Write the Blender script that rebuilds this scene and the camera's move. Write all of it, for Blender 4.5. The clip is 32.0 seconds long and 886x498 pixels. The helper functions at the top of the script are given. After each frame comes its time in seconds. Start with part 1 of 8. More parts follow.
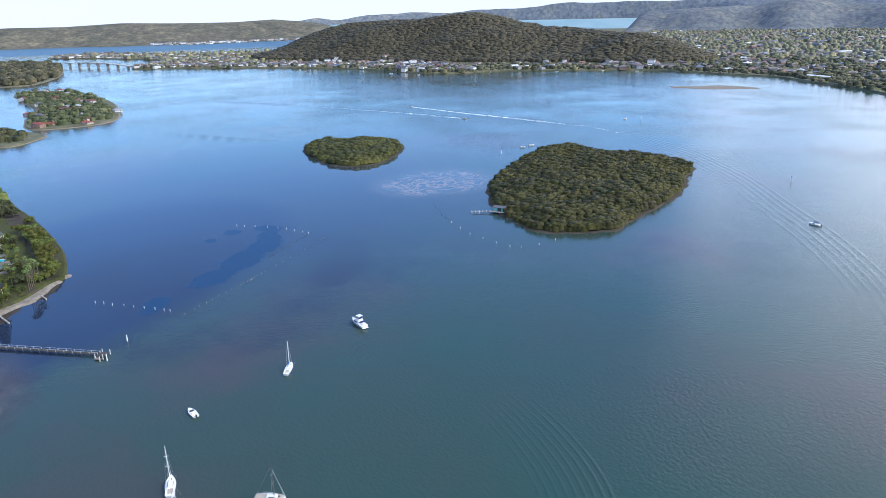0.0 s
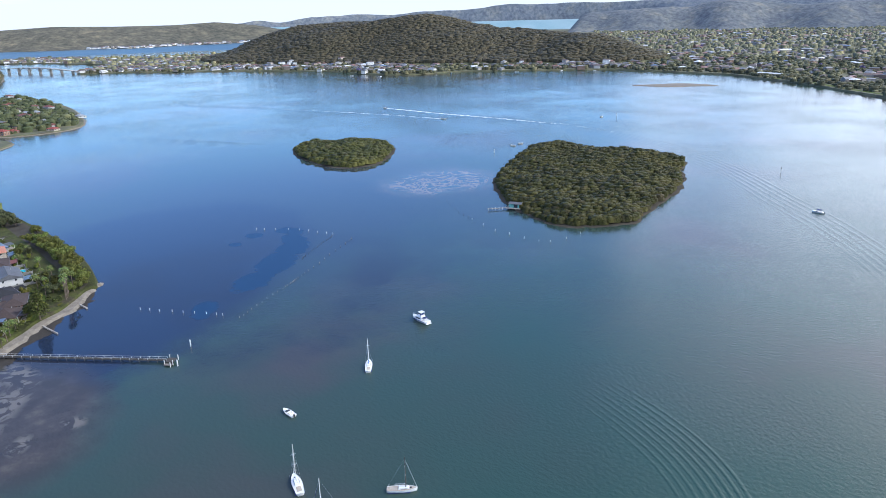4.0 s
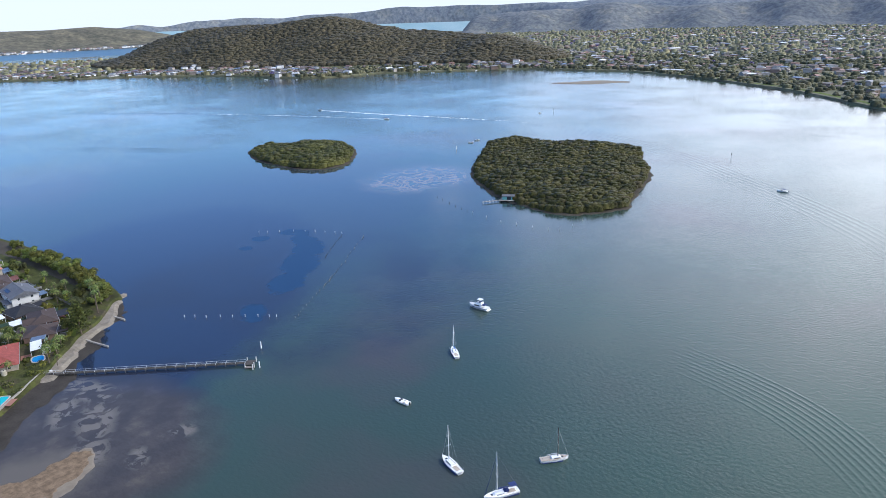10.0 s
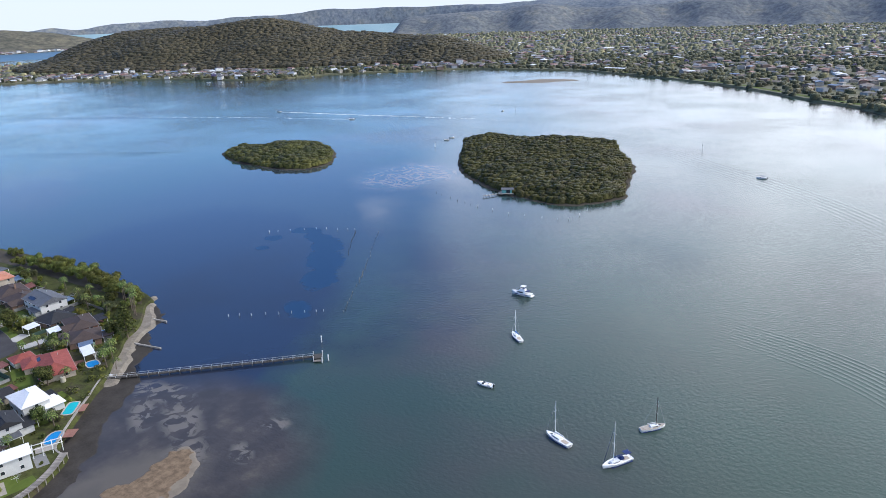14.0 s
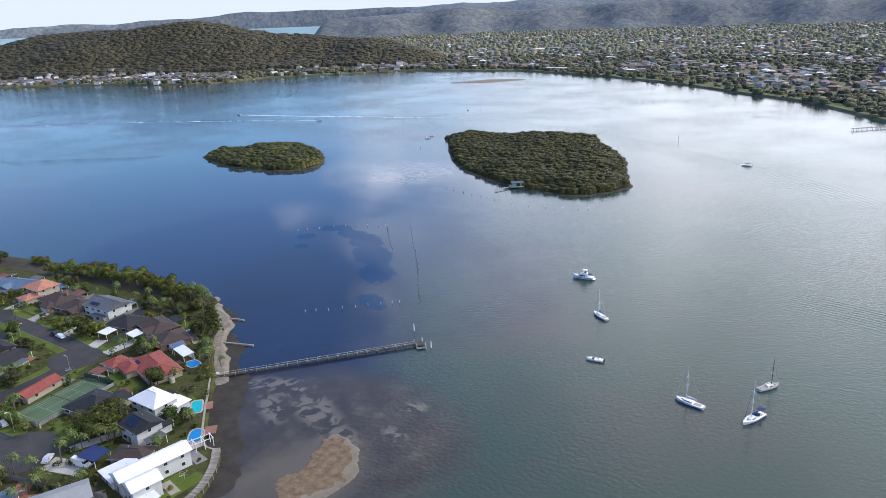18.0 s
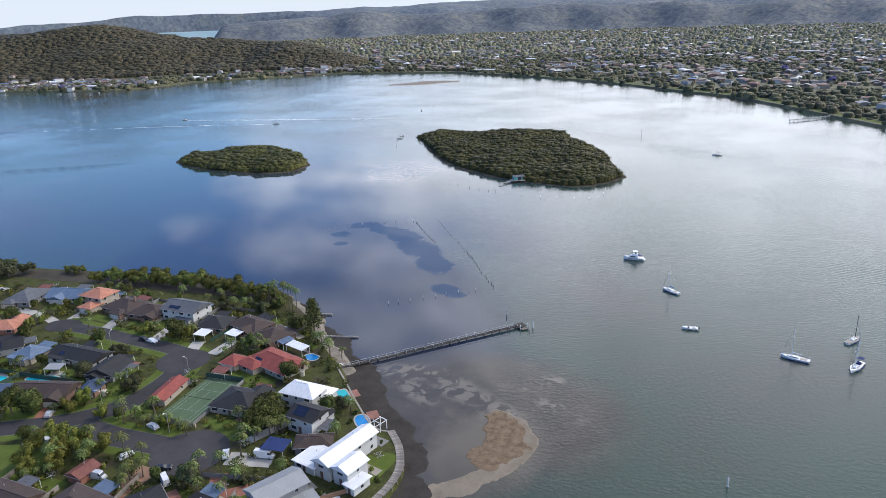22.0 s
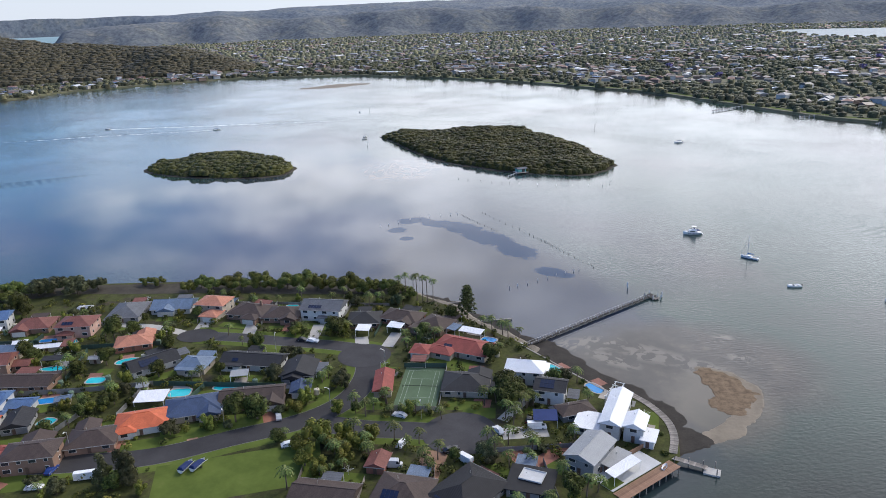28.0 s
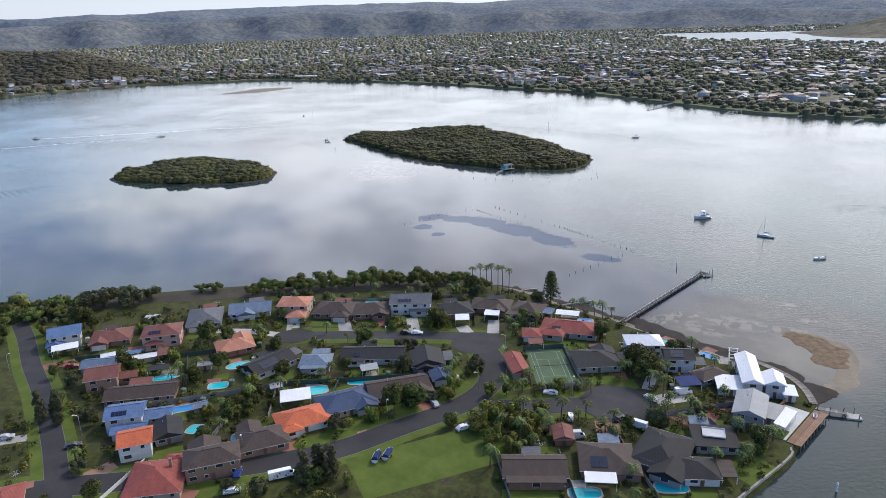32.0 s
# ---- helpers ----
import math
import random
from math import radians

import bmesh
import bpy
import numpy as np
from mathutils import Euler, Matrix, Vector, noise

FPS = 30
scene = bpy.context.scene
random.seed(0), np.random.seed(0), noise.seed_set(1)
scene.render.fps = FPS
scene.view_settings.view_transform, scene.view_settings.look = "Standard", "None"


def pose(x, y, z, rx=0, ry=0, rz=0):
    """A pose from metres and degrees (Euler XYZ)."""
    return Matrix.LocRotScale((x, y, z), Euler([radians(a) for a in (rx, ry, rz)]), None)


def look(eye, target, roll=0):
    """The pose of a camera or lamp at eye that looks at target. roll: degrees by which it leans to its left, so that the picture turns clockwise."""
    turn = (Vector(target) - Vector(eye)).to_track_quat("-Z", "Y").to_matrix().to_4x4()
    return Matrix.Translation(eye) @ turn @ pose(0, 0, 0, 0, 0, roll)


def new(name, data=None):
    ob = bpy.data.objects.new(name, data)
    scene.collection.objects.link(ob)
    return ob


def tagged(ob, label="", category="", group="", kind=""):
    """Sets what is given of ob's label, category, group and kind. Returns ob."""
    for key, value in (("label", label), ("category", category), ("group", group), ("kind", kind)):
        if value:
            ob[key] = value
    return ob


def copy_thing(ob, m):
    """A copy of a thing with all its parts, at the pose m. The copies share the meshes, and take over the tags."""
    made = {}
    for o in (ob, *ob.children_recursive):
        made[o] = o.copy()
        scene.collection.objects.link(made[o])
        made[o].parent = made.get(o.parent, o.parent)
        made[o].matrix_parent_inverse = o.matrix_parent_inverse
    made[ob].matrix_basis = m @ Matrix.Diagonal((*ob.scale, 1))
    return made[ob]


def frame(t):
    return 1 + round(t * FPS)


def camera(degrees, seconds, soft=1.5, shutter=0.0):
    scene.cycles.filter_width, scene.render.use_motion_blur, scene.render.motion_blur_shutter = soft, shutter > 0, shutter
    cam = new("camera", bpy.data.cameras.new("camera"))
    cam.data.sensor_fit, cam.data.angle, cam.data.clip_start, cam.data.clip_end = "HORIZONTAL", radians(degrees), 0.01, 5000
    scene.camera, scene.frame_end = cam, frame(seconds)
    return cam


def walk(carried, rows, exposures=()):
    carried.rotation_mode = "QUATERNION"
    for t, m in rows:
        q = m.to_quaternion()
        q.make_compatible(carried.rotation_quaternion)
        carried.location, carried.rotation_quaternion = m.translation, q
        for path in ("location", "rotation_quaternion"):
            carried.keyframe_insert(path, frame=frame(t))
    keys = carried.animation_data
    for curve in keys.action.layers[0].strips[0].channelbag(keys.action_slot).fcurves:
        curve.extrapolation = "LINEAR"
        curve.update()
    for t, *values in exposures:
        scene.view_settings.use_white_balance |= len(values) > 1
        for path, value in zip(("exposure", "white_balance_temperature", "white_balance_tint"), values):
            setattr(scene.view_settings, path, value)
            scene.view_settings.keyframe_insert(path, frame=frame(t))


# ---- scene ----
# The drone's path: seconds, place, (heading, tilt, lean) in degrees
cam = camera(63.90, 32.0, 0.45)
FLIGHT = (
    (0, (263.78, 158.94, 119.84), (52.640, -18.455, -1.396)),
    (3, (244.20, 129.17, 120.01), (49.143, -18.426, -1.554)),
    (6, (224.03, 100.43, 120.22), (44.947, -18.442, -1.724)),
    (9, (202.37, 74.92, 119.69), (40.266, -18.437, -1.803)),
    (11, (186.38, 58.51, 118.94), (37.337, -18.470, -1.895)),
    (13, (168.71, 41.28, 118.40), (34.390, -18.481, -1.874)),
    (15, (147.75, 24.20, 117.32), (31.038, -18.458, -2.062)),
    (19, (91.35, -17.40, 116.90), (23.984, -18.435, -2.048)),
    (21, (58.78, -36.83, 116.82), (19.733, -18.402, -2.071)),
    (23, (23.51, -53.55, 116.66), (15.173, -18.398, -1.969)),
    (25, (-11.98, -66.58, 116.71), (11.412, -18.362, -2.098)),
    (28, (-66.51, -79.50, 116.78), (5.361, -18.444, -2.046)),
    (30, (-105.39, -85.57, 116.86), (0.739, -18.391, -1.980)),
    (32, (-145.01, -89.79, 116.83), (-4.048, -18.376, -1.818)),
)


def drone(place, turn):
    heading, tilt, lean = turn
    return Matrix.Translation(place) @ pose(0, 0, 0, 0, 0, heading) @ pose(0, 0, 0, 90 + tilt) @ pose(0, 0, 0, 0, 0, lean)


walk(cam, [(t, drone(p, a)) for t, p, a in FLIGHT], [(0.0, 0.62, 5720, 10), (14.0, 0.44, 5950, 11), (32.0, 0.21, 6200, 12)])

# ---- world, sun, exposure ----
SUN_HEADING, SUN_HEIGHT = -48.0, 44.0  # degrees left of +y, degrees above the horizon
world = bpy.data.worlds.new("sky")
scene.world = world
world.use_nodes = True
wn, wl = world.node_tree.nodes, world.node_tree.links
wn.clear()
w_out = wn.new("ShaderNodeOutputWorld")
w_bg = wn.new("ShaderNodeBackground")
w_co = wn.new("ShaderNodeTexCoord")
w_sep = wn.new("ShaderNodeSeparateXYZ")
w_max = wn.new("ShaderNodeMath")
w_max.operation = "MAXIMUM"
w_max.inputs[1].default_value = 0.015
w_com = wn.new("ShaderNodeCombineXYZ")
w_sky = wn.new("ShaderNodeTexSky")
w_sky.sky_type = "NISHITA"
w_sky.sun_disc = False
w_sky.sun_elevation = radians(SUN_HEIGHT)
w_sky.sun_rotation = radians(-SUN_HEADING)
w_sky.dust_density = 0.3
w_sky.ozone_density = 3.0
wl.new(w_co.outputs["Generated"], w_sep.inputs[0])
wl.new(w_sep.outputs["Z"], w_max.inputs[0])
for axis in "XY":
    wl.new(w_sep.outputs[axis], w_com.inputs[axis])
wl.new(w_max.outputs[0], w_com.inputs["Z"])
wl.new(w_com.outputs[0], w_sky.inputs[0])
# broken cloud: a flat layer seen from below, so the pattern crowds towards the horizon
w_add = wn.new("ShaderNodeMath")
w_add.operation = "ADD"
w_add.inputs[1].default_value = 0.12
w_div = wn.new("ShaderNodeVectorMath")
w_div.operation = "DIVIDE"
w_tri = wn.new("ShaderNodeCombineXYZ")
wl.new(w_max.outputs[0], w_add.inputs[0])
for axis in "XYZ":
    wl.new(w_add.outputs[0], w_tri.inputs[axis])
wl.new(w_com.outputs[0], w_div.inputs[0])
wl.new(w_tri.outputs[0], w_div.inputs[1])
w_map = wn.new("ShaderNodeMapping")
w_map.inputs["Location"].default_value = (3.1, 1.7, 0.0)
w_map.inputs["Scale"].default_value = (1.0, 1.0, 0.0)
wl.new(w_div.outputs[0], w_map.inputs[0])
w_noise = wn.new("ShaderNodeTexNoise")
w_noise.inputs["Scale"].default_value = 1.7
w_noise.inputs["Detail"].default_value = 7
w_noise.inputs["Roughness"].default_value = 0.52
wl.new(w_map.outputs[0], w_noise.inputs["Vector"])
# the cloud thickens towards the sun's side of the sky, and in a low bank all round the horizon
w_dot = wn.new("ShaderNodeVectorMath")
w_dot.operation = "DOT_PRODUCT"
w_dot.inputs[1].default_value = (math.sin(radians(60)) * 0.5, math.cos(radians(60)) * 0.5, 0)
wl.new(w_com.outputs[0], w_dot.inputs[0])
w_thick = wn.new("ShaderNodeMath")
w_thick.operation = "ADD"
w_gain = wn.new("ShaderNodeMath")
w_gain.operation = "MULTIPLY_ADD"
w_gain.inputs[1].default_value, w_gain.inputs[2].default_value = 0.42, 0.285
wl.new(w_noise.outputs[0], w_gain.inputs[0])
wl.new(w_gain.outputs[0], w_thick.inputs[0])
wl.new(w_dot.outputs["Value"], w_thick.inputs[1])
w_low = wn.new("ShaderNodeMapRange")
w_low.inputs["From Min"].default_value, w_low.inputs["From Max"].default_value = 0.02, 0.085
w_low.inputs["To Min"].default_value, w_low.inputs["To Max"].default_value = 0.6, 0.0
wl.new(w_max.outputs[0], w_low.inputs[0])
w_bank = wn.new("ShaderNodeMath")
w_bank.operation = "ADD"
wl.new(w_thick.outputs[0], w_bank.inputs[0])
wl.new(w_low.outputs[0], w_bank.inputs[1])
w_ramp = wn.new("ShaderNodeValToRGB")
w_ramp.color_ramp.elements[0].position = 0.45
w_ramp.color_ramp.elements[0].color = (0, 0, 0, 1)
w_ramp.color_ramp.elements[1].position = 0.65
w_ramp.color_ramp.elements[1].color = (0.92, 0.92, 0.92, 1)
wl.new(w_bank.outputs[0], w_ramp.inputs[0])
w_mix = wn.new("ShaderNodeMix")
w_mix.data_type = "RGBA"
w_tone = wn.new("ShaderNodeMix")
w_tone.data_type = "RGBA"
w_tone.inputs["A"].default_value = (5.0, 5.3, 5.7, 1)
w_tone.inputs["B"].default_value = (14.6, 14.6, 14.7, 1)
# cloud is brighter on the side of the sun
w_glare = wn.new("ShaderNodeMapRange")
w_glare.inputs["From Min"].default_value, w_glare.inputs["From Max"].default_value = 0.05, 0.46
w_glare.inputs["To Min"].default_value, w_glare.inputs["To Max"].default_value = 0.85, 1.1
wl.new(w_dot.outputs["Value"], w_glare.inputs[0])
w_lit = wn.new("ShaderNodeVectorMath")
w_lit.operation = "SCALE"
wl.new(w_glare.outputs[0], w_lit.inputs["Scale"])
w_rise = wn.new("ShaderNodeMapRange")
w_rise.inputs["From Min"].default_value, w_rise.inputs["From Max"].default_value = 0.045, 0.16
wl.new(w_max.outputs[0], w_rise.inputs[0])
wl.new(w_rise.outputs[0], w_tone.inputs["Factor"])
# and darker overhead than low down
w_over = wn.new("ShaderNodeMapRange")
w_over.inputs["From Min"].default_value, w_over.inputs["From Max"].default_value = 0.28, 0.7
w_over.inputs["To Min"].default_value, w_over.inputs["To Max"].default_value = 1.0, 0.68
wl.new(w_max.outputs[0], w_over.inputs[0])
w_dim = wn.new("ShaderNodeVectorMath")
w_dim.operation = "SCALE"
wl.new(w_tone.outputs["Result"], w_dim.inputs[0])
# grey bellies within the cloud
w_belly = wn.new("ShaderNodeTexNoise")
w_belly.inputs["Scale"].default_value = 3.4
w_belly.inputs["Detail"].default_value = 6
w_belly.inputs["Roughness"].default_value = 0.55
wl.new(w_map.outputs[0], w_belly.inputs["Vector"])
w_grey = wn.new("ShaderNodeMapRange")
w_grey.inputs["From Min"].default_value, w_grey.inputs["From Max"].default_value = 0.36, 0.62
w_grey.inputs["To Min"].default_value, w_grey.inputs["To Max"].default_value = 0.72, 1.12
wl.new(w_belly.outputs[0], w_grey.inputs[0])
# none in the haze low down
w_high = wn.new("ShaderNodeMapRange")
w_high.inputs["From Min"].default_value, w_high.inputs["From Max"].default_value = 0.1, 0.24
wl.new(w_max.outputs[0], w_high.inputs[0])
w_soft = wn.new("ShaderNodeMix")
w_soft.inputs["A"].default_value = 1.0
wl.new(w_high.outputs[0], w_soft.inputs["Factor"])
wl.new(w_grey.outputs[0], w_soft.inputs["B"])
w_both = wn.new("ShaderNodeMath")
w_both.operation = "MULTIPLY"
wl.new(w_over.outputs[0], w_both.inputs[0])
wl.new(w_soft.outputs["Result"], w_both.inputs[1])
wl.new(w_both.outputs[0], w_dim.inputs["Scale"])
wl.new(w_dim.outputs[0], w_lit.inputs[0])
wl.new(w_lit.outputs[0], w_mix.inputs["B"])
wl.new(w_ramp.outputs[0], w_mix.inputs["Factor"])
w_blue = wn.new("ShaderNodeMix")
w_blue.data_type = "RGBA"
w_blue.blend_type = "MULTIPLY"
w_blue.inputs["Factor"].default_value = 1.0
w_blue.inputs["B"].default_value = (0.88, 1.02, 1.26, 1)
wl.new(w_sky.outputs[0], w_blue.inputs["A"])
wl.new(w_blue.outputs["Result"], w_mix.inputs["A"])
wl.new(w_mix.outputs["Result"], w_bg.inputs[0])
w_bg.inputs["Strength"].default_value = 0.15
wl.new(w_bg.outputs[0], w_out.inputs[0])

sun = new("sun", bpy.data.lights.new("sun", "SUN"))
sun.data.energy = 1.9
sun.data.angle = radians(3)
sun.data.color = (1.0, 0.91, 0.77)
sun_way = Vector((-math.sin(radians(SUN_HEADING)) * math.cos(radians(SUN_HEIGHT)),
                  math.cos(radians(SUN_HEADING)) * math.cos(radians(SUN_HEIGHT)), math.sin(radians(SUN_HEIGHT))))
sun.matrix_world = look(sun_way * 900, (0, 0, 0))


# ---- materials ----
def nodes_of(name):
    m = bpy.data.materials.new(name)
    m.use_nodes = True
    n, l = m.node_tree.nodes, m.node_tree.links
    b = n["Principled BSDF"]
    return m, n, l, b


def noise_node(n, l, scale, detail=4.0, rough=0.55, space="Object", stretch=(1, 1, 1)):
    co = n.new("ShaderNodeTexCoord")
    mp = n.new("ShaderNodeMapping")
    mp.inputs["Scale"].default_value = stretch
    l.new(co.outputs[space], mp.inputs[0])
    t = n.new("ShaderNodeTexNoise")
    t.inputs["Scale"].default_value = scale
    t.inputs["Detail"].default_value = detail
    t.inputs["Roughness"].default_value = rough
    l.new(mp.outputs[0], t.inputs["Vector"])
    return t.outputs[0]


def ramp_node(n, l, value, stops):
    r = n.new("ShaderNodeValToRGB")
    e = r.color_ramp.elements
    while len(e) < len(stops):
        e.new(0.5)
    for k, (at, c) in enumerate(stops):
        e[k].position = at
        e[k].color = (*c, 1) if len(c) == 3 else c
    l.new(value, r.inputs[0])
    return r.outputs[0]


def mix_node(n, l, fac, a, b, blend="MIX"):
    m = n.new("ShaderNodeMix")
    m.data_type = "RGBA"
    m.blend_type = blend
    for key, v in (("Factor", fac), ("A", a), ("B", b)):
        if isinstance(v, (int, float)):
            m.inputs[key].default_value = v
        elif isinstance(v, tuple):
            m.inputs[key].default_value = (*v, 1)
        else:
            l.new(v, m.inputs[key])
    return m.outputs["Result"]


def bump_node(n, l, height, strength, distance, b):
    u = n.new("ShaderNodeBump")
    u.inputs["Strength"].default_value = strength
    u.inputs["Distance"].default_value = distance
    l.new(height, u.inputs["Height"])
    l.new(u.outputs[0], b.inputs["Normal"])


def shade(c, k):
    return tuple(v * k for v in c)


def plain(name, colour, rough=0.6, metal=0.0, coarse=0.35, fine=6.0, spread=0.25, vary=0.12, bump=0.15, space="Object"):
    """Weathered surface: stains at metre scale, grain at centimetre scale, a slight shift from object to object."""
    m, n, l, b = nodes_of(name)
    big = ramp_node(n, l, noise_node(n, l, coarse, 5, 0.6, space), ((0.3, shade(colour, 1 - spread)), (0.7, shade(colour, 1 + spread * 0.6))))
    grain = noise_node(n, l, fine, 3, 0.6, space)
    c = mix_node(n, l, 0.25, big, ramp_node(n, l, grain, ((0.3, shade(colour, 0.6)), (0.7, shade(colour, 1.3)))))
    info = n.new("ShaderNodeObjectInfo")
    hsv = n.new("ShaderNodeHueSaturation")
    mul = n.new("ShaderNodeMapRange")
    mul.inputs["To Min"].default_value = 1 - vary
    mul.inputs["To Max"].default_value = 1 + vary
    l.new(info.outputs["Random"], mul.inputs[0])
    l.new(mul.outputs[0], hsv.inputs["Value"])
    l.new(c, hsv.inputs["Color"])
    l.new(hsv.outputs[0], b.inputs["Base Color"])
    b.inputs["Roughness"].default_value = rough
    b.inputs["Metallic"].default_value = metal
    b.inputs["Specular IOR Level"].default_value = 0.18 if rough >= 0.6 else 0.5
    if bump:
        bump_node(n, l, grain, bump, 0.03, b)
    return m


def roofing(name, colour, pitch=3.0, rough=0.75, tile=True, wear=1.0):
    colour = shade(colour, 0.94)
    """Roof tiles or ribbed sheet: courses run along the roof's own axes, weathered in patches."""
    m, n, l, b = nodes_of(name)
    co = n.new("ShaderNodeTexCoord")
    wave = n.new("ShaderNodeTexWave")
    wave.bands_direction = "Z" if tile else "X"
    wave.inputs["Scale"].default_value = pitch
    wave.inputs["Distortion"].default_value = 0.4 if tile else 0.0
    l.new(co.outputs["Object"], wave.inputs["Vector"])
    big = ramp_node(n, l, noise_node(n, l, 0.45, 6, 0.65), ((0.28, shade(colour, 1 - 0.32 * wear)), (0.55, colour), (0.8, shade(colour, 1 + 0.28 * wear))))
    c = mix_node(n, l, 0.18, big, ramp_node(n, l, wave.outputs["Fac"], ((0.0, shade(colour, 0.35)), (0.45, shade(colour, 1.1)))))
    spot = ramp_node(n, l, noise_node(n, l, 5.0, 3, 0.7), ((0.35, (1 - 0.28 * wear,) * 3), (0.62, (1 + 0.12 * wear,) * 3)))
    c = mix_node(n, l, 1.0, c, spot, "MULTIPLY")
    l.new(c, b.inputs["Base Color"])
    b.inputs["Roughness"].default_value = rough
    b.inputs["Specular IOR Level"].default_value = 0.3
    bump_node(n, l, wave.outputs["Fac"], 0.35, 0.05, b)
    return m


def leafage(name, dark, light, dry=None, rough=0.55, lump=0.0, depth=1.0, marsh=None):
    """Leaves: each clump its own tone, each plant its own shift."""
    m, n, l, b = nodes_of(name)
    geo = n.new("ShaderNodeNewGeometry")
    info = n.new("ShaderNodeObjectInfo")
    stops = [(0.0, dark), (0.65, light)] + ([(1.0, dry)] if dry else [])
    c = ramp_node(n, l, geo.outputs["Random Per Island"], stops)
    patch = ramp_node(n, l, noise_node(n, l, 0.06, 4, 0.6), ((0.35, (0.72, 0.78, 0.7)), (0.65, (1.25, 1.2, 1.05))))
    c = mix_node(n, l, 1.0, c, patch, "MULTIPLY")
    if lump:  # leaf masses within one crown
        tex = noise_node(n, l, lump, 5, 0.72)
        c = mix_node(n, l, 1.0, c, ramp_node(n, l, tex, ((0.34, (1 - 0.55 * depth,) * 3), (0.52, (0.97,) * 3), (0.68, (1 + 0.42 * depth, 1 + 0.4 * depth, 1 + 0.3 * depth)))), "MULTIPLY")
        bump_node(n, l, tex, 0.9 * depth, 0.55 / lump, b)
    if marsh:  # paler, yellower stands
        c = mix_node(n, l, ramp_node(n, l, noise_node(n, l, 0.022, 4, 0.6), ((0.52, (0, 0, 0)), (0.62, (0.75, 0.75, 0.75)))), c, marsh)
    hsv = n.new("ShaderNodeHueSaturation")
    for key, lo, hi in (("Hue", 0.475, 0.525), ("Value", 0.75, 1.3)):
        mr = n.new("ShaderNodeMapRange")
        mr.inputs["To Min"].default_value, mr.inputs["To Max"].default_value = lo, hi
        l.new(info.outputs["Random"], mr.inputs[0])
        l.new(mr.outputs[0], hsv.inputs[key])
    l.new(c, hsv.inputs["Color"])
    l.new(hsv.outputs[0], b.inputs["Base Color"])
    b.inputs["Roughness"].default_value = rough
    b.inputs["Specular IOR Level"].default_value = 0.08
    return m


LEAF_SHORE = leafage("shore_leaf", (0.056, 0.066, 0.02), (0.122, 0.14, 0.038), (0.165, 0.168, 0.055))
LEAF = leafage("leaf", (0.016, 0.02, 0.008), (0.074, 0.088, 0.025), (0.115, 0.115, 0.042))
LEAF_BRIGHT = leafage("bright_leaf", (0.065, 0.074, 0.018), (0.145, 0.155, 0.034), (0.21, 0.19, 0.05))
LEAF_GREY = leafage("grey_leaf", (0.036, 0.04, 0.022), (0.076, 0.08, 0.042), (0.112, 0.108, 0.064))
MANGROVE = leafage("mangrove_leaf", (0.046, 0.051, 0.019), (0.062, 0.07, 0.024), (0.08, 0.074, 0.04), lump=0.35, depth=0.8, marsh=(0.1, 0.1, 0.028))
BUSH_FAR = leafage("hill_leaf", (0.062, 0.056, 0.041), (0.075, 0.067, 0.047), (0.088, 0.077, 0.054), lump=0.12, depth=0.45)
SUBURB_LEAF = leafage("suburb_leaf", (0.05, 0.051, 0.036), (0.088, 0.085, 0.055), (0.16, 0.14, 0.09), lump=0.3, depth=0.5)
# trees of the far plain carry distance haze in their pale base colours
FAR_LEAF = leafage("hazed_leaf", (0.125, 0.128, 0.095), (0.19, 0.185, 0.13), (0.28, 0.26, 0.155), lump=0.2, depth=0.4)
FROND = leafage("palm_frond", (0.03, 0.045, 0.015), (0.12, 0.155, 0.05), (0.2, 0.19, 0.08))
JACARANDA = leafage("purple_blossom", (0.09, 0.07, 0.17), (0.2, 0.16, 0.33))
BARK = plain("bark", (0.14, 0.11, 0.085), 0.9, spread=0.4, fine=9, bump=0.6)
WHITE_ROOF = roofing("white_metal_roof", (0.76, 0.77, 0.79), 8.0, 0.5, False, 0.25)
ROOFS = {
    "brown": roofing("brown_tile_roof", (0.07, 0.05, 0.043)),
    "dark": roofing("charcoal_tile_roof", (0.029, 0.029, 0.032)),
    "grey": roofing("grey_tile_roof", (0.12, 0.125, 0.14)),
    "lightgrey": roofing("light_grey_metal_roof", (0.3, 0.31, 0.32), 8.0, 0.5, False, 0.4),
    "red": roofing("red_tile_roof", (0.27, 0.07, 0.055)),
    "redbrown": roofing("red_brown_tile_roof", (0.19, 0.075, 0.06)),
    "orange": roofing("orange_tile_roof", (0.55, 0.135, 0.06)),
    "terracotta": roofing("terracotta_tile_roof", (0.46, 0.2, 0.13)),
    "blue": roofing("blue_metal_roof", (0.1, 0.17, 0.32), 8.0, 0.45, False),
    "slate": roofing("blue_grey_metal_roof", (0.13, 0.18, 0.26), 8.0, 0.45, False),
    "navy": roofing("navy_tile_roof", (0.05, 0.075, 0.14)),
    "white": WHITE_ROOF,
    "black": roofing("black_tile_roof", (0.018, 0.018, 0.021)),
}
WALLS = {
    "brick": plain("brown_brick", (0.24, 0.155, 0.115), 0.85, fine=14),
    "red": plain("red_brick", (0.3, 0.14, 0.1), 0.85, fine=14),
    "cream": plain("cream_render", (0.38, 0.335, 0.275), 0.8),
    "white": plain("white_render", (0.5, 0.5, 0.495), 0.7, spread=0.15),
    "grey": plain("grey_render", (0.24, 0.24, 0.245), 0.75),
    "pink": plain("pink_render", (0.46, 0.3, 0.25), 0.8),
}
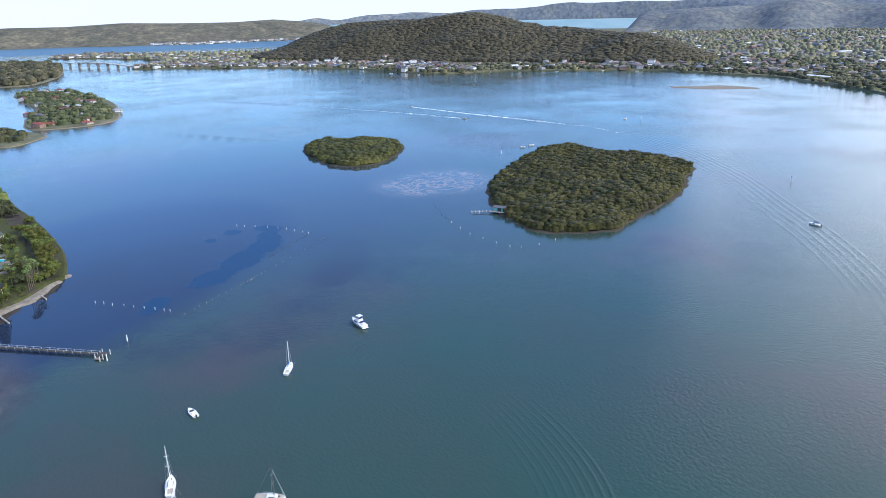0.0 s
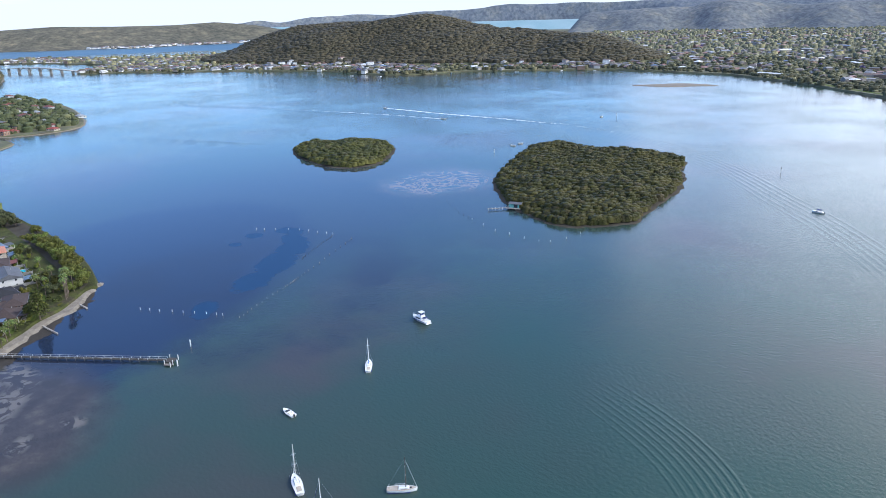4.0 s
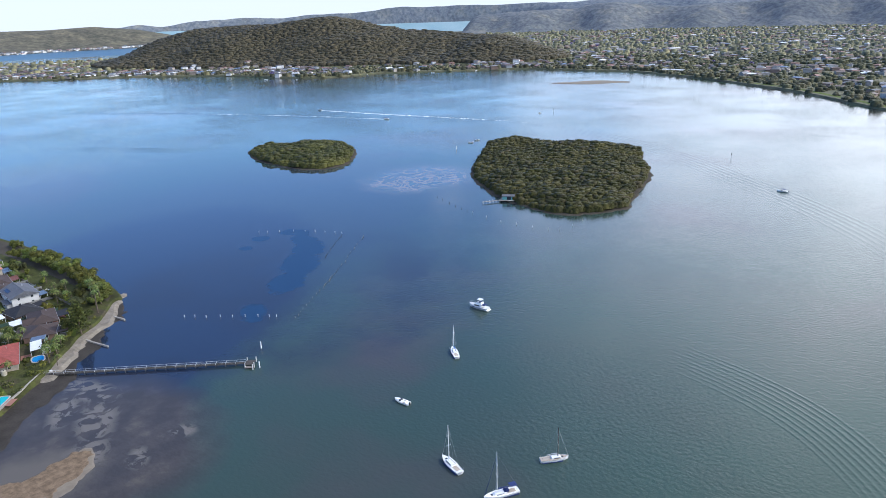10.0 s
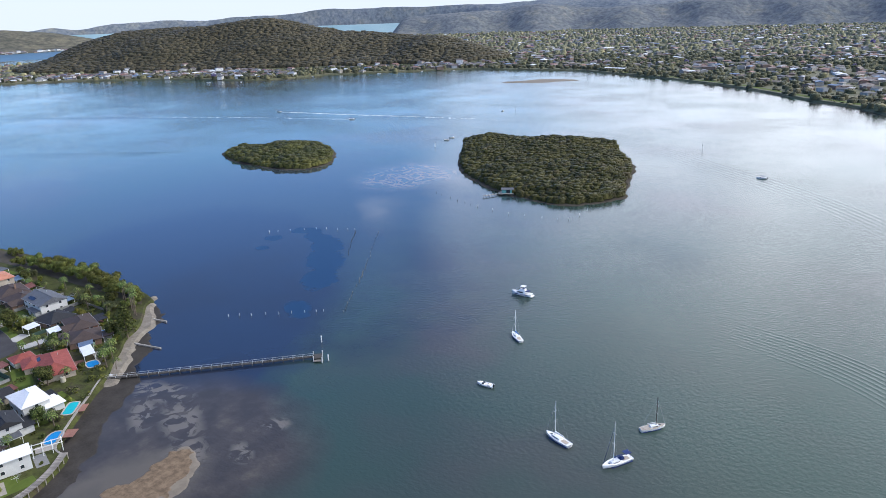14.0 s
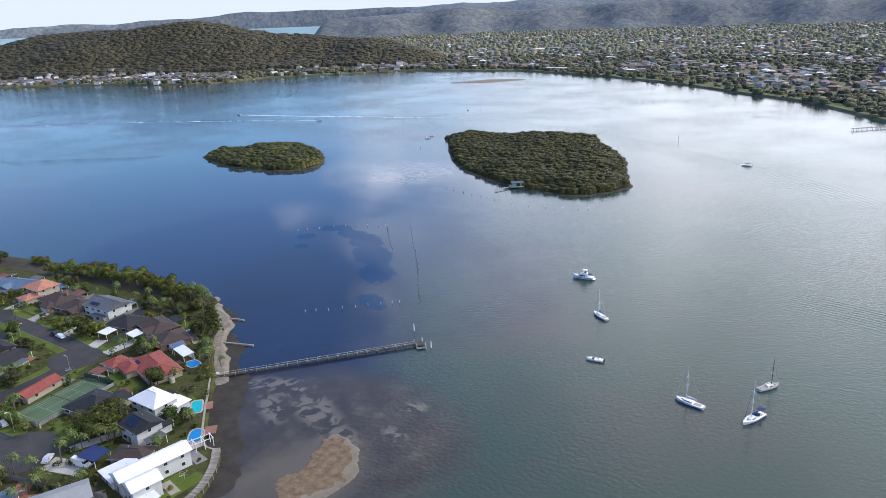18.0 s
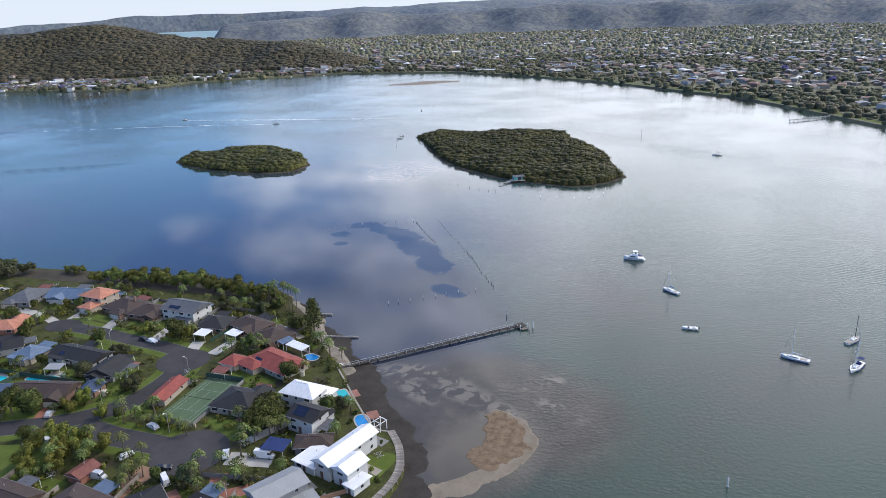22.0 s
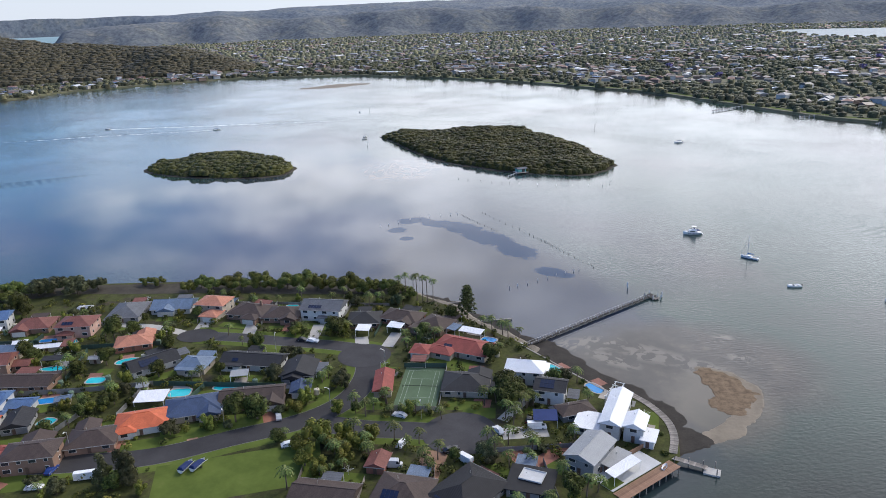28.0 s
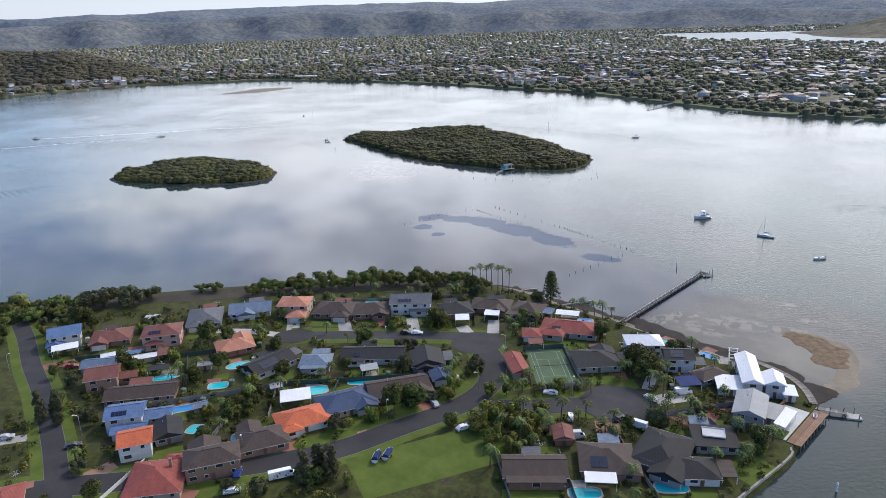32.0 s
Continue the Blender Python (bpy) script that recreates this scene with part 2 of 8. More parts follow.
TRIM = plain("white_trim", (0.74, 0.74, 0.72), 0.5, bump=0.05)
GUTTER = plain("grey_gutter", (0.3, 0.29, 0.28), 0.5, bump=0.05)
GLASS_DARK = plain("window_glass", (0.03, 0.037, 0.045), 0.08, bump=0, spread=0.2)
SOLAR = plain("solar_cells", (0.012, 0.017, 0.04), 0.15, bump=0)
KERB = plain("grey_kerb", (0.17, 0.165, 0.155), 0.9)
DRY_SAND = plain("dry_sand", (0.27, 0.235, 0.19), 0.95, coarse=0.3, fine=1.2, spread=0.45)
ASPHALT = plain("asphalt", (0.052, 0.05, 0.052), 0.9, coarse=0.12, fine=3.0, spread=0.3)
CONCRETE = plain("concrete", (0.36, 0.345, 0.32), 0.85, coarse=0.3)
PAVER = plain("red_paver", (0.27, 0.125, 0.09), 0.85)
JETTY_WOOD = plain("dark_jetty_timber", (0.06, 0.055, 0.05), 0.95, spread=0.4, vary=0.5)
RAIL = plain("grey_rail_paint", (0.5, 0.5, 0.49), 0.6)
TIMBER = plain("weathered_timber", (0.25, 0.225, 0.2), 0.85, spread=0.4, vary=0.3)
DECK = plain("brown_decking", (0.25, 0.15, 0.1), 0.75, spread=0.3, vary=0.2)
STONE = plain("seawall_stone", (0.3, 0.28, 0.25), 0.9, spread=0.4)
EARTH = plain("foreshore_earth", (0.06, 0.052, 0.04), 0.95, coarse=0.08, fine=0.9, spread=0.5)
BEACH = plain("damp_beach_sand", (0.2, 0.175, 0.142), 0.95, coarse=0.3, fine=1.2, spread=0.45)
MUD = plain("wet_mud", (0.048, 0.042, 0.036), 0.95, coarse=0.2, fine=1.6, spread=0.45)
SAND = plain("wet_sand", (0.18, 0.15, 0.112), 0.7, coarse=0.12, fine=0.9, spread=0.3)
TONGUE = plain("grey_wet_sand", (0.105, 0.093, 0.078), 0.8, coarse=0.4, fine=1.5, spread=0.4)
WEED = plain("brown_weed", (0.155, 0.11, 0.07), 0.9, coarse=0.5, fine=2.2, spread=0.6)
GELCOAT = plain("white_gelcoat", (0.76, 0.76, 0.75), 0.25, spread=0.08, bump=0)
NAVY = plain("navy_canvas", (0.025, 0.04, 0.12), 0.8)
BLUE = plain("blue_canvas", (0.06, 0.16, 0.38), 0.75)
METAL = plain("aluminium", (0.6, 0.61, 0.62), 0.35, 0.7, bump=0)
BLACK = plain("black_rubber", (0.02, 0.02, 0.022), 0.7, bump=0)
TEAK = plain("teak_deck", (0.42, 0.36, 0.29), 0.7)
COURT_GREEN = plain("court_green", (0.078, 0.115, 0.066), 0.85, coarse=0.1)
COURT_LINE = plain("court_line", (0.28, 0.33, 0.27), 0.8)
POOL = plain("pool_water", (0.025, 0.42, 0.47), 0.15, bump=0.05, spread=0.15)
POOL.node_tree.nodes["Principled BSDF"].inputs["Specular IOR Level"].default_value = 0.25
POOL_BLUE = plain("blue_pool_water", (0.02, 0.2, 0.48), 0.15, bump=0.05, spread=0.15)
POOL_BLUE.node_tree.nodes["Principled BSDF"].inputs["Specular IOR Level"].default_value = 0.25
FOAM = plain("foam", (0.7, 0.74, 0.76), 0.6, coarse=0.2, fine=2.0)
PILE = plain("white_pile", (0.68, 0.68, 0.66), 0.6)
PILE_DARK = plain("dark_pile", (0.09, 0.08, 0.07), 0.85)
CARS = [plain("car_paint_" + w, c, 0.25, bump=0) for w, c in
        (("white", (0.75, 0.75, 0.75)), ("silver", (0.42, 0.43, 0.45)), ("black", (0.025, 0.025, 0.028)), ("red", (0.34, 0.03, 0.03)), ("blue", (0.03, 0.06, 0.22)))]


def grass_material():
    m, n, l, b = nodes_of("suburban_grass")
    big = ramp_node(n, l, noise_node(n, l, 0.09, 6, 0.65), ((0.3, (0.028, 0.027, 0.014)), (0.42, (0.042, 0.046, 0.017)), (0.52, (0.062, 0.07, 0.022)), (0.62, (0.056, 0.049, 0.032)), (0.75, (0.075, 0.064, 0.05))))
    fine = ramp_node(n, l, noise_node(n, l, 0.8, 5, 0.7), ((0.3, (0.6, 0.62, 0.6)), (0.7, (1.25, 1.22, 1.1))))
    c = mix_node(n, l, 1.0, big, fine, "MULTIPLY")
    l.new(c, b.inputs["Base Color"])
    b.inputs["Roughness"].default_value = 0.95
    b.inputs["Specular IOR Level"].default_value = 0.15
    bump_node(n, l, noise_node(n, l, 3.0, 3), 0.4, 0.1, b)
    return m


def lawn_material():
    m, n, l, b = nodes_of("mown_lawn")
    c = ramp_node(n, l, noise_node(n, l, 0.12, 6, 0.65), ((0.3, (0.06, 0.084, 0.015)), (0.6, (0.092, 0.122, 0.024)), (0.8, (0.128, 0.136, 0.04))))
    l.new(c, b.inputs["Base Color"])
    b.inputs["Roughness"].default_value = 0.95
    b.inputs["Specular IOR Level"].default_value = 0.15
    return m


def shore_material():
    m, n, l, b = nodes_of("wooded_ground")
    c = ramp_node(n, l, noise_node(n, l, 0.05, 6, 0.65), ((0.3, (0.06, 0.052, 0.036)), (0.5, (0.09, 0.092, 0.045)), (0.62, (0.14, 0.125, 0.075)), (0.75, (0.08, 0.07, 0.055))))
    l.new(c, b.inputs["Base Color"])
    b.inputs["Roughness"].default_value = 0.95
    return m


def hill_material():
    m, n, l, b = nodes_of("forest_canopy")
    big = ramp_node(n, l, noise_node(n, l, 0.004, 6, 0.62), ((0.32, (0.07, 0.074, 0.05)), (0.5, (0.1, 0.105, 0.065)), (0.62, (0.15, 0.145, 0.08)), (0.72, (0.1, 0.105, 0.07))))
    fine = ramp_node(n, l, noise_node(n, l, 0.045, 5, 0.75), ((0.32, (0.6, 0.62, 0.64)), (0.7, (1.3, 1.27, 1.2))))
    c = mix_node(n, l, 1.0, big, fine, "MULTIPLY")
    l.new(c, b.inputs["Base Color"])
    b.inputs["Roughness"].default_value = 0.95
    b.inputs["Specular IOR Level"].default_value = 0.1
    bump_node(n, l, noise_node(n, l, 0.04, 5, 0.7), 1.0, 14.0, b)
    return m


def water_material():
    """Estuary water: turbid green in the deep, mud, sand and weed showing where it shoals; wind ripples in patches."""
    m, n, l, b = nodes_of("estuary_water")
    co = n.new("ShaderNodeTexCoord")

    uneven = noise_node(n, l, 0.05, 5, 0.6)
    uneven_fine = noise_node(n, l, 0.13, 4, 0.6)

    def round_patch(x, y, rx, ry, soft, wobble, turn=0.0, rim=None):
        """A soft shoal of that centre, size and turn, with an uneven rim."""
        mp = n.new("ShaderNodeMapping")
        mp.vector_type = "TEXTURE"
        mp.inputs["Location"].default_value = (x, y, 0)
        mp.inputs["Rotation"].default_value = (0, 0, radians(turn))
        mp.inputs["Scale"].default_value = (rx, ry, 1)
        l.new(co.outputs["Object"], mp.inputs[0])
        ln = n.new("ShaderNodeVectorMath")
        ln.operation = "LENGTH"
        l.new(mp.outputs[0], ln.inputs[0])
        ad = n.new("ShaderNodeMath")
        ad.operation = "ADD"
        nz = n.new("ShaderNodeMath")
        nz.operation = "MULTIPLY_ADD"
        nz.inputs[1].default_value, nz.inputs[2].default_value = wobble, -wobble / 2
        l.new(rim or uneven, nz.inputs[0])
        l.new(ln.outputs["Value"], ad.inputs[0])
        l.new(nz.outputs[0], ad.inputs[1])
        return ramp_node(n, l, ad.outputs[0], ((1 - soft, (1, 1, 1)), (1.0, (0, 0, 0))))

    deep = ramp_node(n, l, noise_node(n, l, 0.006, 4, 0.55), ((0.35, (0.025, 0.058, 0.046)), (0.52, (0.033, 0.053, 0.043)), (0.62, (0.048, 0.048, 0.045))))
    weed = ramp_node(n, l, noise_node(n, l, 0.011, 5, 0.6), ((0.44, (0, 0, 0)), (0.62, (1, 1, 1))))
    lagoon = round_patch(-114, 203, 175, 97, 0.16, 0.22, -58.4)
    # blue sky mirrored by sheltered water is put into these two base colours
    c = mix_node(n, l, round_patch(-170, 330, 210, 200, 0.6, 0.4), deep, (0.026, 0.042, 0.062))
    c = mix_node(n, l, lagoon, c, (0.016, 0.026, 0.052))
    flat_weed = mix_node(n, l, 1.0, weed, round_patch(-55, 250, 90, 110, 0.35, 0.5), "MULTIPLY")
    c = mix_node(n, l, flat_weed, c, (0.016, 0.02, 0.034))
    # patches of wind ripple in the sheltered water: the bluer sky they mirror is painted in
    gust_tint = None
    for x, y, rx, ry, turn in ((-121, 323, 11, 8, 20), (-128, 303, 7, 6, 0), (-120.5, 287.5, 5, 4.5, 0), (-104, 315, 15, 8, -12), (-91, 306, 16, 10, -50), (-77, 288, 20, 11.5, -50), (-62, 268, 19, 9.5, -58), (-45, 234, 11, 6, -35)):
        g = round_patch(x, y, rx, ry, 0.25, 1.1, turn, uneven_fine)
        gust_tint = g if gust_tint is None else mix_node(n, l, 1.0, gust_tint, g, "LIGHTEN")
    c = mix_node(n, l, gust_tint, c, (0.016, 0.042, 0.094))
    shallow = round_patch(-8, 142, 52, 42, 0.35, 0.45)
    bottom = ramp_node(n, l, noise_node(n, l, 0.1, 6, 0.62), ((0.42, (0.042, 0.037, 0.032)), (0.57, (0.056, 0.048, 0.04)), (0.7, (0.085, 0.072, 0.056))))
    c = mix_node(n, l, shallow, c, bottom)
    c = mix_node(n, l, round_patch(-1, 117, 19, 29, 0.45, 0.5, -14, uneven_fine), c, (0.1, 0.086, 0.066))
    # drowned sand in broken, marbled tongues
    marble = n.new("ShaderNodeTexNoise")
    marble.inputs["Scale"].default_value = 0.16
    marble.inputs["Detail"].default_value = 4
    marble.inputs["Roughness"].default_value = 0.55
    marble.inputs["Distortion"].default_value = 1.6
    l.new(co.outputs["Object"], marble.inputs["Vector"])
    veins = ramp_node(n, l, marble.outputs[0], ((0.47, (0, 0, 0)), (0.53, (1, 1, 1))))
    tongue = None
    for x, y, rx, ry, turn in ((-36, 159, 16, 7, 6), (-16, 151, 17, 7.5, -32), (0, 140, 12, 7, -40), (-30, 147, 13, 5, -40), (12, 164, 5.5, 4, 20), (14, 148, 7, 4, -30)):
        g = round_patch(x, y, rx, ry, 0.5, 0.4, turn, uneven_fine)
        tongue = g if tongue is None else mix_node(n, l, 1.0, tongue, g, "LIGHTEN")
    c = mix_node(n, l, mix_node(n, l, 1.0, tongue, veins, "MULTIPLY"), c, (0.125, 0.11, 0.09))
    # base colour darkened here, standing in for water that mirrors little sky
    c = mix_node(n, l, round_patch(20, 45, 95, 75, 0.6, 0.5), c, (0.02, 0.027, 0.024))
    shoal = round_patch(-150, 470, 46, 56, 0.4, 0.5)
    coil = n.new("ShaderNodeTexNoise")
    coil.inputs["Scale"].default_value = 0.05
    coil.inputs["Detail"].default_value = 3
    coil.inputs["Distortion"].default_value = 2.5
    l.new(co.outputs["Object"], coil.inputs["Vector"])
    ridges = ramp_node(n, l, coil.outputs[0], ((0.42, (0.045, 0.08, 0.1)), (0.5, (0.19, 0.155, 0.14)), (0.58, (0.06, 0.08, 0.095))))
    c = mix_node(n, l, shoal, c, ridges)
    l.new(c, b.inputs["Base Color"])
    b.inputs["IOR"].default_value = 1.33
    l.new(mix_node(n, l, gust_tint, (0.5, 0.5, 0.5), (0.12, 0.12, 0.12)), b.inputs["Specular IOR Level"])
    lee = mix_node(n, l, 1.0, round_patch(-235, 370, 240, 230, 0.5, 0.5), lagoon, "LIGHTEN")
    calm = ramp_node(n, l, noise_node(n, l, 0.008, 5, 0.6, stretch=(1.0, 0.6, 1)), ((0.4, (0.05, 0.05, 0.05)), (0.62, (0.12, 0.12, 0.12))))
    calm = mix_node(n, l, lee, calm, (0.035, 0.035, 0.035))
    l.new(calm, b.inputs["Roughness"])
    rip = noise_node(n, l, 0.85, 4, 0.55, stretch=(0.7, 1.0, 1))
    u = n.new("ShaderNodeBump")
    u.inputs["Distance"].default_value = 0.25
    st = ramp_node(n, l, noise_node(n, l, 0.01, 4, 0.6), ((0.36, (0.22, 0.22, 0.22)), (0.62, (0.65, 0.65, 0.65))))
    st = mix_node(n, l, lee, st, (0.02, 0.02, 0.02))
    l.new(st, u.inputs["Strength"])
    l.new(rip, u.inputs["Height"])
    l.new(u.outputs[0], b.inputs["Normal"])
    return m


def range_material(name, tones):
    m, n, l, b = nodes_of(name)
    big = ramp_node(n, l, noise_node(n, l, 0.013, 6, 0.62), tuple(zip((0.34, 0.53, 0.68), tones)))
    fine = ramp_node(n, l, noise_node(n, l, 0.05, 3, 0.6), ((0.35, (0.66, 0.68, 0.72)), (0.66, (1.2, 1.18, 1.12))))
    # broad cloud shadows, painted into the colour as soft darker and lighter areas
    cloud_shade = ramp_node(n, l, noise_node(n, l, 0.0022, 4, 0.55), ((0.38, (0.86, 0.88, 0.88)), (0.62, (1.08, 1.06, 1.02))))
    l.new(mix_node(n, l, 1.0, mix_node(n, l, 1.0, big, fine, "MULTIPLY"), cloud_shade, "MULTIPLY"), b.inputs["Base Color"])
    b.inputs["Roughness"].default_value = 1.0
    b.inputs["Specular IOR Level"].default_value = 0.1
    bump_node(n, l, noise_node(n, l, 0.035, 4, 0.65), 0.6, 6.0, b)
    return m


def bay_material(name, tones):
    m, n, l, b = nodes_of(name)
    c = ramp_node(n, l, noise_node(n, l, 0.004, 4, 0.6), ((0.4, tones[0]), (0.6, tones[1])))
    l.new(c, b.inputs["Base Color"])
    b.inputs["IOR"].default_value = 1.33
    b.inputs["Roughness"].default_value = 0.38
    bump_node(n, l, noise_node(n, l, 0.12, 4, 0.6), 0.5, 1.5, b)
    return m


BAY = bay_material("wind_blown_bay", ((0.05, 0.1, 0.13), (0.075, 0.12, 0.15)))
# RANGE has the haze of distance put into its bluish, pale tones
GRASS, LAWN, SHORE, HILL, WATER, RANGE = grass_material(), lawn_material(), shore_material(), hill_material(), water_material(), range_material("hazed_gum_forest", ((0.14, 0.162, 0.2), (0.17, 0.19, 0.215), (0.21, 0.215, 0.21)))
HEADLAND = range_material("dry_gum_forest", ((0.094, 0.092, 0.074), (0.13, 0.121, 0.093), (0.19, 0.168, 0.12)))
# bluish haze is put into these tones too, a little thinner
FRONT_WOOD = range_material("haze_blue_forest", ((0.112, 0.126, 0.15), (0.148, 0.16, 0.172), (0.2, 0.196, 0.18)))
# sky reflected off the far water is put into this paler base colour
SHEEN_BAY = bay_material("sky_sheen_bay", ((0.2, 0.31, 0.34), (0.26, 0.36, 0.39)))


# ---- mesh helpers ----
class Build:
    """Gathers vertices and faces of one part."""

    def __init__(self):
        self.v, self.f = [], []

    def add(self, verts, faces):
        k = len(self.v)
        self.v += [tuple(p) for p in verts]
        self.f += [tuple(i + k for i in q) for q in faces]
        return self

    def box(self, x, y, z, w, d, h, turn=0.0):
        """A block on (x, y, z): z is its underside."""
        c, s = math.cos(radians(turn)), math.sin(radians(turn))
        pts = []
        for dz in (0, h):
            for px, py in ((-w / 2, -d / 2), (w / 2, -d / 2), (w / 2, d / 2), (-w / 2, d / 2)):
                pts.append((x + px * c - py * s, y + px * s + py * c, z + dz))
        return self.add(pts, [(3, 2, 1, 0), (4, 5, 6, 7), (0, 1, 5, 4), (1, 2, 6, 5), (2, 3, 7, 6), (3, 0, 4, 7)])

    def tube(self, path, radii, sides=8):
        """A round bar along a path of points, closed at both ends."""
        rings = []
        for k, p in enumerate(path):
            p = Vector(p)
            a = Vector(path[max(k - 1, 0)])
            b = Vector(path[min(k + 1, len(path) - 1)])
            q = (b - a).to_track_quat("Z", "Y")
            r = radii[k] if isinstance(radii, (list, tuple)) else radii
            rings.append([p + q @ Vector((r * math.cos(t), r * math.sin(t), 0)) for t in (2 * math.pi * i / sides for i in range(sides))])
        faces = []
        for k in range(len(rings) - 1):
            for i in range(sides):
                j = (i + 1) % sides
                faces.append((k * sides + i, k * sides + j, (k + 1) * sides + j, (k + 1) * sides + i))
        faces += [tuple(reversed(range(sides))), tuple((len(rings) - 1) * sides + i for i in range(sides))]
        return self.add([p for r in rings for p in r], faces)

    def slab(self, outline, z0, z1, flare=0.0):
        """A flat piece of that outline (counter-clockwise) from z0 up to z1; flare widens its foot."""
        n = len(outline)
        mid = Vector((sum(p[0] for p in outline) / n, sum(p[1] for p in outline) / n))
        low = []
        for k, p in enumerate(outline):
            a, b = Vector(outline[k - 1]), Vector(outline[(k + 1) % n])
            t = (b - a).normalized()
            low.append((p[0] + t.y * flare, p[1] - t.x * flare, z0))
        top = [(p[0], p[1], z1) for p in outline]
        return self.add(low + top, [tuple(range(n, 2 * n))] + [(i, (i + 1) % n, n + (i + 1) % n, n + i) for i in range(n)])

    def mesh(self, name, material, smooth=False):
        me = bpy.data.meshes.new(name)
        me.from_pydata(self.v, [], self.f)
        me.materials.append(material)
        if smooth:
            me.shade_smooth()
        me.update()
        return me


def part(name, build, material, parent=None, label="", m=None, smooth=False):
    """Links one mesh as a part under a thing or part. build: a Build, or a mesh that is shared."""
    ob = new(name, build if isinstance(build, bpy.types.Mesh) else build.mesh(name, material, smooth))
    if parent:
        ob.parent = parent
    if m is not None:
        ob.matrix_basis = m
    if label:
        ob["label"] = label
    return ob


def thing(name, label, category, m=None, group="", kind=""):
    ob = new(name)
    if m is not None:
        ob.matrix_basis = m
    return tagged(ob, label, category, group, kind)


def arrays_mesh(name, verts, quads, material):
    """A mesh from arrays: verts (n, 3), quads (m, 4)."""
    me = bpy.data.meshes.new(name)
    me.vertices.add(len(verts))
    me.vertices.foreach_set("co", np.ascontiguousarray(verts, dtype=np.float32).ravel())
    me.loops.add(quads.size)
    me.loops.foreach_set("vertex_index", np.ascontiguousarray(quads, dtype=np.int32).ravel())
    me.polygons.add(len(quads))
    me.polygons.foreach_set("loop_start", np.arange(0, quads.size, quads.shape[1], dtype=np.int32))
    me.materials.append(material)
    me.update(calc_edges=True)
    return me


def curve_through(points, closed=False, steps=6):
    """A smooth line through plan points."""
    out, n = [], len(points)
    for k in range(n if closed else n - 1):
        p = [Vector(points[(k + j) % n] if closed else points[min(max(k + j, 0), n - 1)]) for j in (-1, 0, 1, 2)]
        for s in range(steps):
            t = s / steps
            out.append(tuple(0.5 * (2 * p[1] + (p[2] - p[0]) * t + (2 * p[0] - 5 * p[1] + 4 * p[2] - p[3]) * t * t + (3 * p[1] - p[0] - 3 * p[2] + p[3]) * t ** 3)))
    if not closed:
        out.append(tuple(points[-1]))
    return out


def wavy(outline, size, scale, seed=0.0):
    """Makes an outline uneven, in long and short waves."""
    out = []
    for x, y in outline:
        for s, k in ((size, scale), (size * 0.45, scale * 3.1)):
            dx = s * noise.noise((x * k, y * k, seed))
            y += s * noise.noise((x * k, y * k, seed + 7.3))
            x += dx
        out.append((x, y))
    return out


def inside(x, y, outline):
    """Which of the plan points (arrays) lie within the outline."""
    hit = np.zeros(np.shape(x), bool)
    px, py = outline[-1]
    for qx, qy in outline:
        if py != qy:
            hit ^= ((qy > y) != (py > y)) & (x < (px - qx) * (y - qy) / (py - qy) + qx)
        px, py = qx, qy
    return hit


def leaf_clumps(rng, lobes, count, size, droop=0.35):
    """Leaf clumps over the upper side of ball-shaped lobes (x, y, z, radius, height): small bent cards, each turned its own way."""
    lobes = np.array(lobes, float)
    pick = rng.choice(len(lobes), count, p=lobes[:, 3] ** 2 / (lobes[:, 3] ** 2).sum())
    d = rng.normal(size=(count, 3))
    d /= np.linalg.norm(d, axis=1)[:, None]
    d[:, 2] = np.where(d[:, 2] < -droop, -d[:, 2], d[:, 2])
    L = lobes[pick]
    r = rng.uniform(0.72, 1.12, count)[:, None]
    at = L[:, :3] + d * np.c_[L[:, 3], L[:, 3], L[:, 4]] * r
    nrm = d + rng.normal(size=(count, 3)) * 0.32
    nrm /= np.linalg.norm(nrm, axis=1)[:, None]
    a = np.cross(nrm, rng.normal(size=(count, 3)))
    a /= np.linalg.norm(a, axis=1)[:, None]
    b = np.cross(nrm, a)
    s = size * rng.uniform(0.55, 1.35, count)[:, None]
    w = rng.uniform(0.5, 1.0, count)[:, None]
    corner = [at - a * s, at - b * s * w + nrm * s * 0.25, at + a * s, at + b * s * w + nrm * s * 0.25]
    return np.stack(corner, 1).reshape(-1, 3), np.arange(count * 4).reshape(-1, 4)


def many(clumps, places, turns, scales, rng):
    """Copies of leaf patterns laid out over a wood, joined into one array."""
    vs, qs, k = [], [], 0
    for (x, y, z), t, s in zip(places, turns, scales):
        v, q = clumps[rng.integers(len(clumps))]
        c, sn = math.cos(t), math.sin(t)
        w = np.empty_like(v)
        w[:, 0] = (v[:, 0] * c - v[:, 1] * sn) * s + x
        w[:, 1] = (v[:, 0] * sn + v[:, 1] * c) * s + y
        w[:, 2] = v[:, 2] * s + z
        vs.append(w)
        qs.append(q + k)
        k += len(v)
    return np.concatenate(vs), np.concatenate(qs)


def scatter(rng, outline, spacing, keep=None):
    """Uneven grid of plan points within an outline."""
    xs, ys = [p[0] for p in outline], [p[1] for p in outline]
    gx, gy = np.meshgrid(np.arange(min(xs), max(xs), spacing), np.arange(min(ys), max(ys), spacing))
    x = gx.ravel() + rng.uniform(-0.55, 0.55, gx.size) * spacing
    y = gy.ravel() + rng.uniform(-0.55, 0.55, gx.size) * spacing
    ok = inside(x, y, outline)
    if keep is not None:
        ok &= keep(x, y)
    return x[ok], y[ok]


# ---- the large structure: water, near land, islands, far shore, hills ----
MID = (60.0, 40.0)  # middle of the far country
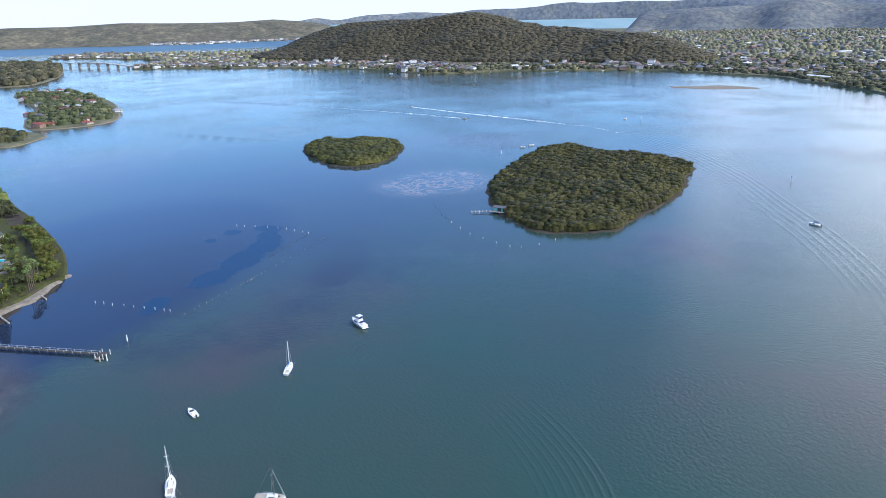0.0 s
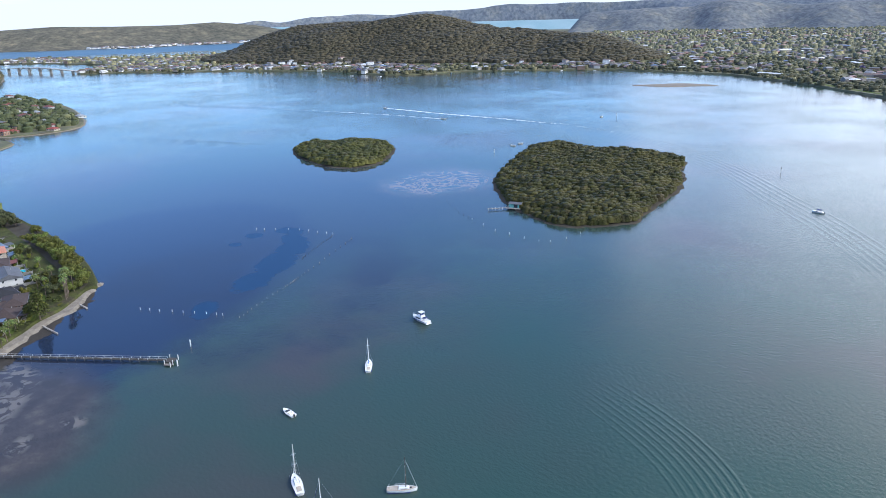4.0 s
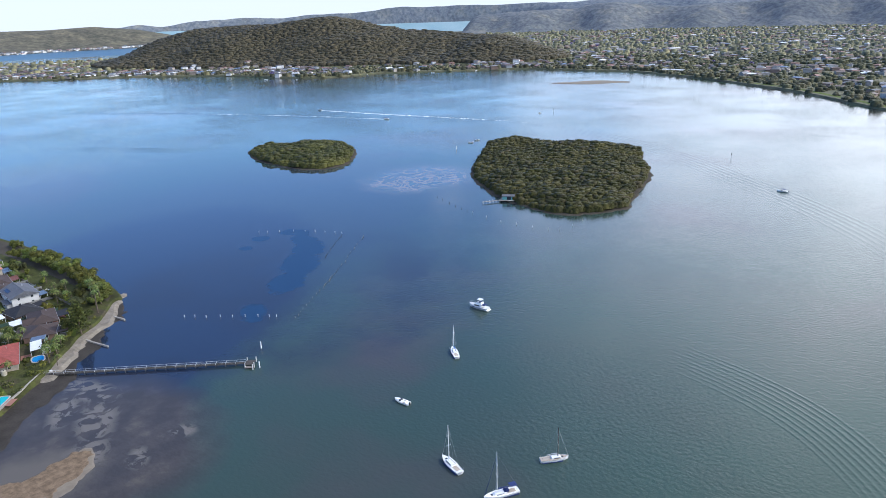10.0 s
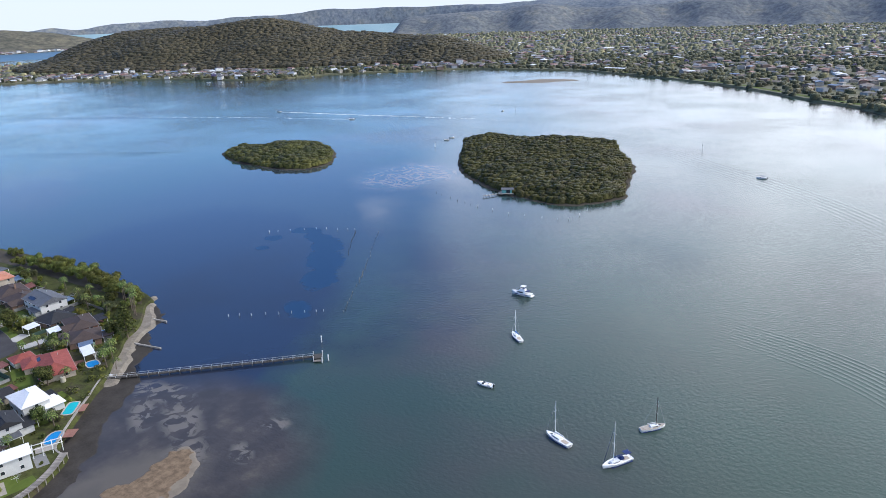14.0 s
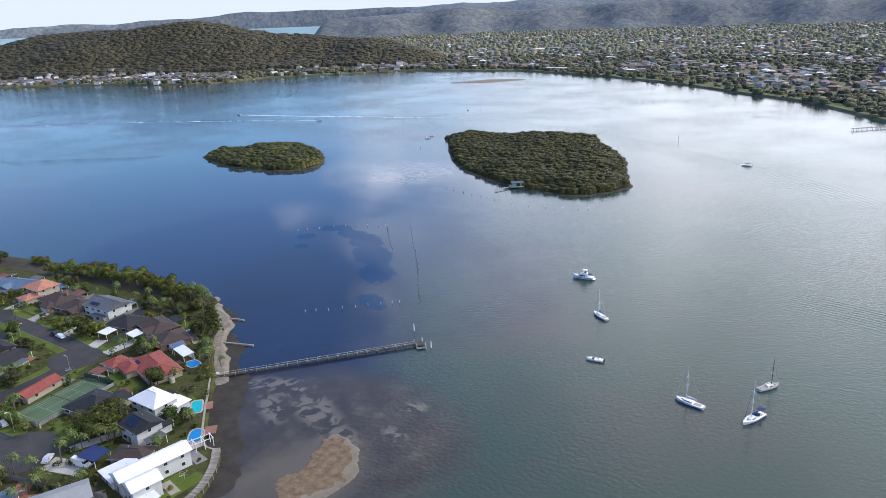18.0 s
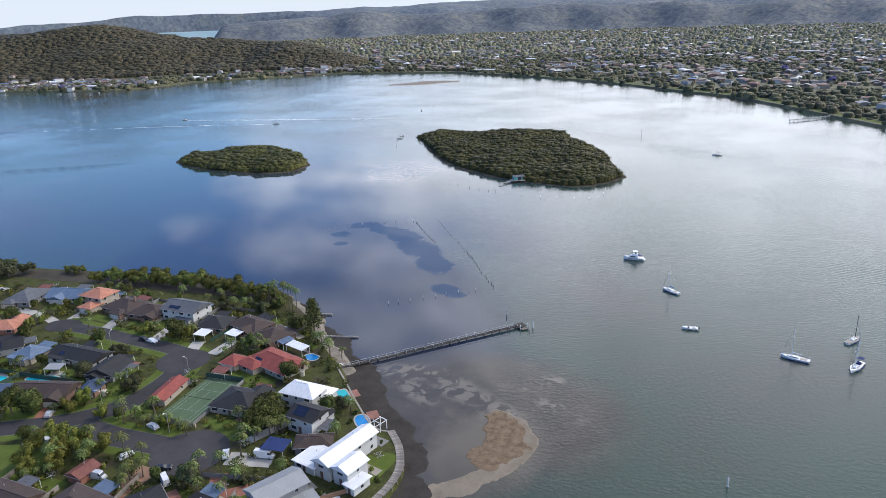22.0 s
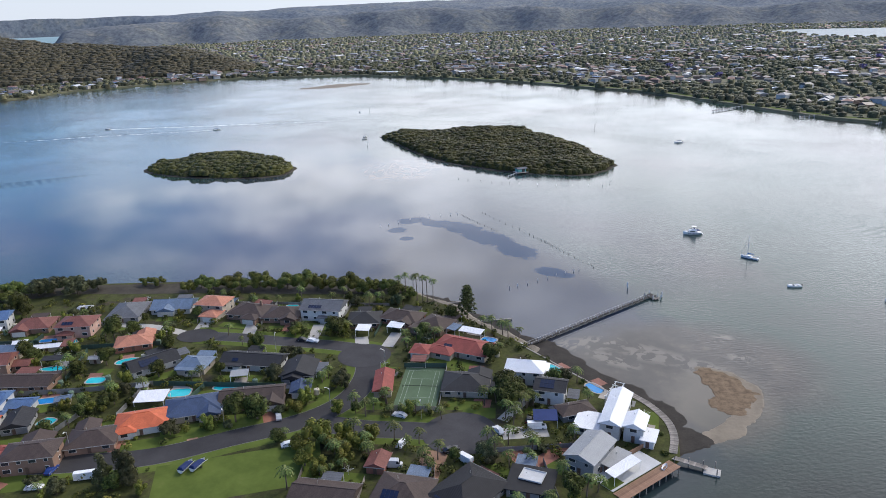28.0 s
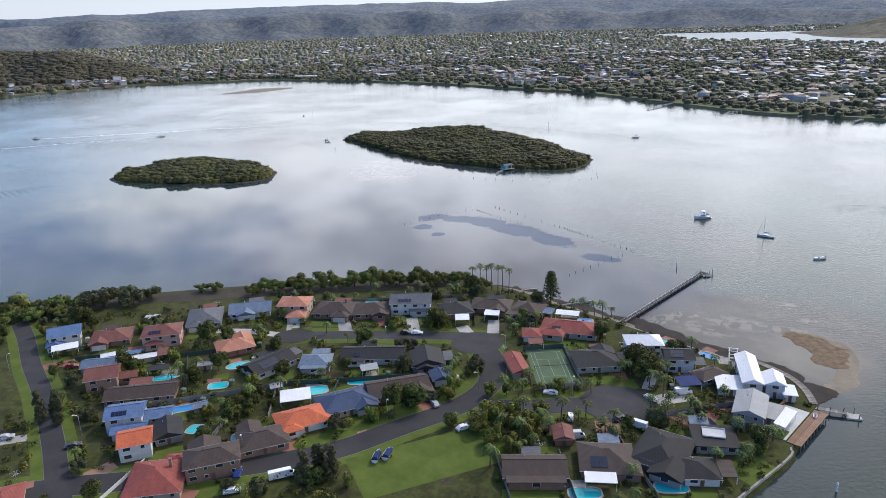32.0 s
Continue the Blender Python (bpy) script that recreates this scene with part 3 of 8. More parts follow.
FAR = 4780.0
LAND = 1.8          # level of the near land above the water


def heading_point(deg, r):
    return MID[0] - r * math.sin(radians(deg)), MID[1] + r * math.cos(radians(deg))


water = part("water", Build().add([(*heading_point(a * 3.75, FAR), 0) for a in range(96)], [tuple(reversed(range(95, -1, -1)))]), WATER)
tagged(water, "calm green-blue estuary water with wind ripples and shoals", "water", kind="structure")

NORTH_SHORE = [(-700, 120), (-520, 150), (-420, 206), (-337, 212), (-285, 213), (-255, 215.5), (-210, 218), (-157, 217.5), (-125, 213), (-109, 209)]
EAST_SHORE = [(-105, 203), (-96, 195), (-88, 187), (-82, 177), (-75, 170), (-69, 163), (-60, 154), (-54, 145), (-43, 131), (-34, 121), (-28, 120), (-23, 112),
              (-19.5, 102), (-21, 90), (-24, 86), (-40, 69), (-43, 65), (-59, 54), (-70, 47), (-90, 30), (-140, -20), (-260, -140), (-700, -200)]
peninsula = curve_through(list(reversed(NORTH_SHORE + EAST_SHORE)), True, 5)
ground = part("ground", Build().slab(peninsula, -0.8, LAND, 1.6), GRASS)
tagged(ground, "grassy suburban land behind a low seawall", "ground", kind="structure")

# strip of bare foreshore under the trees on the north side
north_line = curve_through([(-420, 204), (-337, 210), (-285, 211), (-255, 213.5), (-210, 215.5), (-157, 215), (-125, 210.5), (-112, 207)], False, 5)
bare = north_line + [(-106, 202), (-125, 203), (-157, 203), (-200, 204), (-230, 203), (-262, 203), (-300, 188), (-360, 160), (-430, 150)]
tagged(part("foreshore", Build().slab(list(reversed(bare)), LAND - 0.3, LAND + 0.02), EARTH), "dark bare foreshore earth under shoreline trees", "ground", kind="structure")

# tidal flat: dark mud against the wall, a sand bank and the brown weed lying on it
mud_line = curve_through([(-112, 206), (-88, 199), (-86, 190), (-70, 181), (-66, 172), (-59, 166), (-47, 156), (-39, 143), (-31, 131), (-23, 123), (-15, 113), (-14, 104), (-10, 98), (-17, 92), (-30, 92), (-60, 130), (-90, 170), (-104, 196)], True, 14)
tagged(part("mudflat", Build().slab(list(reversed(wavy(mud_line, 3.2, 0.13))), -0.4, 0.1, 3.5), MUD), "wet dark tidal mud along the seawall", "mudflat", kind="structure")
sand_line = curve_through([(-13, 98), (-5, 98), (2, 105), (9, 114), (12.5, 125), (10, 133), (4, 139), (-2, 142), (-2, 139), (3, 135), (8, 128), (7, 120), (0, 111), (-8, 103)], True, 14)
tagged(part("sandbank", Build().slab(wavy(sand_line, 1.6, 0.2, 3.0), -0.35, 0.07, 3.0), SAND), "pale sand bank curving out from the shore", "sandbank", kind="structure")
weed_line = curve_through([(-2, 113), (5, 114), (9, 120), (10.5, 127), (7, 134), (2, 139), (-3, 138), (-3, 131), (-1, 123), (-5, 117)], True, 14)
tagged(part("weed_bed", Build().slab(wavy(weed_line, 3.0, 0.22, 5.0), -0.2, 0.12, 1.0), WEED), "brown weed stranded on the sand bank", "weed", kind="structure")
beach_line = curve_through([(-113, 212), (-103, 204), (-94, 198), (-85, 190), (-79.5, 179.5), (-72, 172), (-64.5, 164), (-56.5, 154), (-62, 152), (-72, 163), (-85, 175), (-98, 192), (-108, 202)], True, 5)
tagged(part("beach", Build().slab(list(reversed(wavy(beach_line, 1.6, 0.2, 4.0))), -0.2, 0.8, 2.2), BEACH), "narrow strip of grey beach sand", "beach", kind="structure")
bar_line = curve_through([(-417, 1136), (-395, 1160), (-375, 1192), (-345, 1204), (-308, 1198), (-330, 1176), (-352, 1150), (-385, 1138)], True, 5)
tagged(part("sandbar", Build().slab(list(reversed(bar_line)), -0.3, 0.7, 5.0), SAND), "low bare sand bar standing in the bay", "sandbar", kind="structure")

def shrunk(outline, by):
    n = len(outline)
    mx, my = sum(p[0] for p in outline) / n, sum(p[1] for p in outline) / n
    return [(mx + (x - mx) * (1 - by / math.hypot(x - mx, y - my)), my + (y - my) * (1 - by / math.hypot(x - mx, y - my))) for x, y in outline]


# two mangrove islands
BIG_ISLE = curve_through([(-190, 622), (-179, 602), (-150, 544), (-129, 508), (-107, 482), (-86, 466), (-66, 452), (-48, 444), (-28, 438), (-8, 436), (5, 447), (14, 460), (18, 472), (13, 488), (6, 517), (-1, 550), (-7, 568), (-20, 594), (-37, 618), (-51, 648), (-100, 657), (-140, 644), (-174, 640)], True, 5)
SMALL_ISLE = curve_through([(-366, 481), (-347, 462), (-310, 447), (-268, 443), (-247, 447), (-237, 457), (-238, 478), (-252, 502), (-282, 532), (-314, 545), (-345, 530), (-358, 503)], True, 5)
for outline, tag in ((BIG_ISLE, "larger"), (SMALL_ISLE, "smaller")):
    tagged(part("island_ground", Build().slab(wavy(shrunk(outline, 0.5), 2.4, 0.12), -0.3, 0.4, 2.0), EARTH), "muddy ground of the " + tag + " mangrove island", "island", kind="structure")

# the far shore and the plain behind it
FAR_SHORE = [(-1790, 745), (-1690, 672), (-1614, 740), (-1369, 932), (-1153, 1030), (-988, 1042), (-908, 1065), (-870, 1180), (-825, 1222), (-725, 1300), (-633, 1372), (-566, 1376), (-457, 1374), (-374, 1372),
             (-285, 1325), (-219, 1290), (-129, 1215), (-47, 1150), (63, 1020), (125, 955), (176, 856), (212, 775), (267, 669), (354, 591), (520, 430), (1000, 60), (2600, -500)]
shore_curve = curve_through(FAR_SHORE, False, 4)
plain_outline = shore_curve + [(3900, 300)] + [heading_point(a, 4000) for a in range(-75, 31, 6)] + [heading_point(a, 4540) for a in range(31, 50, 3)] + [(-2300, 2500), (-2250, 2000), (-2160, 1290), (-2370, 960), (-2700, 780), (-2510, 620), (-2330, 740), (-2000, 850)]
far_land = part("far_land", Build().slab(plain_outline, -1, 2.5, 3.0), SHORE)
tagged(far_land, "low wooded plain across the bay", "land", kind="structure")
park = [(x + 4, y + 6) for x, y in shore_curve if -300 < x < 400] + [(x + 11, y + 10) for x, y in reversed(shore_curve) if -300 < x < 400]
tagged(part("shore_park", Build().slab(park, 2.0, 2.53), LAWN), "strip of mown grass along the far shore", "park", kind="structure")
inlet = curve_through([(1000, 3000), (960, 2700), (930, 2330), (1080, 2130), (1230, 1780), (1480, 1850), (1600, 2300), (1700, 2650), (1350, 2900)], True, 5)
tagged(part("inlet_water", Build().slab(inlet, 2.0, 2.9), BAY), "bright still inlet beyond the suburb", "water", kind="structure")

spit = curve_through([(-2690, 778), (-2512, 626), (-2350, 735), (-2200, 800), (-2330, 850), (-2420, 900)], True, 4)
tagged(part("sand_spit", Build().slab(list(reversed(spit)), 2.0, 2.56), DRY_SAND), "pale sand spit at the mouth of the channel", "beach", kind="structure")
bay = [heading_point(a, 2950) for a in range(92, 31, -4)] + [heading_point(a, FAR - 3) for a in range(32, 93, 4)]
tagged(part("bay_water", Build().slab(bay, 0.02, 0.12), BAY), "wind-blown open bay behind the hill", "water", kind="structure")

# wooded hill by the far shore: a ridge with spurs
RIDGE = [(-2020, 1290, 5), (-1940, 1310, 28), (-1819, 1351, 72), (-1727, 1382, 88), (-1624, 1417, 99), (-1498, 1467, 104), (-1362, 1536, 107), (-1292, 1570, 101), (-1222, 1599, 92), (-1149, 1632, 77), (-1034, 1654, 65), (-885, 1635, 58), (-780, 1600, 38), (-700, 1570, 14)]


def hill_height(x, y):
    x, y = np.asarray(x, float), np.asarray(y, float)
    h = np.zeros_like(x)
    for (ax, ay, ah), (bx, by, bh) in zip(RIDGE, RIDGE[1:]):
        t = np.clip(((x - ax) * (bx - ax) + (y - ay) * (by - ay)) / ((bx - ax) ** 2 + (by - ay) ** 2), 0, 1)
        ex, ey = x - ax - t * (bx - ax), y - ay - t * (by - ay)
        d = np.hypot(0.93 * ey - 0.37 * ex, 1.9 * (0.93 * ex + 0.37 * ey))
        top = ah + t * (bh - ah)
        h = np.maximum(h, top * np.exp(-(d / (150 + top * 1.5)) ** 2))
    flank = np.clip(1.35 - h / np.interp(x, [p[0] for p in RIDGE], [p[2] for p in RIDGE]), 0.12, 1)
    spur = 1 + flank * (0.13 * np.sin(x / 47 + 1.3 * np.sin(y / 90)) + 0.08 * np.sin(y / 61 + x / 130))
    shore = np.interp(x, [p[0] for p in FAR_SHORE[:16]], [p[1] for p in FAR_SHORE[:16]])
    return h * np.clip(spur, 0.7, 1.0 + 0.12) * np.clip((y - shore - 50) / 250, 0, 1) - 4


def height_sheet(name, xs, ys, zs, material):
    r, c = xs.shape
    v = np.stack([xs, ys, zs], -1).reshape(-1, 3)
    k = np.arange(r * c).reshape(r, c)
    q = np.stack([k[:-1, :-1], k[:-1, 1:], k[1:, 1:], k[1:, :-1]], -1).reshape(-1, 4)
    return new(name, arrays_mesh(name, v, q, material))


gx, gy = np.meshgrid(np.linspace(-2500, -500, 101), np.linspace(650, 2300, 84))
tagged(height_sheet("hill", gx, gy, hill_height(gx, gy), HILL), "steep wooded hill rising behind the shore houses", "hill", kind="structure")

SKYLINE = [(-90, 120), (-46, 120), (-34, 136), (-22, 161), (-11.8, 180), (-4.3, 175), (1.4, 189), (7.6, 186), (11, 183), (16.9, 178), (20.3, 167), (24.3, 162), (26.9, 158), (31.3, 152),
           (34.7, 158), (37.6, 155), (40.3, 152), (43.6, 138), (46, 125), (49, 116), (52.3, 124), (55.4, 110), (57.6, 86), (59.4, 100), (64, 60), (70, 5)]


def ridges(deg, r, seed):
    return np.array([noise.fractal((math.sin(radians(a)) * b / 420, math.cos(radians(a)) * b / 420, seed), 1.0, 2.1, 5) for a, b in zip(deg.ravel(), r.ravel())]).reshape(deg.shape)


def smooth(t):
    t = np.clip(t, 0, 1)
    return t * t * (3 - 2 * t)


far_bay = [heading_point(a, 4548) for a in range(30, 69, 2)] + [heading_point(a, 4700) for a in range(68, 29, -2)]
tagged(part("far_bay", Build().add([(x, y, 1.0 if k < 20 else 58.0) for k, (x, y) in enumerate(far_bay)], [tuple(range(40))]), SHEEN_BAY), "pale open bay behind the hill", "water", kind="structure")
deg, rad = np.meshgrid(np.linspace(-60, 70, 330), np.linspace(3850, FAR - 5, 36))
start = 3880.0 + 800.0 * smooth((deg - 22) / 8)
top = np.interp(deg, [p[0] for p in SKYLINE], [p[1] for p in SKYLINE])
top = top + 11 * np.array([noise.fractal((a / 3.2, 0, 8.0), 1.0, 2.0, 4) for a in deg[0]])[None, :]
lift = smooth((rad - start) / (FAR - start))
rough_country = ridges(deg, rad, 4.0)
top = 119 + (top - 119) * FAR / 4680
zz = top * lift + rough_country * 60 * lift * (1 - lift) * 2.2 - 6 * (lift < 0.002)
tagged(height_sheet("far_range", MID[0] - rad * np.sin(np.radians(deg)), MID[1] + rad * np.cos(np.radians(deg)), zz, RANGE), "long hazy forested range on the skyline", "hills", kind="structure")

FRONT = [(-60, 40), (-40, 60), (-30, 75), (-22, 105), (-16, 88), (-10, 122), (-4, 108), (0.9, 138), (4.4, 122), (7.9, 150), (10.5, 131), (13, 135), (14.7, 125), (16.9, 118), (18.8, 112), (21, 128), (23.2, 140), (25, 137), (26.6, 120), (28.5, 112), (30.5, 106), (32, 102), (33.5, 96), (34.2, 82), (34.8, 35), (35.2, -5), (39, -5)]
deg, rad = np.meshgrid(np.linspace(-60, 39, 290), np.linspace(3780, 4460, 26))
top = np.interp(deg, [p[0] for p in FRONT], [p[1] for p in FRONT])
lift = np.where(rad < 4240, smooth((rad - 3800 - 60 * np.sin(deg)) / 400), smooth((4500 - rad) / 300))
zz = top * lift * (1 + 0.3 * ridges(deg, rad, 2.0) * (1.15 - lift)) - 5 * (lift < 0.01)
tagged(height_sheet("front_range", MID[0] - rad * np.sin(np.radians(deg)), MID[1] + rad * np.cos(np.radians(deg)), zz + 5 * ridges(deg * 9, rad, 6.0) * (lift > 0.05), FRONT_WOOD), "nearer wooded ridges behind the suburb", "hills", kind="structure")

WEST = [(84, 84), (80.6, 92), (77.1, 90), (73.3, 102), (69.4, 94), (65.3, 92), (62.3, 102), (59.3, 79), (56.7, 41), (54, 10), (52, -5)]
deg, rad = np.meshgrid(np.linspace(52, 92, 120), np.linspace(3450, 4660, 34))
top = np.interp(deg, [p[0] for p in reversed(WEST)], [p[1] for p in reversed(WEST)])
foot = 3660 + 110 * np.sin(deg / 4.0) + 25 * np.sin(deg)
wide = np.where(rad < 4200, smooth((rad - foot) / (4200 - foot)), smooth((4650 - rad) / 440))
zz = top * wide * (1 + 0.18 * ridges(deg, rad, 9.0) * (1 - wide)) - 4 * (wide < 0.01)
tagged(height_sheet("west_headland", MID[0] - rad * np.sin(np.radians(deg)), MID[1] + rad * np.cos(np.radians(deg)), zz, HEADLAND), "wooded headland beyond the bridge channel", "hills", kind="structure")

gx, gy = np.meshgrid(np.linspace(1150, 2500, 40), np.linspace(1500, 3000, 40))
zz = 105 * np.exp(-(((gx - 1850) / 330) ** 2 + ((gy - 2250) / 420) ** 2)) * (1 + 0.2 * np.sin(gx / 60) * np.sin(gy / 75)) - 6
tagged(height_sheet("inlet_hill", gx, gy, zz, HEADLAND), "dark wooded hill across the inlet", "hills", kind="structure")

# low built-up land on the west side of the bay
WEST_LOTS = curve_through([(-700, 285), (-673, 318), (-685, 368), (-750, 398), (-940, 432), (-1150, 420), (-1190, 340), (-911, 326), (-800, 300)], True, 4)
NEAR_LOTS = curve_through([(-575, 238), (-597, 274), (-634, 288), (-711, 257), (-780, 215), (-680, 190)], True, 4)
WOODED_LOTS = curve_through([(-1387, 335), (-1399, 402), (-1606, 487), (-1900, 540), (-2150, 520), (-2150, 250), (-1500, 200)], True, 4)
for outline, words in ((WEST_LOTS, "built-up islet with a pale seawall"), (NEAR_LOTS, "low built-up point with a pale seawall"), (WOODED_LOTS, "wooded point beside the bridge")):
    tagged(part("west_land", Build().slab(outline, -0.5, 1.6, 2.0), SHORE), words, "land", kind="structure")
    tagged(part("west_beach", Build().slab([(x + (x - sum(p[0] for p in outline) / len(outline)) * 0.008, y + (y - sum(p[1] for p in outline) / len(outline)) * 0.02) for x, y in outline], -0.5, 0.6, 3.0), SAND), "pale sand rim round low land", "beach", kind="structure")


# roads
def ribbon(points, width, z, steps=6):
    line = curve_through(points, False, steps)
    left, right = [], []
    for k, p in enumerate(line):
        a, b = Vector(line[max(k - 1, 0)]), Vector(line[min(k + 1, len(line) - 1)])
        t = (b - a).normalized()
        left.append((p[0] - t.y * width / 2, p[1] + t.x * width / 2, z))
        right.append((p[0] + t.y * width / 2, p[1] - t.x * width / 2, z))
    n = len(line)
    return Build().add(left + right, [(k, n + k, n + k + 1, k + 1) for k in range(n - 1)])


def disc(x, y, rx, ry, z, sides=28):
    return Build().add([(x + rx * math.cos(2 * math.pi * i / sides), y + ry * math.sin(2 * math.pi * i / sides), z) for i in range(sides)], [tuple(range(sides))])


ROADS = [([(-330, 52), (-290, 62), (-246, 74), (-215, 76), (-185, 79), (-165, 83), (-147, 92), (-128, 102), (-117, 114), (-113.5, 130), (-116, 146)], 8.5),
         ([(-112, 148), (-128, 152.5), (-147, 155.5), (-168, 159), (-184, 160.5)], 7.0),
         ([(-122, 101), (-108, 98.5), (-95, 98), (-80, 97)], 8.5),
         ([(-300, 190), (-290, 174), (-277, 150), (-263, 127), (-246, 95), (-233, 68), (-215, 35)], 6.0)]
for k, (line, width) in enumerate(ROADS):
    tagged(part("road", ribbon(line, width, LAND + 0.03 + 0.012 * k), ASPHALT), "grey asphalt residential street", "road", kind="structure")
    tagged(part("kerb", ribbon(line, width + 0.3, LAND + 0.02 + 0.002 * k), KERB), "pale concrete kerb and gutter", "kerb", kind="structure")
for k, (line, width) in enumerate(ROADS):
    tagged(part("verge", ribbon(line, width + 6.5, LAND + 0.006 + 0.003 * k), LAWN), "mown grass verge along the street", "lawn", kind="structure")
for k, (x, y, rx, ry) in enumerate([(-117, 145, 9.5, 9), (-185, 160.5, 8, 6), (-80, 97, 11, 11)]):
    tagged(part("road", disc(x, y, rx, ry, LAND + 0.09 + 0.012 * k), ASPHALT), "asphalt turning circle", "road", kind="structure")
for x, y, w, d, rot in ((-138, 76, 44, 19, 18), (-75, 108, 10, 6, 0), (-150, 161, 9, 7, 0), (-128, 125, 6, 22, 12), (-25.2, 103.5, 4.5, 13, -12), (-56, 61, 12, 9, 28), (-156, 97, 12, 8, 22), (-171, 87, 11, 6, 22), (-183, 165, 8, 6, 0), (-96, 152, 6, 5, 0)):
    tagged(part("lawn", Build().box(0, 0, 0, w, d, 0.025), LAWN, m=pose(x, y, LAND, 0, 0, rot)), "mown green lawn", "lawn", kind="structure")


# ---- plants ----
rng = np.random.default_rng(11)


def lobes_for(kind, r):
    out = []
    if kind == "broad":
        for _ in range(9):
            a, d = rng.uniform(0, 6.28), rng.uniform(0.1, 0.75) * r
            out.append((d * math.cos(a), d * math.sin(a), rng.uniform(0.5, 1.65) * r, rng.uniform(0.38, 0.58) * r, rng.uniform(0.34, 0.5) * r))
    elif kind == "dome":
        for _ in range(6):
            a, d = rng.uniform(0, 6.28), rng.uniform(0.0, 0.6) * r
            out.append((d * math.cos(a), d * math.sin(a), rng.uniform(0.9, 1.25) * r, rng.uniform(0.45, 0.65) * r, rng.uniform(0.35, 0.5) * r))
    elif kind == "flat":
        for _ in range(11):
            a, d = rng.uniform(0, 6.28), rng.uniform(0.1, 0.95) * r
            out.append((d * math.cos(a), d * math.sin(a), rng.uniform(0.55, 1.15) * r, rng.uniform(0.34, 0.5) * r, rng.uniform(0.22, 0.34) * r))
    elif kind == "tall":
        for k in range(12):
            a, d = rng.uniform(0, 6.28), rng.uniform(0.05, 0.5) * r
            out.append((d * math.cos(a), d * math.sin(a), (0.45 + 0.2 * k) * r, rng.uniform(0.3, 0.5) * r * (1.15 - k * 0.05), rng.uniform(0.3, 0.5) * r))
    elif kind == "shrub":
        for _ in range(5):
            a, d = rng.uniform(0, 6.28), rng.uniform(0.1, 0.6) * r
            out.append((d * math.cos(a), d * math.sin(a), rng.uniform(0.3, 0.7) * r, rng.uniform(0.4, 0.6) * r, rng.uniform(0.35, 0.55) * r))
    return out


def limbs(lobes, base_r, lean=0.15):
    """Trunk that forks towards the lobes."""
    b = Build()
    fork = Vector((rng.uniform(-lean, lean), rng.uniform(-lean, lean), min(l[2] for l in lobes) * 0.62))
    b.tube([(0, 0, -0.3), fork * 0.5, fork], [base_r * 1.25, base_r, base_r * 0.85], 7)
    for l in lobes[:6]:
        tip = Vector(l[:3])
        b.tube([fork, fork.lerp(tip, 0.55) + Vector((0, 0, 0.25)), tip], [base_r * 0.6, base_r * 0.35, base_r * 0.12], 5)
    return b


def dome_crowns(lobes, r, sides=7, rings=3):
    """Uneven leafy domes for woods seen from afar: one lump for each lobe, broken up at the rim."""
    vs, qs, k = [], [], 0
    for x, y, z, lr, lh in lobes:
        ph = rng.uniform(0, 6.28)
        for j in range(rings + 1):
            e = math.pi / 2 * j / rings * 0.94 - 0.35 * (j == 0)
            for i in range(sides):
                a = 2 * math.pi * (i + 0.5 * (j % 2)) / sides + ph
                f = rng.uniform(0.8, 1.14)
                vs.append((x + lr * f * math.cos(e) * math.cos(a), y + lr * f * math.cos(e) * math.sin(a), z + lh * f * math.sin(e) - (0.5 * r if j == 0 else 0)))
        for j in range(rings):
            for i in range(sides):
                n = (i + 1) % sides
                qs.append((k + j * sides + i, k + j * sides + n, k + (j + 1) * sides + n, k + (j + 1) * sides + i))
        k += (rings + 1) * sides
    return np.array(vs), np.array(qs)


def tree_template(name, kind, r, count, leaf, size, label, category="tree"):
    lob = lobes_for(kind, r)
    ob = thing(name, label, category)
    part("trunk", limbs(lob, 0.05 * r + 0.04), BARK, ob)
    v, q = leaf_clumps(rng, lob, count, size)
    if kind != "tall":  # leaf mass behind the outer clumps
        hv, hq = dome_crowns([(x, y, z - 0.25 * h, w * 0.74, h * 0.78) for x, y, z, w, h in lob], 0.15 * r, 8, 3)
        v, q = np.concatenate([hv, v]), np.concatenate([hq, q + len(hv)])
    part("crown", arrays_mesh("crown", v, q, leaf), None, ob)
    return ob


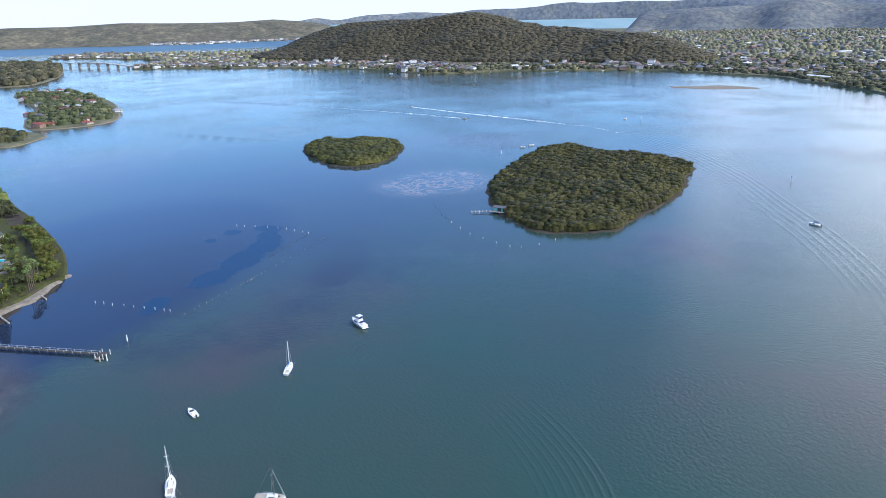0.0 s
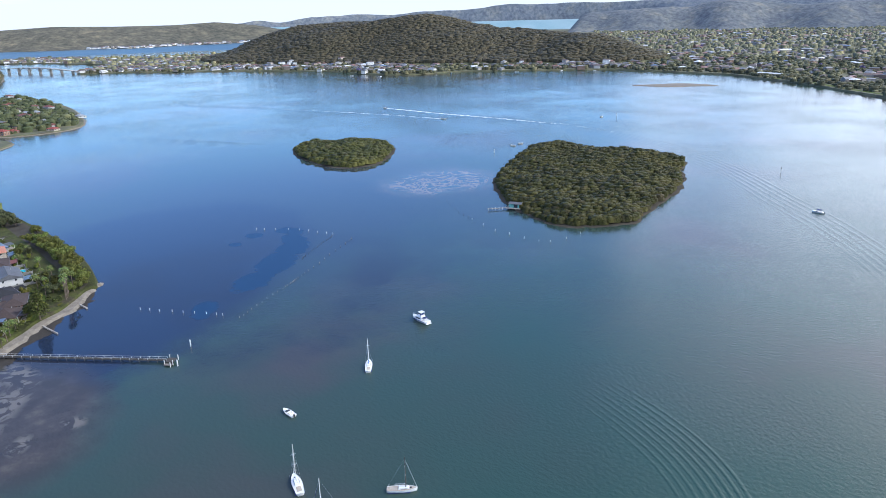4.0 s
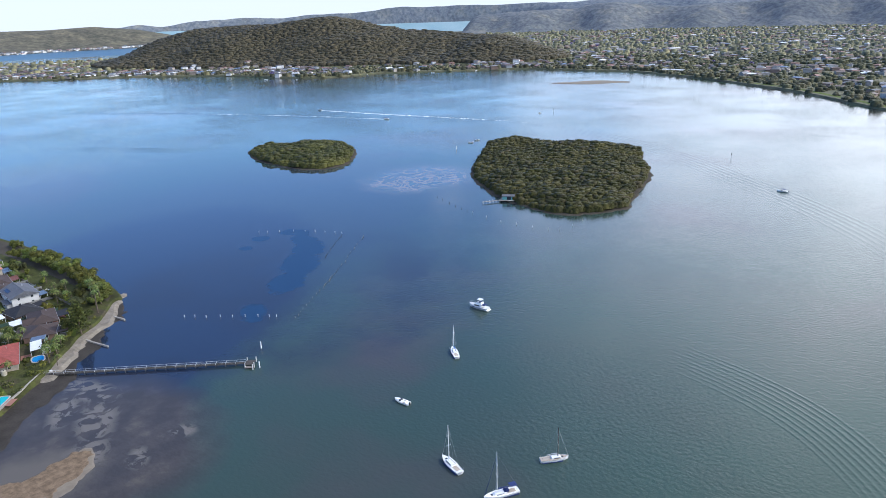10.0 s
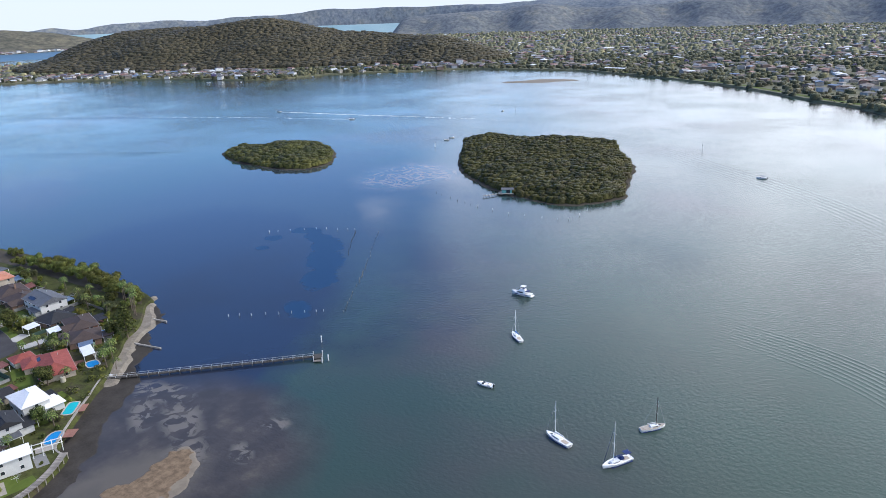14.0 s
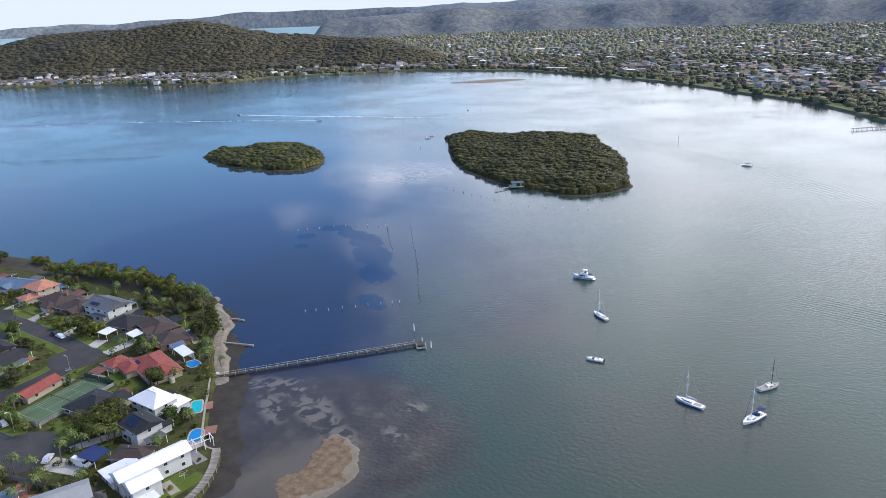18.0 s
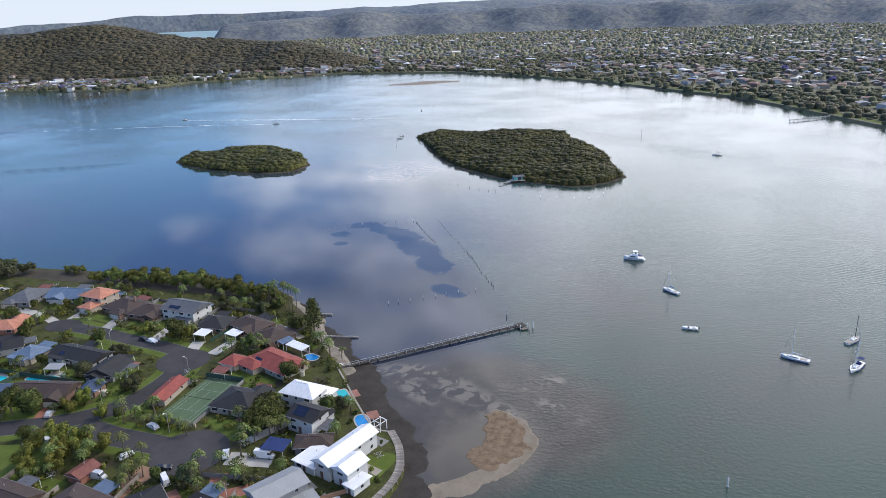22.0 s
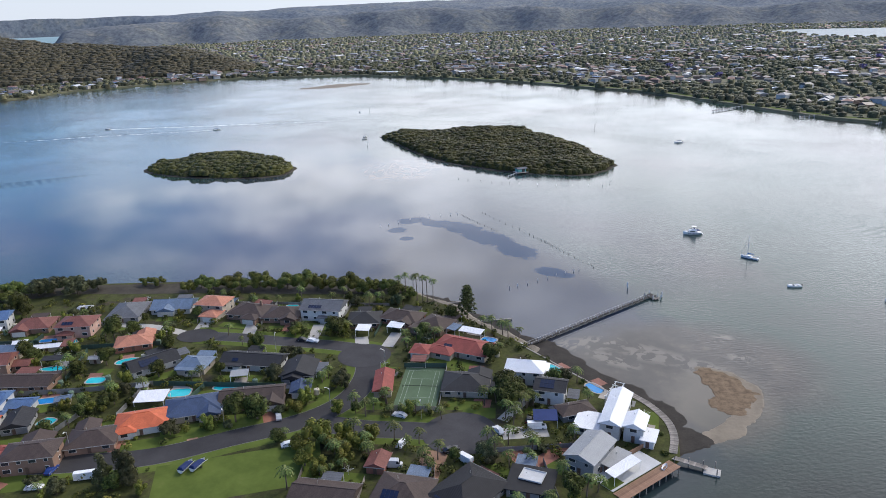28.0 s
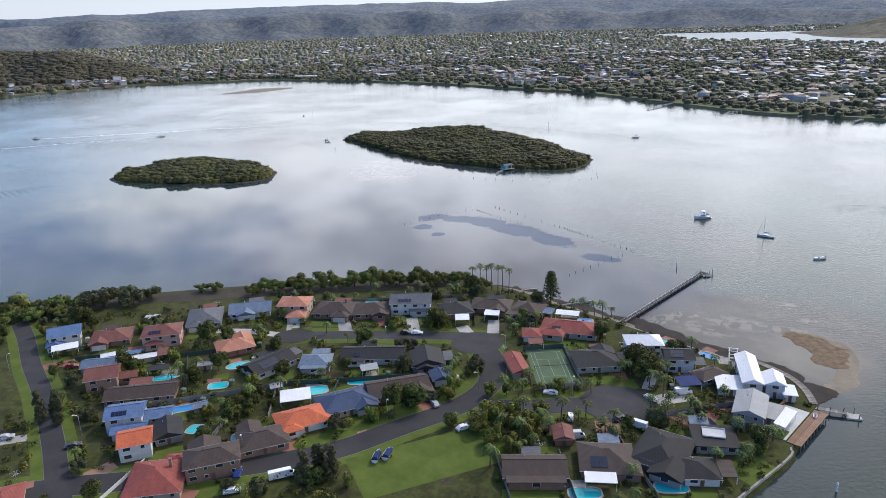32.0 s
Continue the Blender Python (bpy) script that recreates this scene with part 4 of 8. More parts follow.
def palm_template(height, fronds, length, label, lean=0.5):
    ob = thing("palm_tree", label, "palm")
    bend = [(lean * (k / 4) ** 2, 0.15 * k / 4, height * k / 4) for k in range(5)]
    part("trunk", Build().tube([(0, 0, -0.3)] + bend[1:], [0.24, 0.19, 0.16, 0.15, 0.17], 7), BARK, ob)
    cx, cy, cz = bend[-1]
    b = Build()
    for k in range(fronds):
        a = 2 * math.pi * (k + rng.uniform(-0.3, 0.3)) / fronds
        up = rng.uniform(-0.25, 0.95)
        ln = length * rng.uniform(0.8, 1.15)
        mid = []
        for s in range(6):
            t = s / 5
            mid.append(Vector((cx + math.cos(a) * ln * t * (1 - 0.12 * t), cy + math.sin(a) * ln * t * (1 - 0.12 * t), cz + ln * (up * t - (0.55 + 0.35 * up) * t * t * 1.25))))
        side = Vector((-math.sin(a), math.cos(a), 0))
        for s in range(5):
            w0 = 0.42 * math.sin(math.pi * min(0.95, 0.18 + 0.75 * s / 5)) * length / 2.6
            w1 = 0.42 * math.sin(math.pi * min(0.97, 0.18 + 0.75 * (s + 1) / 5)) * length / 2.6
            for sg in (-1, 1):
                drop = Vector((0, 0, -0.32))
                b.add([mid[s], mid[s].lerp(mid[s + 1], 0.62), mid[s].lerp(mid[s + 1], 0.9) + (side * sg + drop) * w1, mid[s].lerp(mid[s + 1], 0.25) + (side * sg + drop) * w0], [(0, 1, 2, 3)])
    part("crown", b, FROND, ob)
    return ob


def pine_template():
    ob = thing("norfolk_pine", "dark tiered pine with level branches", "tree")
    part("trunk", Build().tube([(0, 0, -0.3), (0, 0, 7), (0, 0, 13.5)], [0.35, 0.22, 0.05], 7), BARK, ob)
    lob = []
    for k in range(9):
        r = 3.9 * (1 - k / 11)
        for j in range(6):
            a = j * 1.047 + k * 0.4
            for f in (0.45, 0.9):
                lob.append((math.cos(a) * r * f, math.sin(a) * r * f, 2.6 + k * 1.25 + 0.25 * f, 0.85, 0.5))
    v, q = leaf_clumps(rng, lob, 2600, 0.3)
    part("crown", arrays_mesh("crown", v, q, LEAF), None, ob)
    return ob


OFF = 3000.0
PLANTS = {
    "broad": [tree_template("tree", "broad", 3.4, 1500, LEAF, 0.26, "rounded broadleaf garden tree with dark green crown"),
              tree_template("tree", "broad", 3.0, 1300, LEAF, 0.25, "rounded broadleaf garden tree with dark green crown"),
              tree_template("tree", "broad", 3.8, 1700, LEAF, 0.26, "large green garden tree with an open crown")],
    "bright": [tree_template("tree", "broad", 3.0, 1300, LEAF_BRIGHT, 0.25, "yellow-green garden tree with dense crown"),
               tree_template("tree", "broad", 2.5, 1150, LEAF_BRIGHT, 0.24, "yellow-green garden tree with dense crown")],
    "grey": [tree_template("tree", "broad", 3.2, 1500, LEAF_GREY, 0.25, "grey-green gum tree with a loose open crown"),
             tree_template("tree", "flat", 3.0, 1300, LEAF_GREY, 0.25, "spreading grey-green garden tree")],
    "flat": [tree_template("shore_tree", "flat", 4.8, 2100, LEAF_SHORE, 0.3, "spreading shoreline mangrove tree on bare foreshore"),
             tree_template("shore_tree", "flat", 4.2, 1900, LEAF_SHORE, 0.3, "spreading shoreline mangrove tree on bare foreshore")],
    "tall": [tree_template("casuarina_tree", "tall", 3.4, 1800, LEAF_GREY, 0.28, "tall feathery grey-green casuarina tree"),
             tree_template("casuarina_tree", "tall", 3.0, 1700, LEAF_GREY, 0.27, "tall feathery grey-green casuarina tree")],
    "shrub": [tree_template("shrub", "shrub", 1.4, 300, LEAF, 0.22, "rounded dark green garden shrub", "shrub"),
              tree_template("shrub", "shrub", 1.2, 280, LEAF_BRIGHT, 0.2, "rounded yellow-green garden shrub", "shrub")],
    "palm": [palm_template(6.5, 15, 2.9, "slender palm tree with arching fronds"), palm_template(5.0, 14, 2.7, "slender palm tree with arching fronds", 0.8)],
    "tallpalm": [palm_template(10.5, 15, 2.6, "tall bare-stemmed palm on the foreshore", 0.3)],
    "datepalm": [palm_template(3.4, 26, 3.6, "broad date palm with a full crown", 0.1)],
    "pine": [pine_template()],
}
used = set()


def plant(kind, x, y, s=1.0, z=LAND):
    k = int(rng.integers(len(PLANTS[kind])))
    m = pose(x, y, z, 0, 0, float(rng.uniform(0, 360)))
    first = PLANTS[kind][k]
    if (kind, k) not in used:  # the pattern itself is the first of its kind
        used.add((kind, k))
        first.scale = (s, s, s)
        first.matrix_basis = m @ Matrix.Diagonal((s, s, s, 1))
        return first
    keep = tuple(first.scale)
    first.scale = (s, s, s * float(rng.uniform(0.9, 1.15)))
    ob = copy_thing(first, m)
    first.scale = keep
    return ob


def canopy(r, cards, size, lumps, sides, rings, rise=0.5):
    lobes = lobes_for("dome", r)[:lumps]
    if lumps == 1:
        lobes = [(0, 0, r * 0.8, r * 0.98, r * rise)]
    v1, q1 = dome_crowns(lobes, r, sides, rings)
    v2, q2 = leaf_clumps(rng, lobes, cards, size, 0.15)
    return np.concatenate([v1, v2]), np.concatenate([q1, q2 + len(v1)])


# woods that nobody could count
def wood(name, label, outline_or_xy, spacing, lobes_r, count, leaf, size, base, rise, category="mangroves", form="dome", lumps=0, sides=7, rings=3, dome=0.5, spread=(0.5, 1.15)):
    x, y = outline_or_xy if isinstance(outline_or_xy, tuple) else scatter(rng, outline_or_xy, spacing)
    patterns = [canopy(lobes_r, count, size, lumps, sides, rings, dome) if lumps else leaf_clumps(rng, lobes_for(form, lobes_r), count, size, 0.15) for _ in range(8)]
    n = len(x)
    z = base(x, y) if callable(base) else np.full(n, base)
    zs = z + rng.uniform(-0.5, 0.5, n) * rise
    v, q = many(patterns, np.c_[x, y, zs], rng.uniform(0, 6.28, n), rng.uniform(*spread, n) ** 1.6 * 1.25, rng)
    me = arrays_mesh(name, v, q, leaf)
    if lumps:
        me.shade_smooth()
    return tagged(new(name, me), label, category, kind="stuff")


def canopy_floor(outline):
    """Crowns stand low at the rim of an island and higher inland, in swells."""
    rim = np.array(outline)

    def level(x, y):
        inner = np.array([np.hypot(rim[:, 0] - a, rim[:, 1] - b).min() for a, b in zip(x, y)])
        swell_up = np.array([noise.fractal((a / 30, b / 30, 1.0), 0.8, 2.1, 4) for a, b in zip(x, y)])
        return -1.0 + 2.9 * np.clip(inner / 20, 0, 1) ** 0.7 + 2.0 * swell_up
    return level


for outline, where in ((BIG_ISLE, "island"), (SMALL_ISLE, "islet")):
    wood("mangrove_wood", "dense olive-green mangrove canopy covering the " + where, shrunk(outline, 3.6), 2.4, 2.5, 22, MANGROVE, 0.32, canopy_floor(outline), 0.9, lumps=1, sides=7, rings=2, dome=0.34, spread=(0.8, 1.15))

keep_hill = lambda x, y: (hill_height(x, y) > 7) & ((y - np.interp(x, [p[0] for p in FAR_SHORE[:16]], [p[1] for p in FAR_SHORE[:16]]) > 150) | (x > -960) | (rng.random(np.shape(x)) < 0.15))
hill_box = [(-2300, 900), (-600, 900), (-600, 2000), (-2300, 2000)]
hx, hy = scatter(rng, hill_box, 7.6, keep_hill)
front = hy - hx * 0.3 < 1960 + 0 * hx
hx, hy = hx[front], hy[front]
wood("hill_forest", "dense dull-green eucalypt forest on the hill", (hx, hy), 12, 6.6, 3, BUSH_FAR, 0.9, lambda x, y: hill_height(x, y) - 2.5, 1.6, "forest", lumps=1, sides=7, dome=0.22, spread=(0.85, 1.12))

# trees and roofs over the far plain, thinning with distance
shore_band = [(x - 6, y - 8) for x, y in shore_curve if -600 < x < 520] + [(x + 34, y + 32) for x, y in reversed(shore_curve) if -600 < x < 520]


def far_points(spacing, near, far_off, seed_keep=1.0, grouped=0.0):
    x, y = scatter(rng, plain_outline, spacing)
    d = np.hypot(x + 20, y)
    ok = (hill_height(x, y) < 6) & (d > near) & (d < far_off) & (np.degrees(np.arctan2(-(x - 60), y - 40)) > -46) & (np.degrees(np.arctan2(-(x - 60), y - 40)) < 80)
    bearing = np.degrees(np.arctan2(-(x - 60), y - 40))
    ok &= (bearing < 33) | (d < 3200)
    ok &= ~inside(x, y, inlet) & ~inside(x, y, park)
    if grouped > 0:
        ok &= ~inside(x, y, shore_band)
    if grouped:  # built-up blocks and wooded blocks
        block = np.array([noise.fractal((a / 170, b / 170, 3.0), 1.0, 2.0, 4) for a, b in zip(x, y)])
        ok &= rng.random(len(x)) < seed_keep * np.clip(1 + grouped * block * 2.2, 0.15, 1.7)
    else:
        ok &= rng.random(len(x)) < seed_keep
    return x[ok], y[ok]


tx, ty = far_points(9.2, 0, 1900, 0.62, -1.1)
wood("suburb_trees", "grey-green trees between the far suburb's houses", (tx, ty), 17, 4.6, 8, SUBURB_LEAF, 0.9, 0.5, 3, "trees", lumps=1, sides=6, dome=0.42, spread=(0.34, 1.15))
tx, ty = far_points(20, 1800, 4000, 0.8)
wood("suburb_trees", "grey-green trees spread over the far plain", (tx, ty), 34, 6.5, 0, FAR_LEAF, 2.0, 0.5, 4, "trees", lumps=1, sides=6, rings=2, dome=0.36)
sx, sy = np.array(shore_curve).T
tx, ty = np.repeat(sx, 11) + rng.normal(0, 20, len(sx) * 11) + 20, np.repeat(sy, 11) + rng.normal(0, 18, len(sx) * 11) + 24
ok = inside(tx, ty, plain_outline) & inside(tx - 4, ty - 5, plain_outline)
tx, ty = tx[ok], ty[ok]
wood("shore_trees", "dark trees along the far shoreline", (tx, ty), 10, 4.4, 16, SUBURB_LEAF, 0.9, 0.5, 2, "trees", lumps=1)
jx, jy = far_points(150, 0, 2600, 0.28)
wood("jacaranda_trees", "purple flowering jacaranda trees in the far suburb", (jx, jy), 100, 5.5, 40, JACARANDA, 1.8, 0.5, 2, "trees")


def far_houses(name, label, x, y, z, walls_mat, roof_mat, low=9, high=17):
    wall_v, wall_q, roof_v, roof_q = [], [], [], []
    for k in range(len(x)):
        w, d, h, a = rng.uniform(low, high), rng.uniform(8, 12), rng.choice([3.0, 3.2, 5.6]), rng.uniform(0, 3.14)
        c, s = math.cos(a), math.sin(a)
        turn = lambda px, py, pz: (x[k] + px * c - py * s, y[k] + px * s + py * c, z[k] + pz)
        i, j = len(wall_v), len(roof_v)
        pts = [(-w / 2, -d / 2), (w / 2, -d / 2), (w / 2, d / 2), (-w / 2, d / 2)]
        wall_v += [turn(*p, -1.5) for p in pts] + [turn(*p, h) for p in pts]
        wall_q += [(i + q, i + (q + 1) % 4, i + 4 + (q + 1) % 4, i + 4 + q) for q in range(4)]
        rise = d * rng.uniform(0.12, 0.24)
        pts = [(-w / 2 - 0.6, -d / 2 - 0.6), (w / 2 + 0.6, -d / 2 - 0.6), (w / 2 + 0.6, d / 2 + 0.6), (-w / 2 - 0.6, d / 2 + 0.6)]
        hip = rng.choice([0.0, d / 2])
        roof_v += [turn(*p, h - 0.05) for p in pts] + [turn(-w / 2 + hip, 0, h + rise), turn(w / 2 - hip, 0, h + rise)]
        roof_q += [(j, j + 1, j + 5, j + 4), (j + 2, j + 3, j + 4, j + 5), (j + 1, j + 2, j + 5, j + 5), (j + 3, j, j + 4, j + 4)]
    ob = thing(name, label, "houses", kind="stuff")
    b = Build().add(wall_v, wall_q)
    part("walls", b, walls_mat, ob)
    part("roofs", Build().add(roof_v, [tuple(dict.fromkeys(q)) for q in roof_q]), roof_mat, ob)
    return ob


def mixed(name, stops, rough):
    m, n, l, b = nodes_of(name)
    geo = n.new("ShaderNodeNewGeometry")
    r = n.new("ShaderNodeValToRGB")
    r.color_ramp.interpolation = "CONSTANT"
    e = r.color_ramp.elements
    while len(e) < len(stops):
        e.new(0.5)
    for k, (at, c) in enumerate(stops):
        e[k].position, e[k].color = at, (*c, 1)
    l.new(geo.outputs["Random Per Island"], r.inputs[0])
    spot = ramp_node(n, l, noise_node(n, l, 0.3, 4, 0.6), ((0.3, (0.75, 0.75, 0.75)), (0.7, (1.15, 1.15, 1.15))))
    l.new(mix_node(n, l, 1.0, r.outputs[0], spot, "MULTIPLY"), b.inputs["Base Color"])
    b.inputs["Roughness"].default_value = rough
    return m


FAR_ROOF = mixed("mixed_roofs", ((0.0, (0.1, 0.068, 0.058)), (0.22, (0.07, 0.07, 0.075)), (0.44, (0.2, 0.2, 0.21)), (0.58, (0.2, 0.1, 0.075)), (0.76, (0.15, 0.125, 0.11)), (0.88, (0.6, 0.61, 0.62)), (0.95, (0.1, 0.15, 0.24))), 0.55)
SHORE_WALL = mixed("pale_shore_walls", ((0.0, (0.62, 0.61, 0.58)), (0.3, (0.3, 0.24, 0.2)), (0.5, (0.72, 0.72, 0.71)), (0.8, (0.42, 0.38, 0.33))), 0.8)
FAR_WALL = mixed("mixed_walls", ((0.0, (0.32, 0.3, 0.27)), (0.25, (0.2, 0.14, 0.11)), (0.62, (0.45, 0.45, 0.44)), (0.78, (0.24, 0.21, 0.18))), 0.8)
fx, fy = far_points(20, 0, 2100, 0.34, 1.2)
far_houses("suburb_houses", "houses with mixed roofs across the bay", fx, fy, np.full(len(fx), 2.5), FAR_WALL, FAR_ROOF)
fx, fy = far_points(36, 2000, 3700, 0.4)
far_houses("suburb_houses", "tiny houses spread over the far plain", fx, fy, np.full(len(fx), 3.5), FAR_WALL, FAR_ROOF, 12, 24)
fx, fy = far_points(130, 900, 3000, 0.2)
far_houses("large_halls", "large pale-roofed halls among the far houses", fx, fy, np.full(len(fx), 2.5), FAR_WALL, mixed("pale_hall_roofs", ((0.0, (0.55, 0.56, 0.57)), (0.4, (0.33, 0.34, 0.35)), (0.7, (0.62, 0.61, 0.58))), 0.6), 26, 46)
# houses up the foot of the hill and along its shore
lane = [(x, y) for x, y in shore_curve if -1750 < x < -640]
hx = np.repeat([p[0] for p in lane], 18) + rng.normal(0, 34, len(lane) * 18)
hy = np.repeat([p[1] for p in lane], 18) + np.tile(np.linspace(8, 160, 18), len(lane)) + rng.normal(0, 8, len(lane) * 18)
ok = inside(hx, hy, plain_outline) & (hill_height(hx, hy) < 48) & (rng.random(len(hx)) < np.where(hx < -960, 0.9, 0.15))
hx, hy = hx[ok], hy[ok]
far_houses("hillside_houses", "rows of waterfront houses below the wooded hill", hx, hy, np.maximum(hill_height(hx, hy), 0) + 2.5, SHORE_WALL, FAR_ROOF)


foot_deg = rng.uniform(57, 71, 150)
foot_r = 3640 + 110 * np.sin(foot_deg / 4.0) + 25 * np.sin(foot_deg) + rng.uniform(10, 110, 150)
far_houses("headland_houses", "pale houses along the foot of the headland", MID[0] - foot_r * np.sin(np.radians(foot_deg)), MID[1] + foot_r * np.cos(np.radians(foot_deg)), rng.uniform(1, 8, 150), SHORE_WALL, FAR_ROOF, 12, 22)
spit_x, spit_y = scatter(rng, spit, 24)
far_houses("spit_houses", "pale low houses on the sand spit", spit_x, spit_y, np.full(len(spit_x), 2.6), SHORE_WALL, FAR_ROOF, 10, 18)


# ---- houses ----
def window_mesh(w, h):
    return (Build().box(0, 0, 0, w, 0.1, h).mesh("window", TRIM), Build().box(0, -0.065, 0.07, w - 0.16, 0.05, h - 0.14).mesh("pane", GLASS_DARK))


WIN = {"wide": window_mesh(2.0, 1.2), "small": window_mesh(1.1, 1.1), "glass_door": window_mesh(2.6, 2.1)}
DOOR_MESH = Build().box(0, 0, 0, 0.95, 0.12, 2.1).mesh("door", plain("dark_door", (0.12, 0.07, 0.05), 0.5))
GARAGE_MESH = Build().box(0, 0, 0, 4.8, 0.12, 2.2).mesh("garage_door", plain("garage_door_paint", (0.6, 0.58, 0.54), 0.5))
SOLAR_MESH = Build().box(0, 0, 0, 1.0, 1.6, 0.05).mesh("solar_panel", SOLAR)


def roof_build(w, d, h, kind, over=0.55, pitch=22.0):
    """Roof over a w x d block whose walls end at h: hip, gable along w, or low skillion. Eaves have a fascia's depth."""
    b = Build()
    W, D = w / 2 + over, d / 2 + over
    low = h - 0.05
    if kind == "flat":
        b.box(0, 0, low, 2 * W, 2 * D, 0.22)
        return b, 0.2
    if kind == "hip" and w >= d:
        rise, run = D * math.tan(radians(pitch)), D
        a, c = (-W + run, 0), (W - run, 0)
    elif kind == "hip":
        rise, run = W * math.tan(radians(pitch)), W
        a, c = (0, -D + run), (0, D - run)
    elif kind == "gable_d":
        rise, a, c = W * math.tan(radians(pitch)), (0, -D), (0, D)
    else:
        rise, a, c = D * math.tan(radians(pitch)), (-W, 0), (W, 0)
    t = 0.18
    e = [(-W, -D), (W, -D), (W, D), (-W, D)]
    v = [(x, y, low - t) for x, y in e] + [(x, y, low) for x, y in e] + [(a[0], a[1], low + rise), (c[0], c[1], low + rise)]
    f = [(3, 2, 1, 0)] + [(i, (i + 1) % 4, 4 + (i + 1) % 4, 4 + i) for i in range(4)]
    if abs(a[0]) + abs(c[0]) > 0:  # ridge along x
        f += [(4, 5, 9, 8), (6, 7, 8, 9), (5, 6, 9), (7, 4, 8)]
    else:
        f += [(5, 6, 9, 8), (7, 4, 8, 9), (4, 5, 8), (6, 7, 9)]
    b.add(v, f)
    ridge = Vector((c[0] - a[0], c[1] - a[1], 0))
    if ridge.length > 0.6:
        b.tube([(a[0], a[1], low + rise + 0.02), (c[0], c[1], low + rise + 0.02)], 0.11, 6)
    return b, rise


def openings(ob, w, d, h, z, dx=0.0, dy=0.0, front=True, door=False):
    """Windows round one storey of a block."""
    def put(kind, x, y, zz, rot):
        m_out, m_in = WIN[kind]
        o = part("window", m_out, None, ob, m=pose(x + dx, y + dy, zz, 0, 0, rot))
        part("pane", m_in, None, o)
    n = max(1, int(w // 3.4))
    for k in range(n):
        x = (k + 0.5) / n * w - w / 2
        if front and not (door and k == n // 2):
            put("wide" if k % 2 == 0 else "small", x, -d / 2 - 0.02, z + 0.95, 0)
        put("glass_door" if k == 0 and z < 1 else "wide", x, d / 2 + 0.02, z + (0.12 if k == 0 and z < 1 else 0.95), 180)
    n = max(1, int(d // 4.5))
    for k in range(n):
        y = (k + 0.5) / n * d - d / 2
        put("small", w / 2 + 0.02, y, z + 1.0, 90)
        put("wide", -w / 2 - 0.02, y, z + 0.95, -90)


HOUSES = []


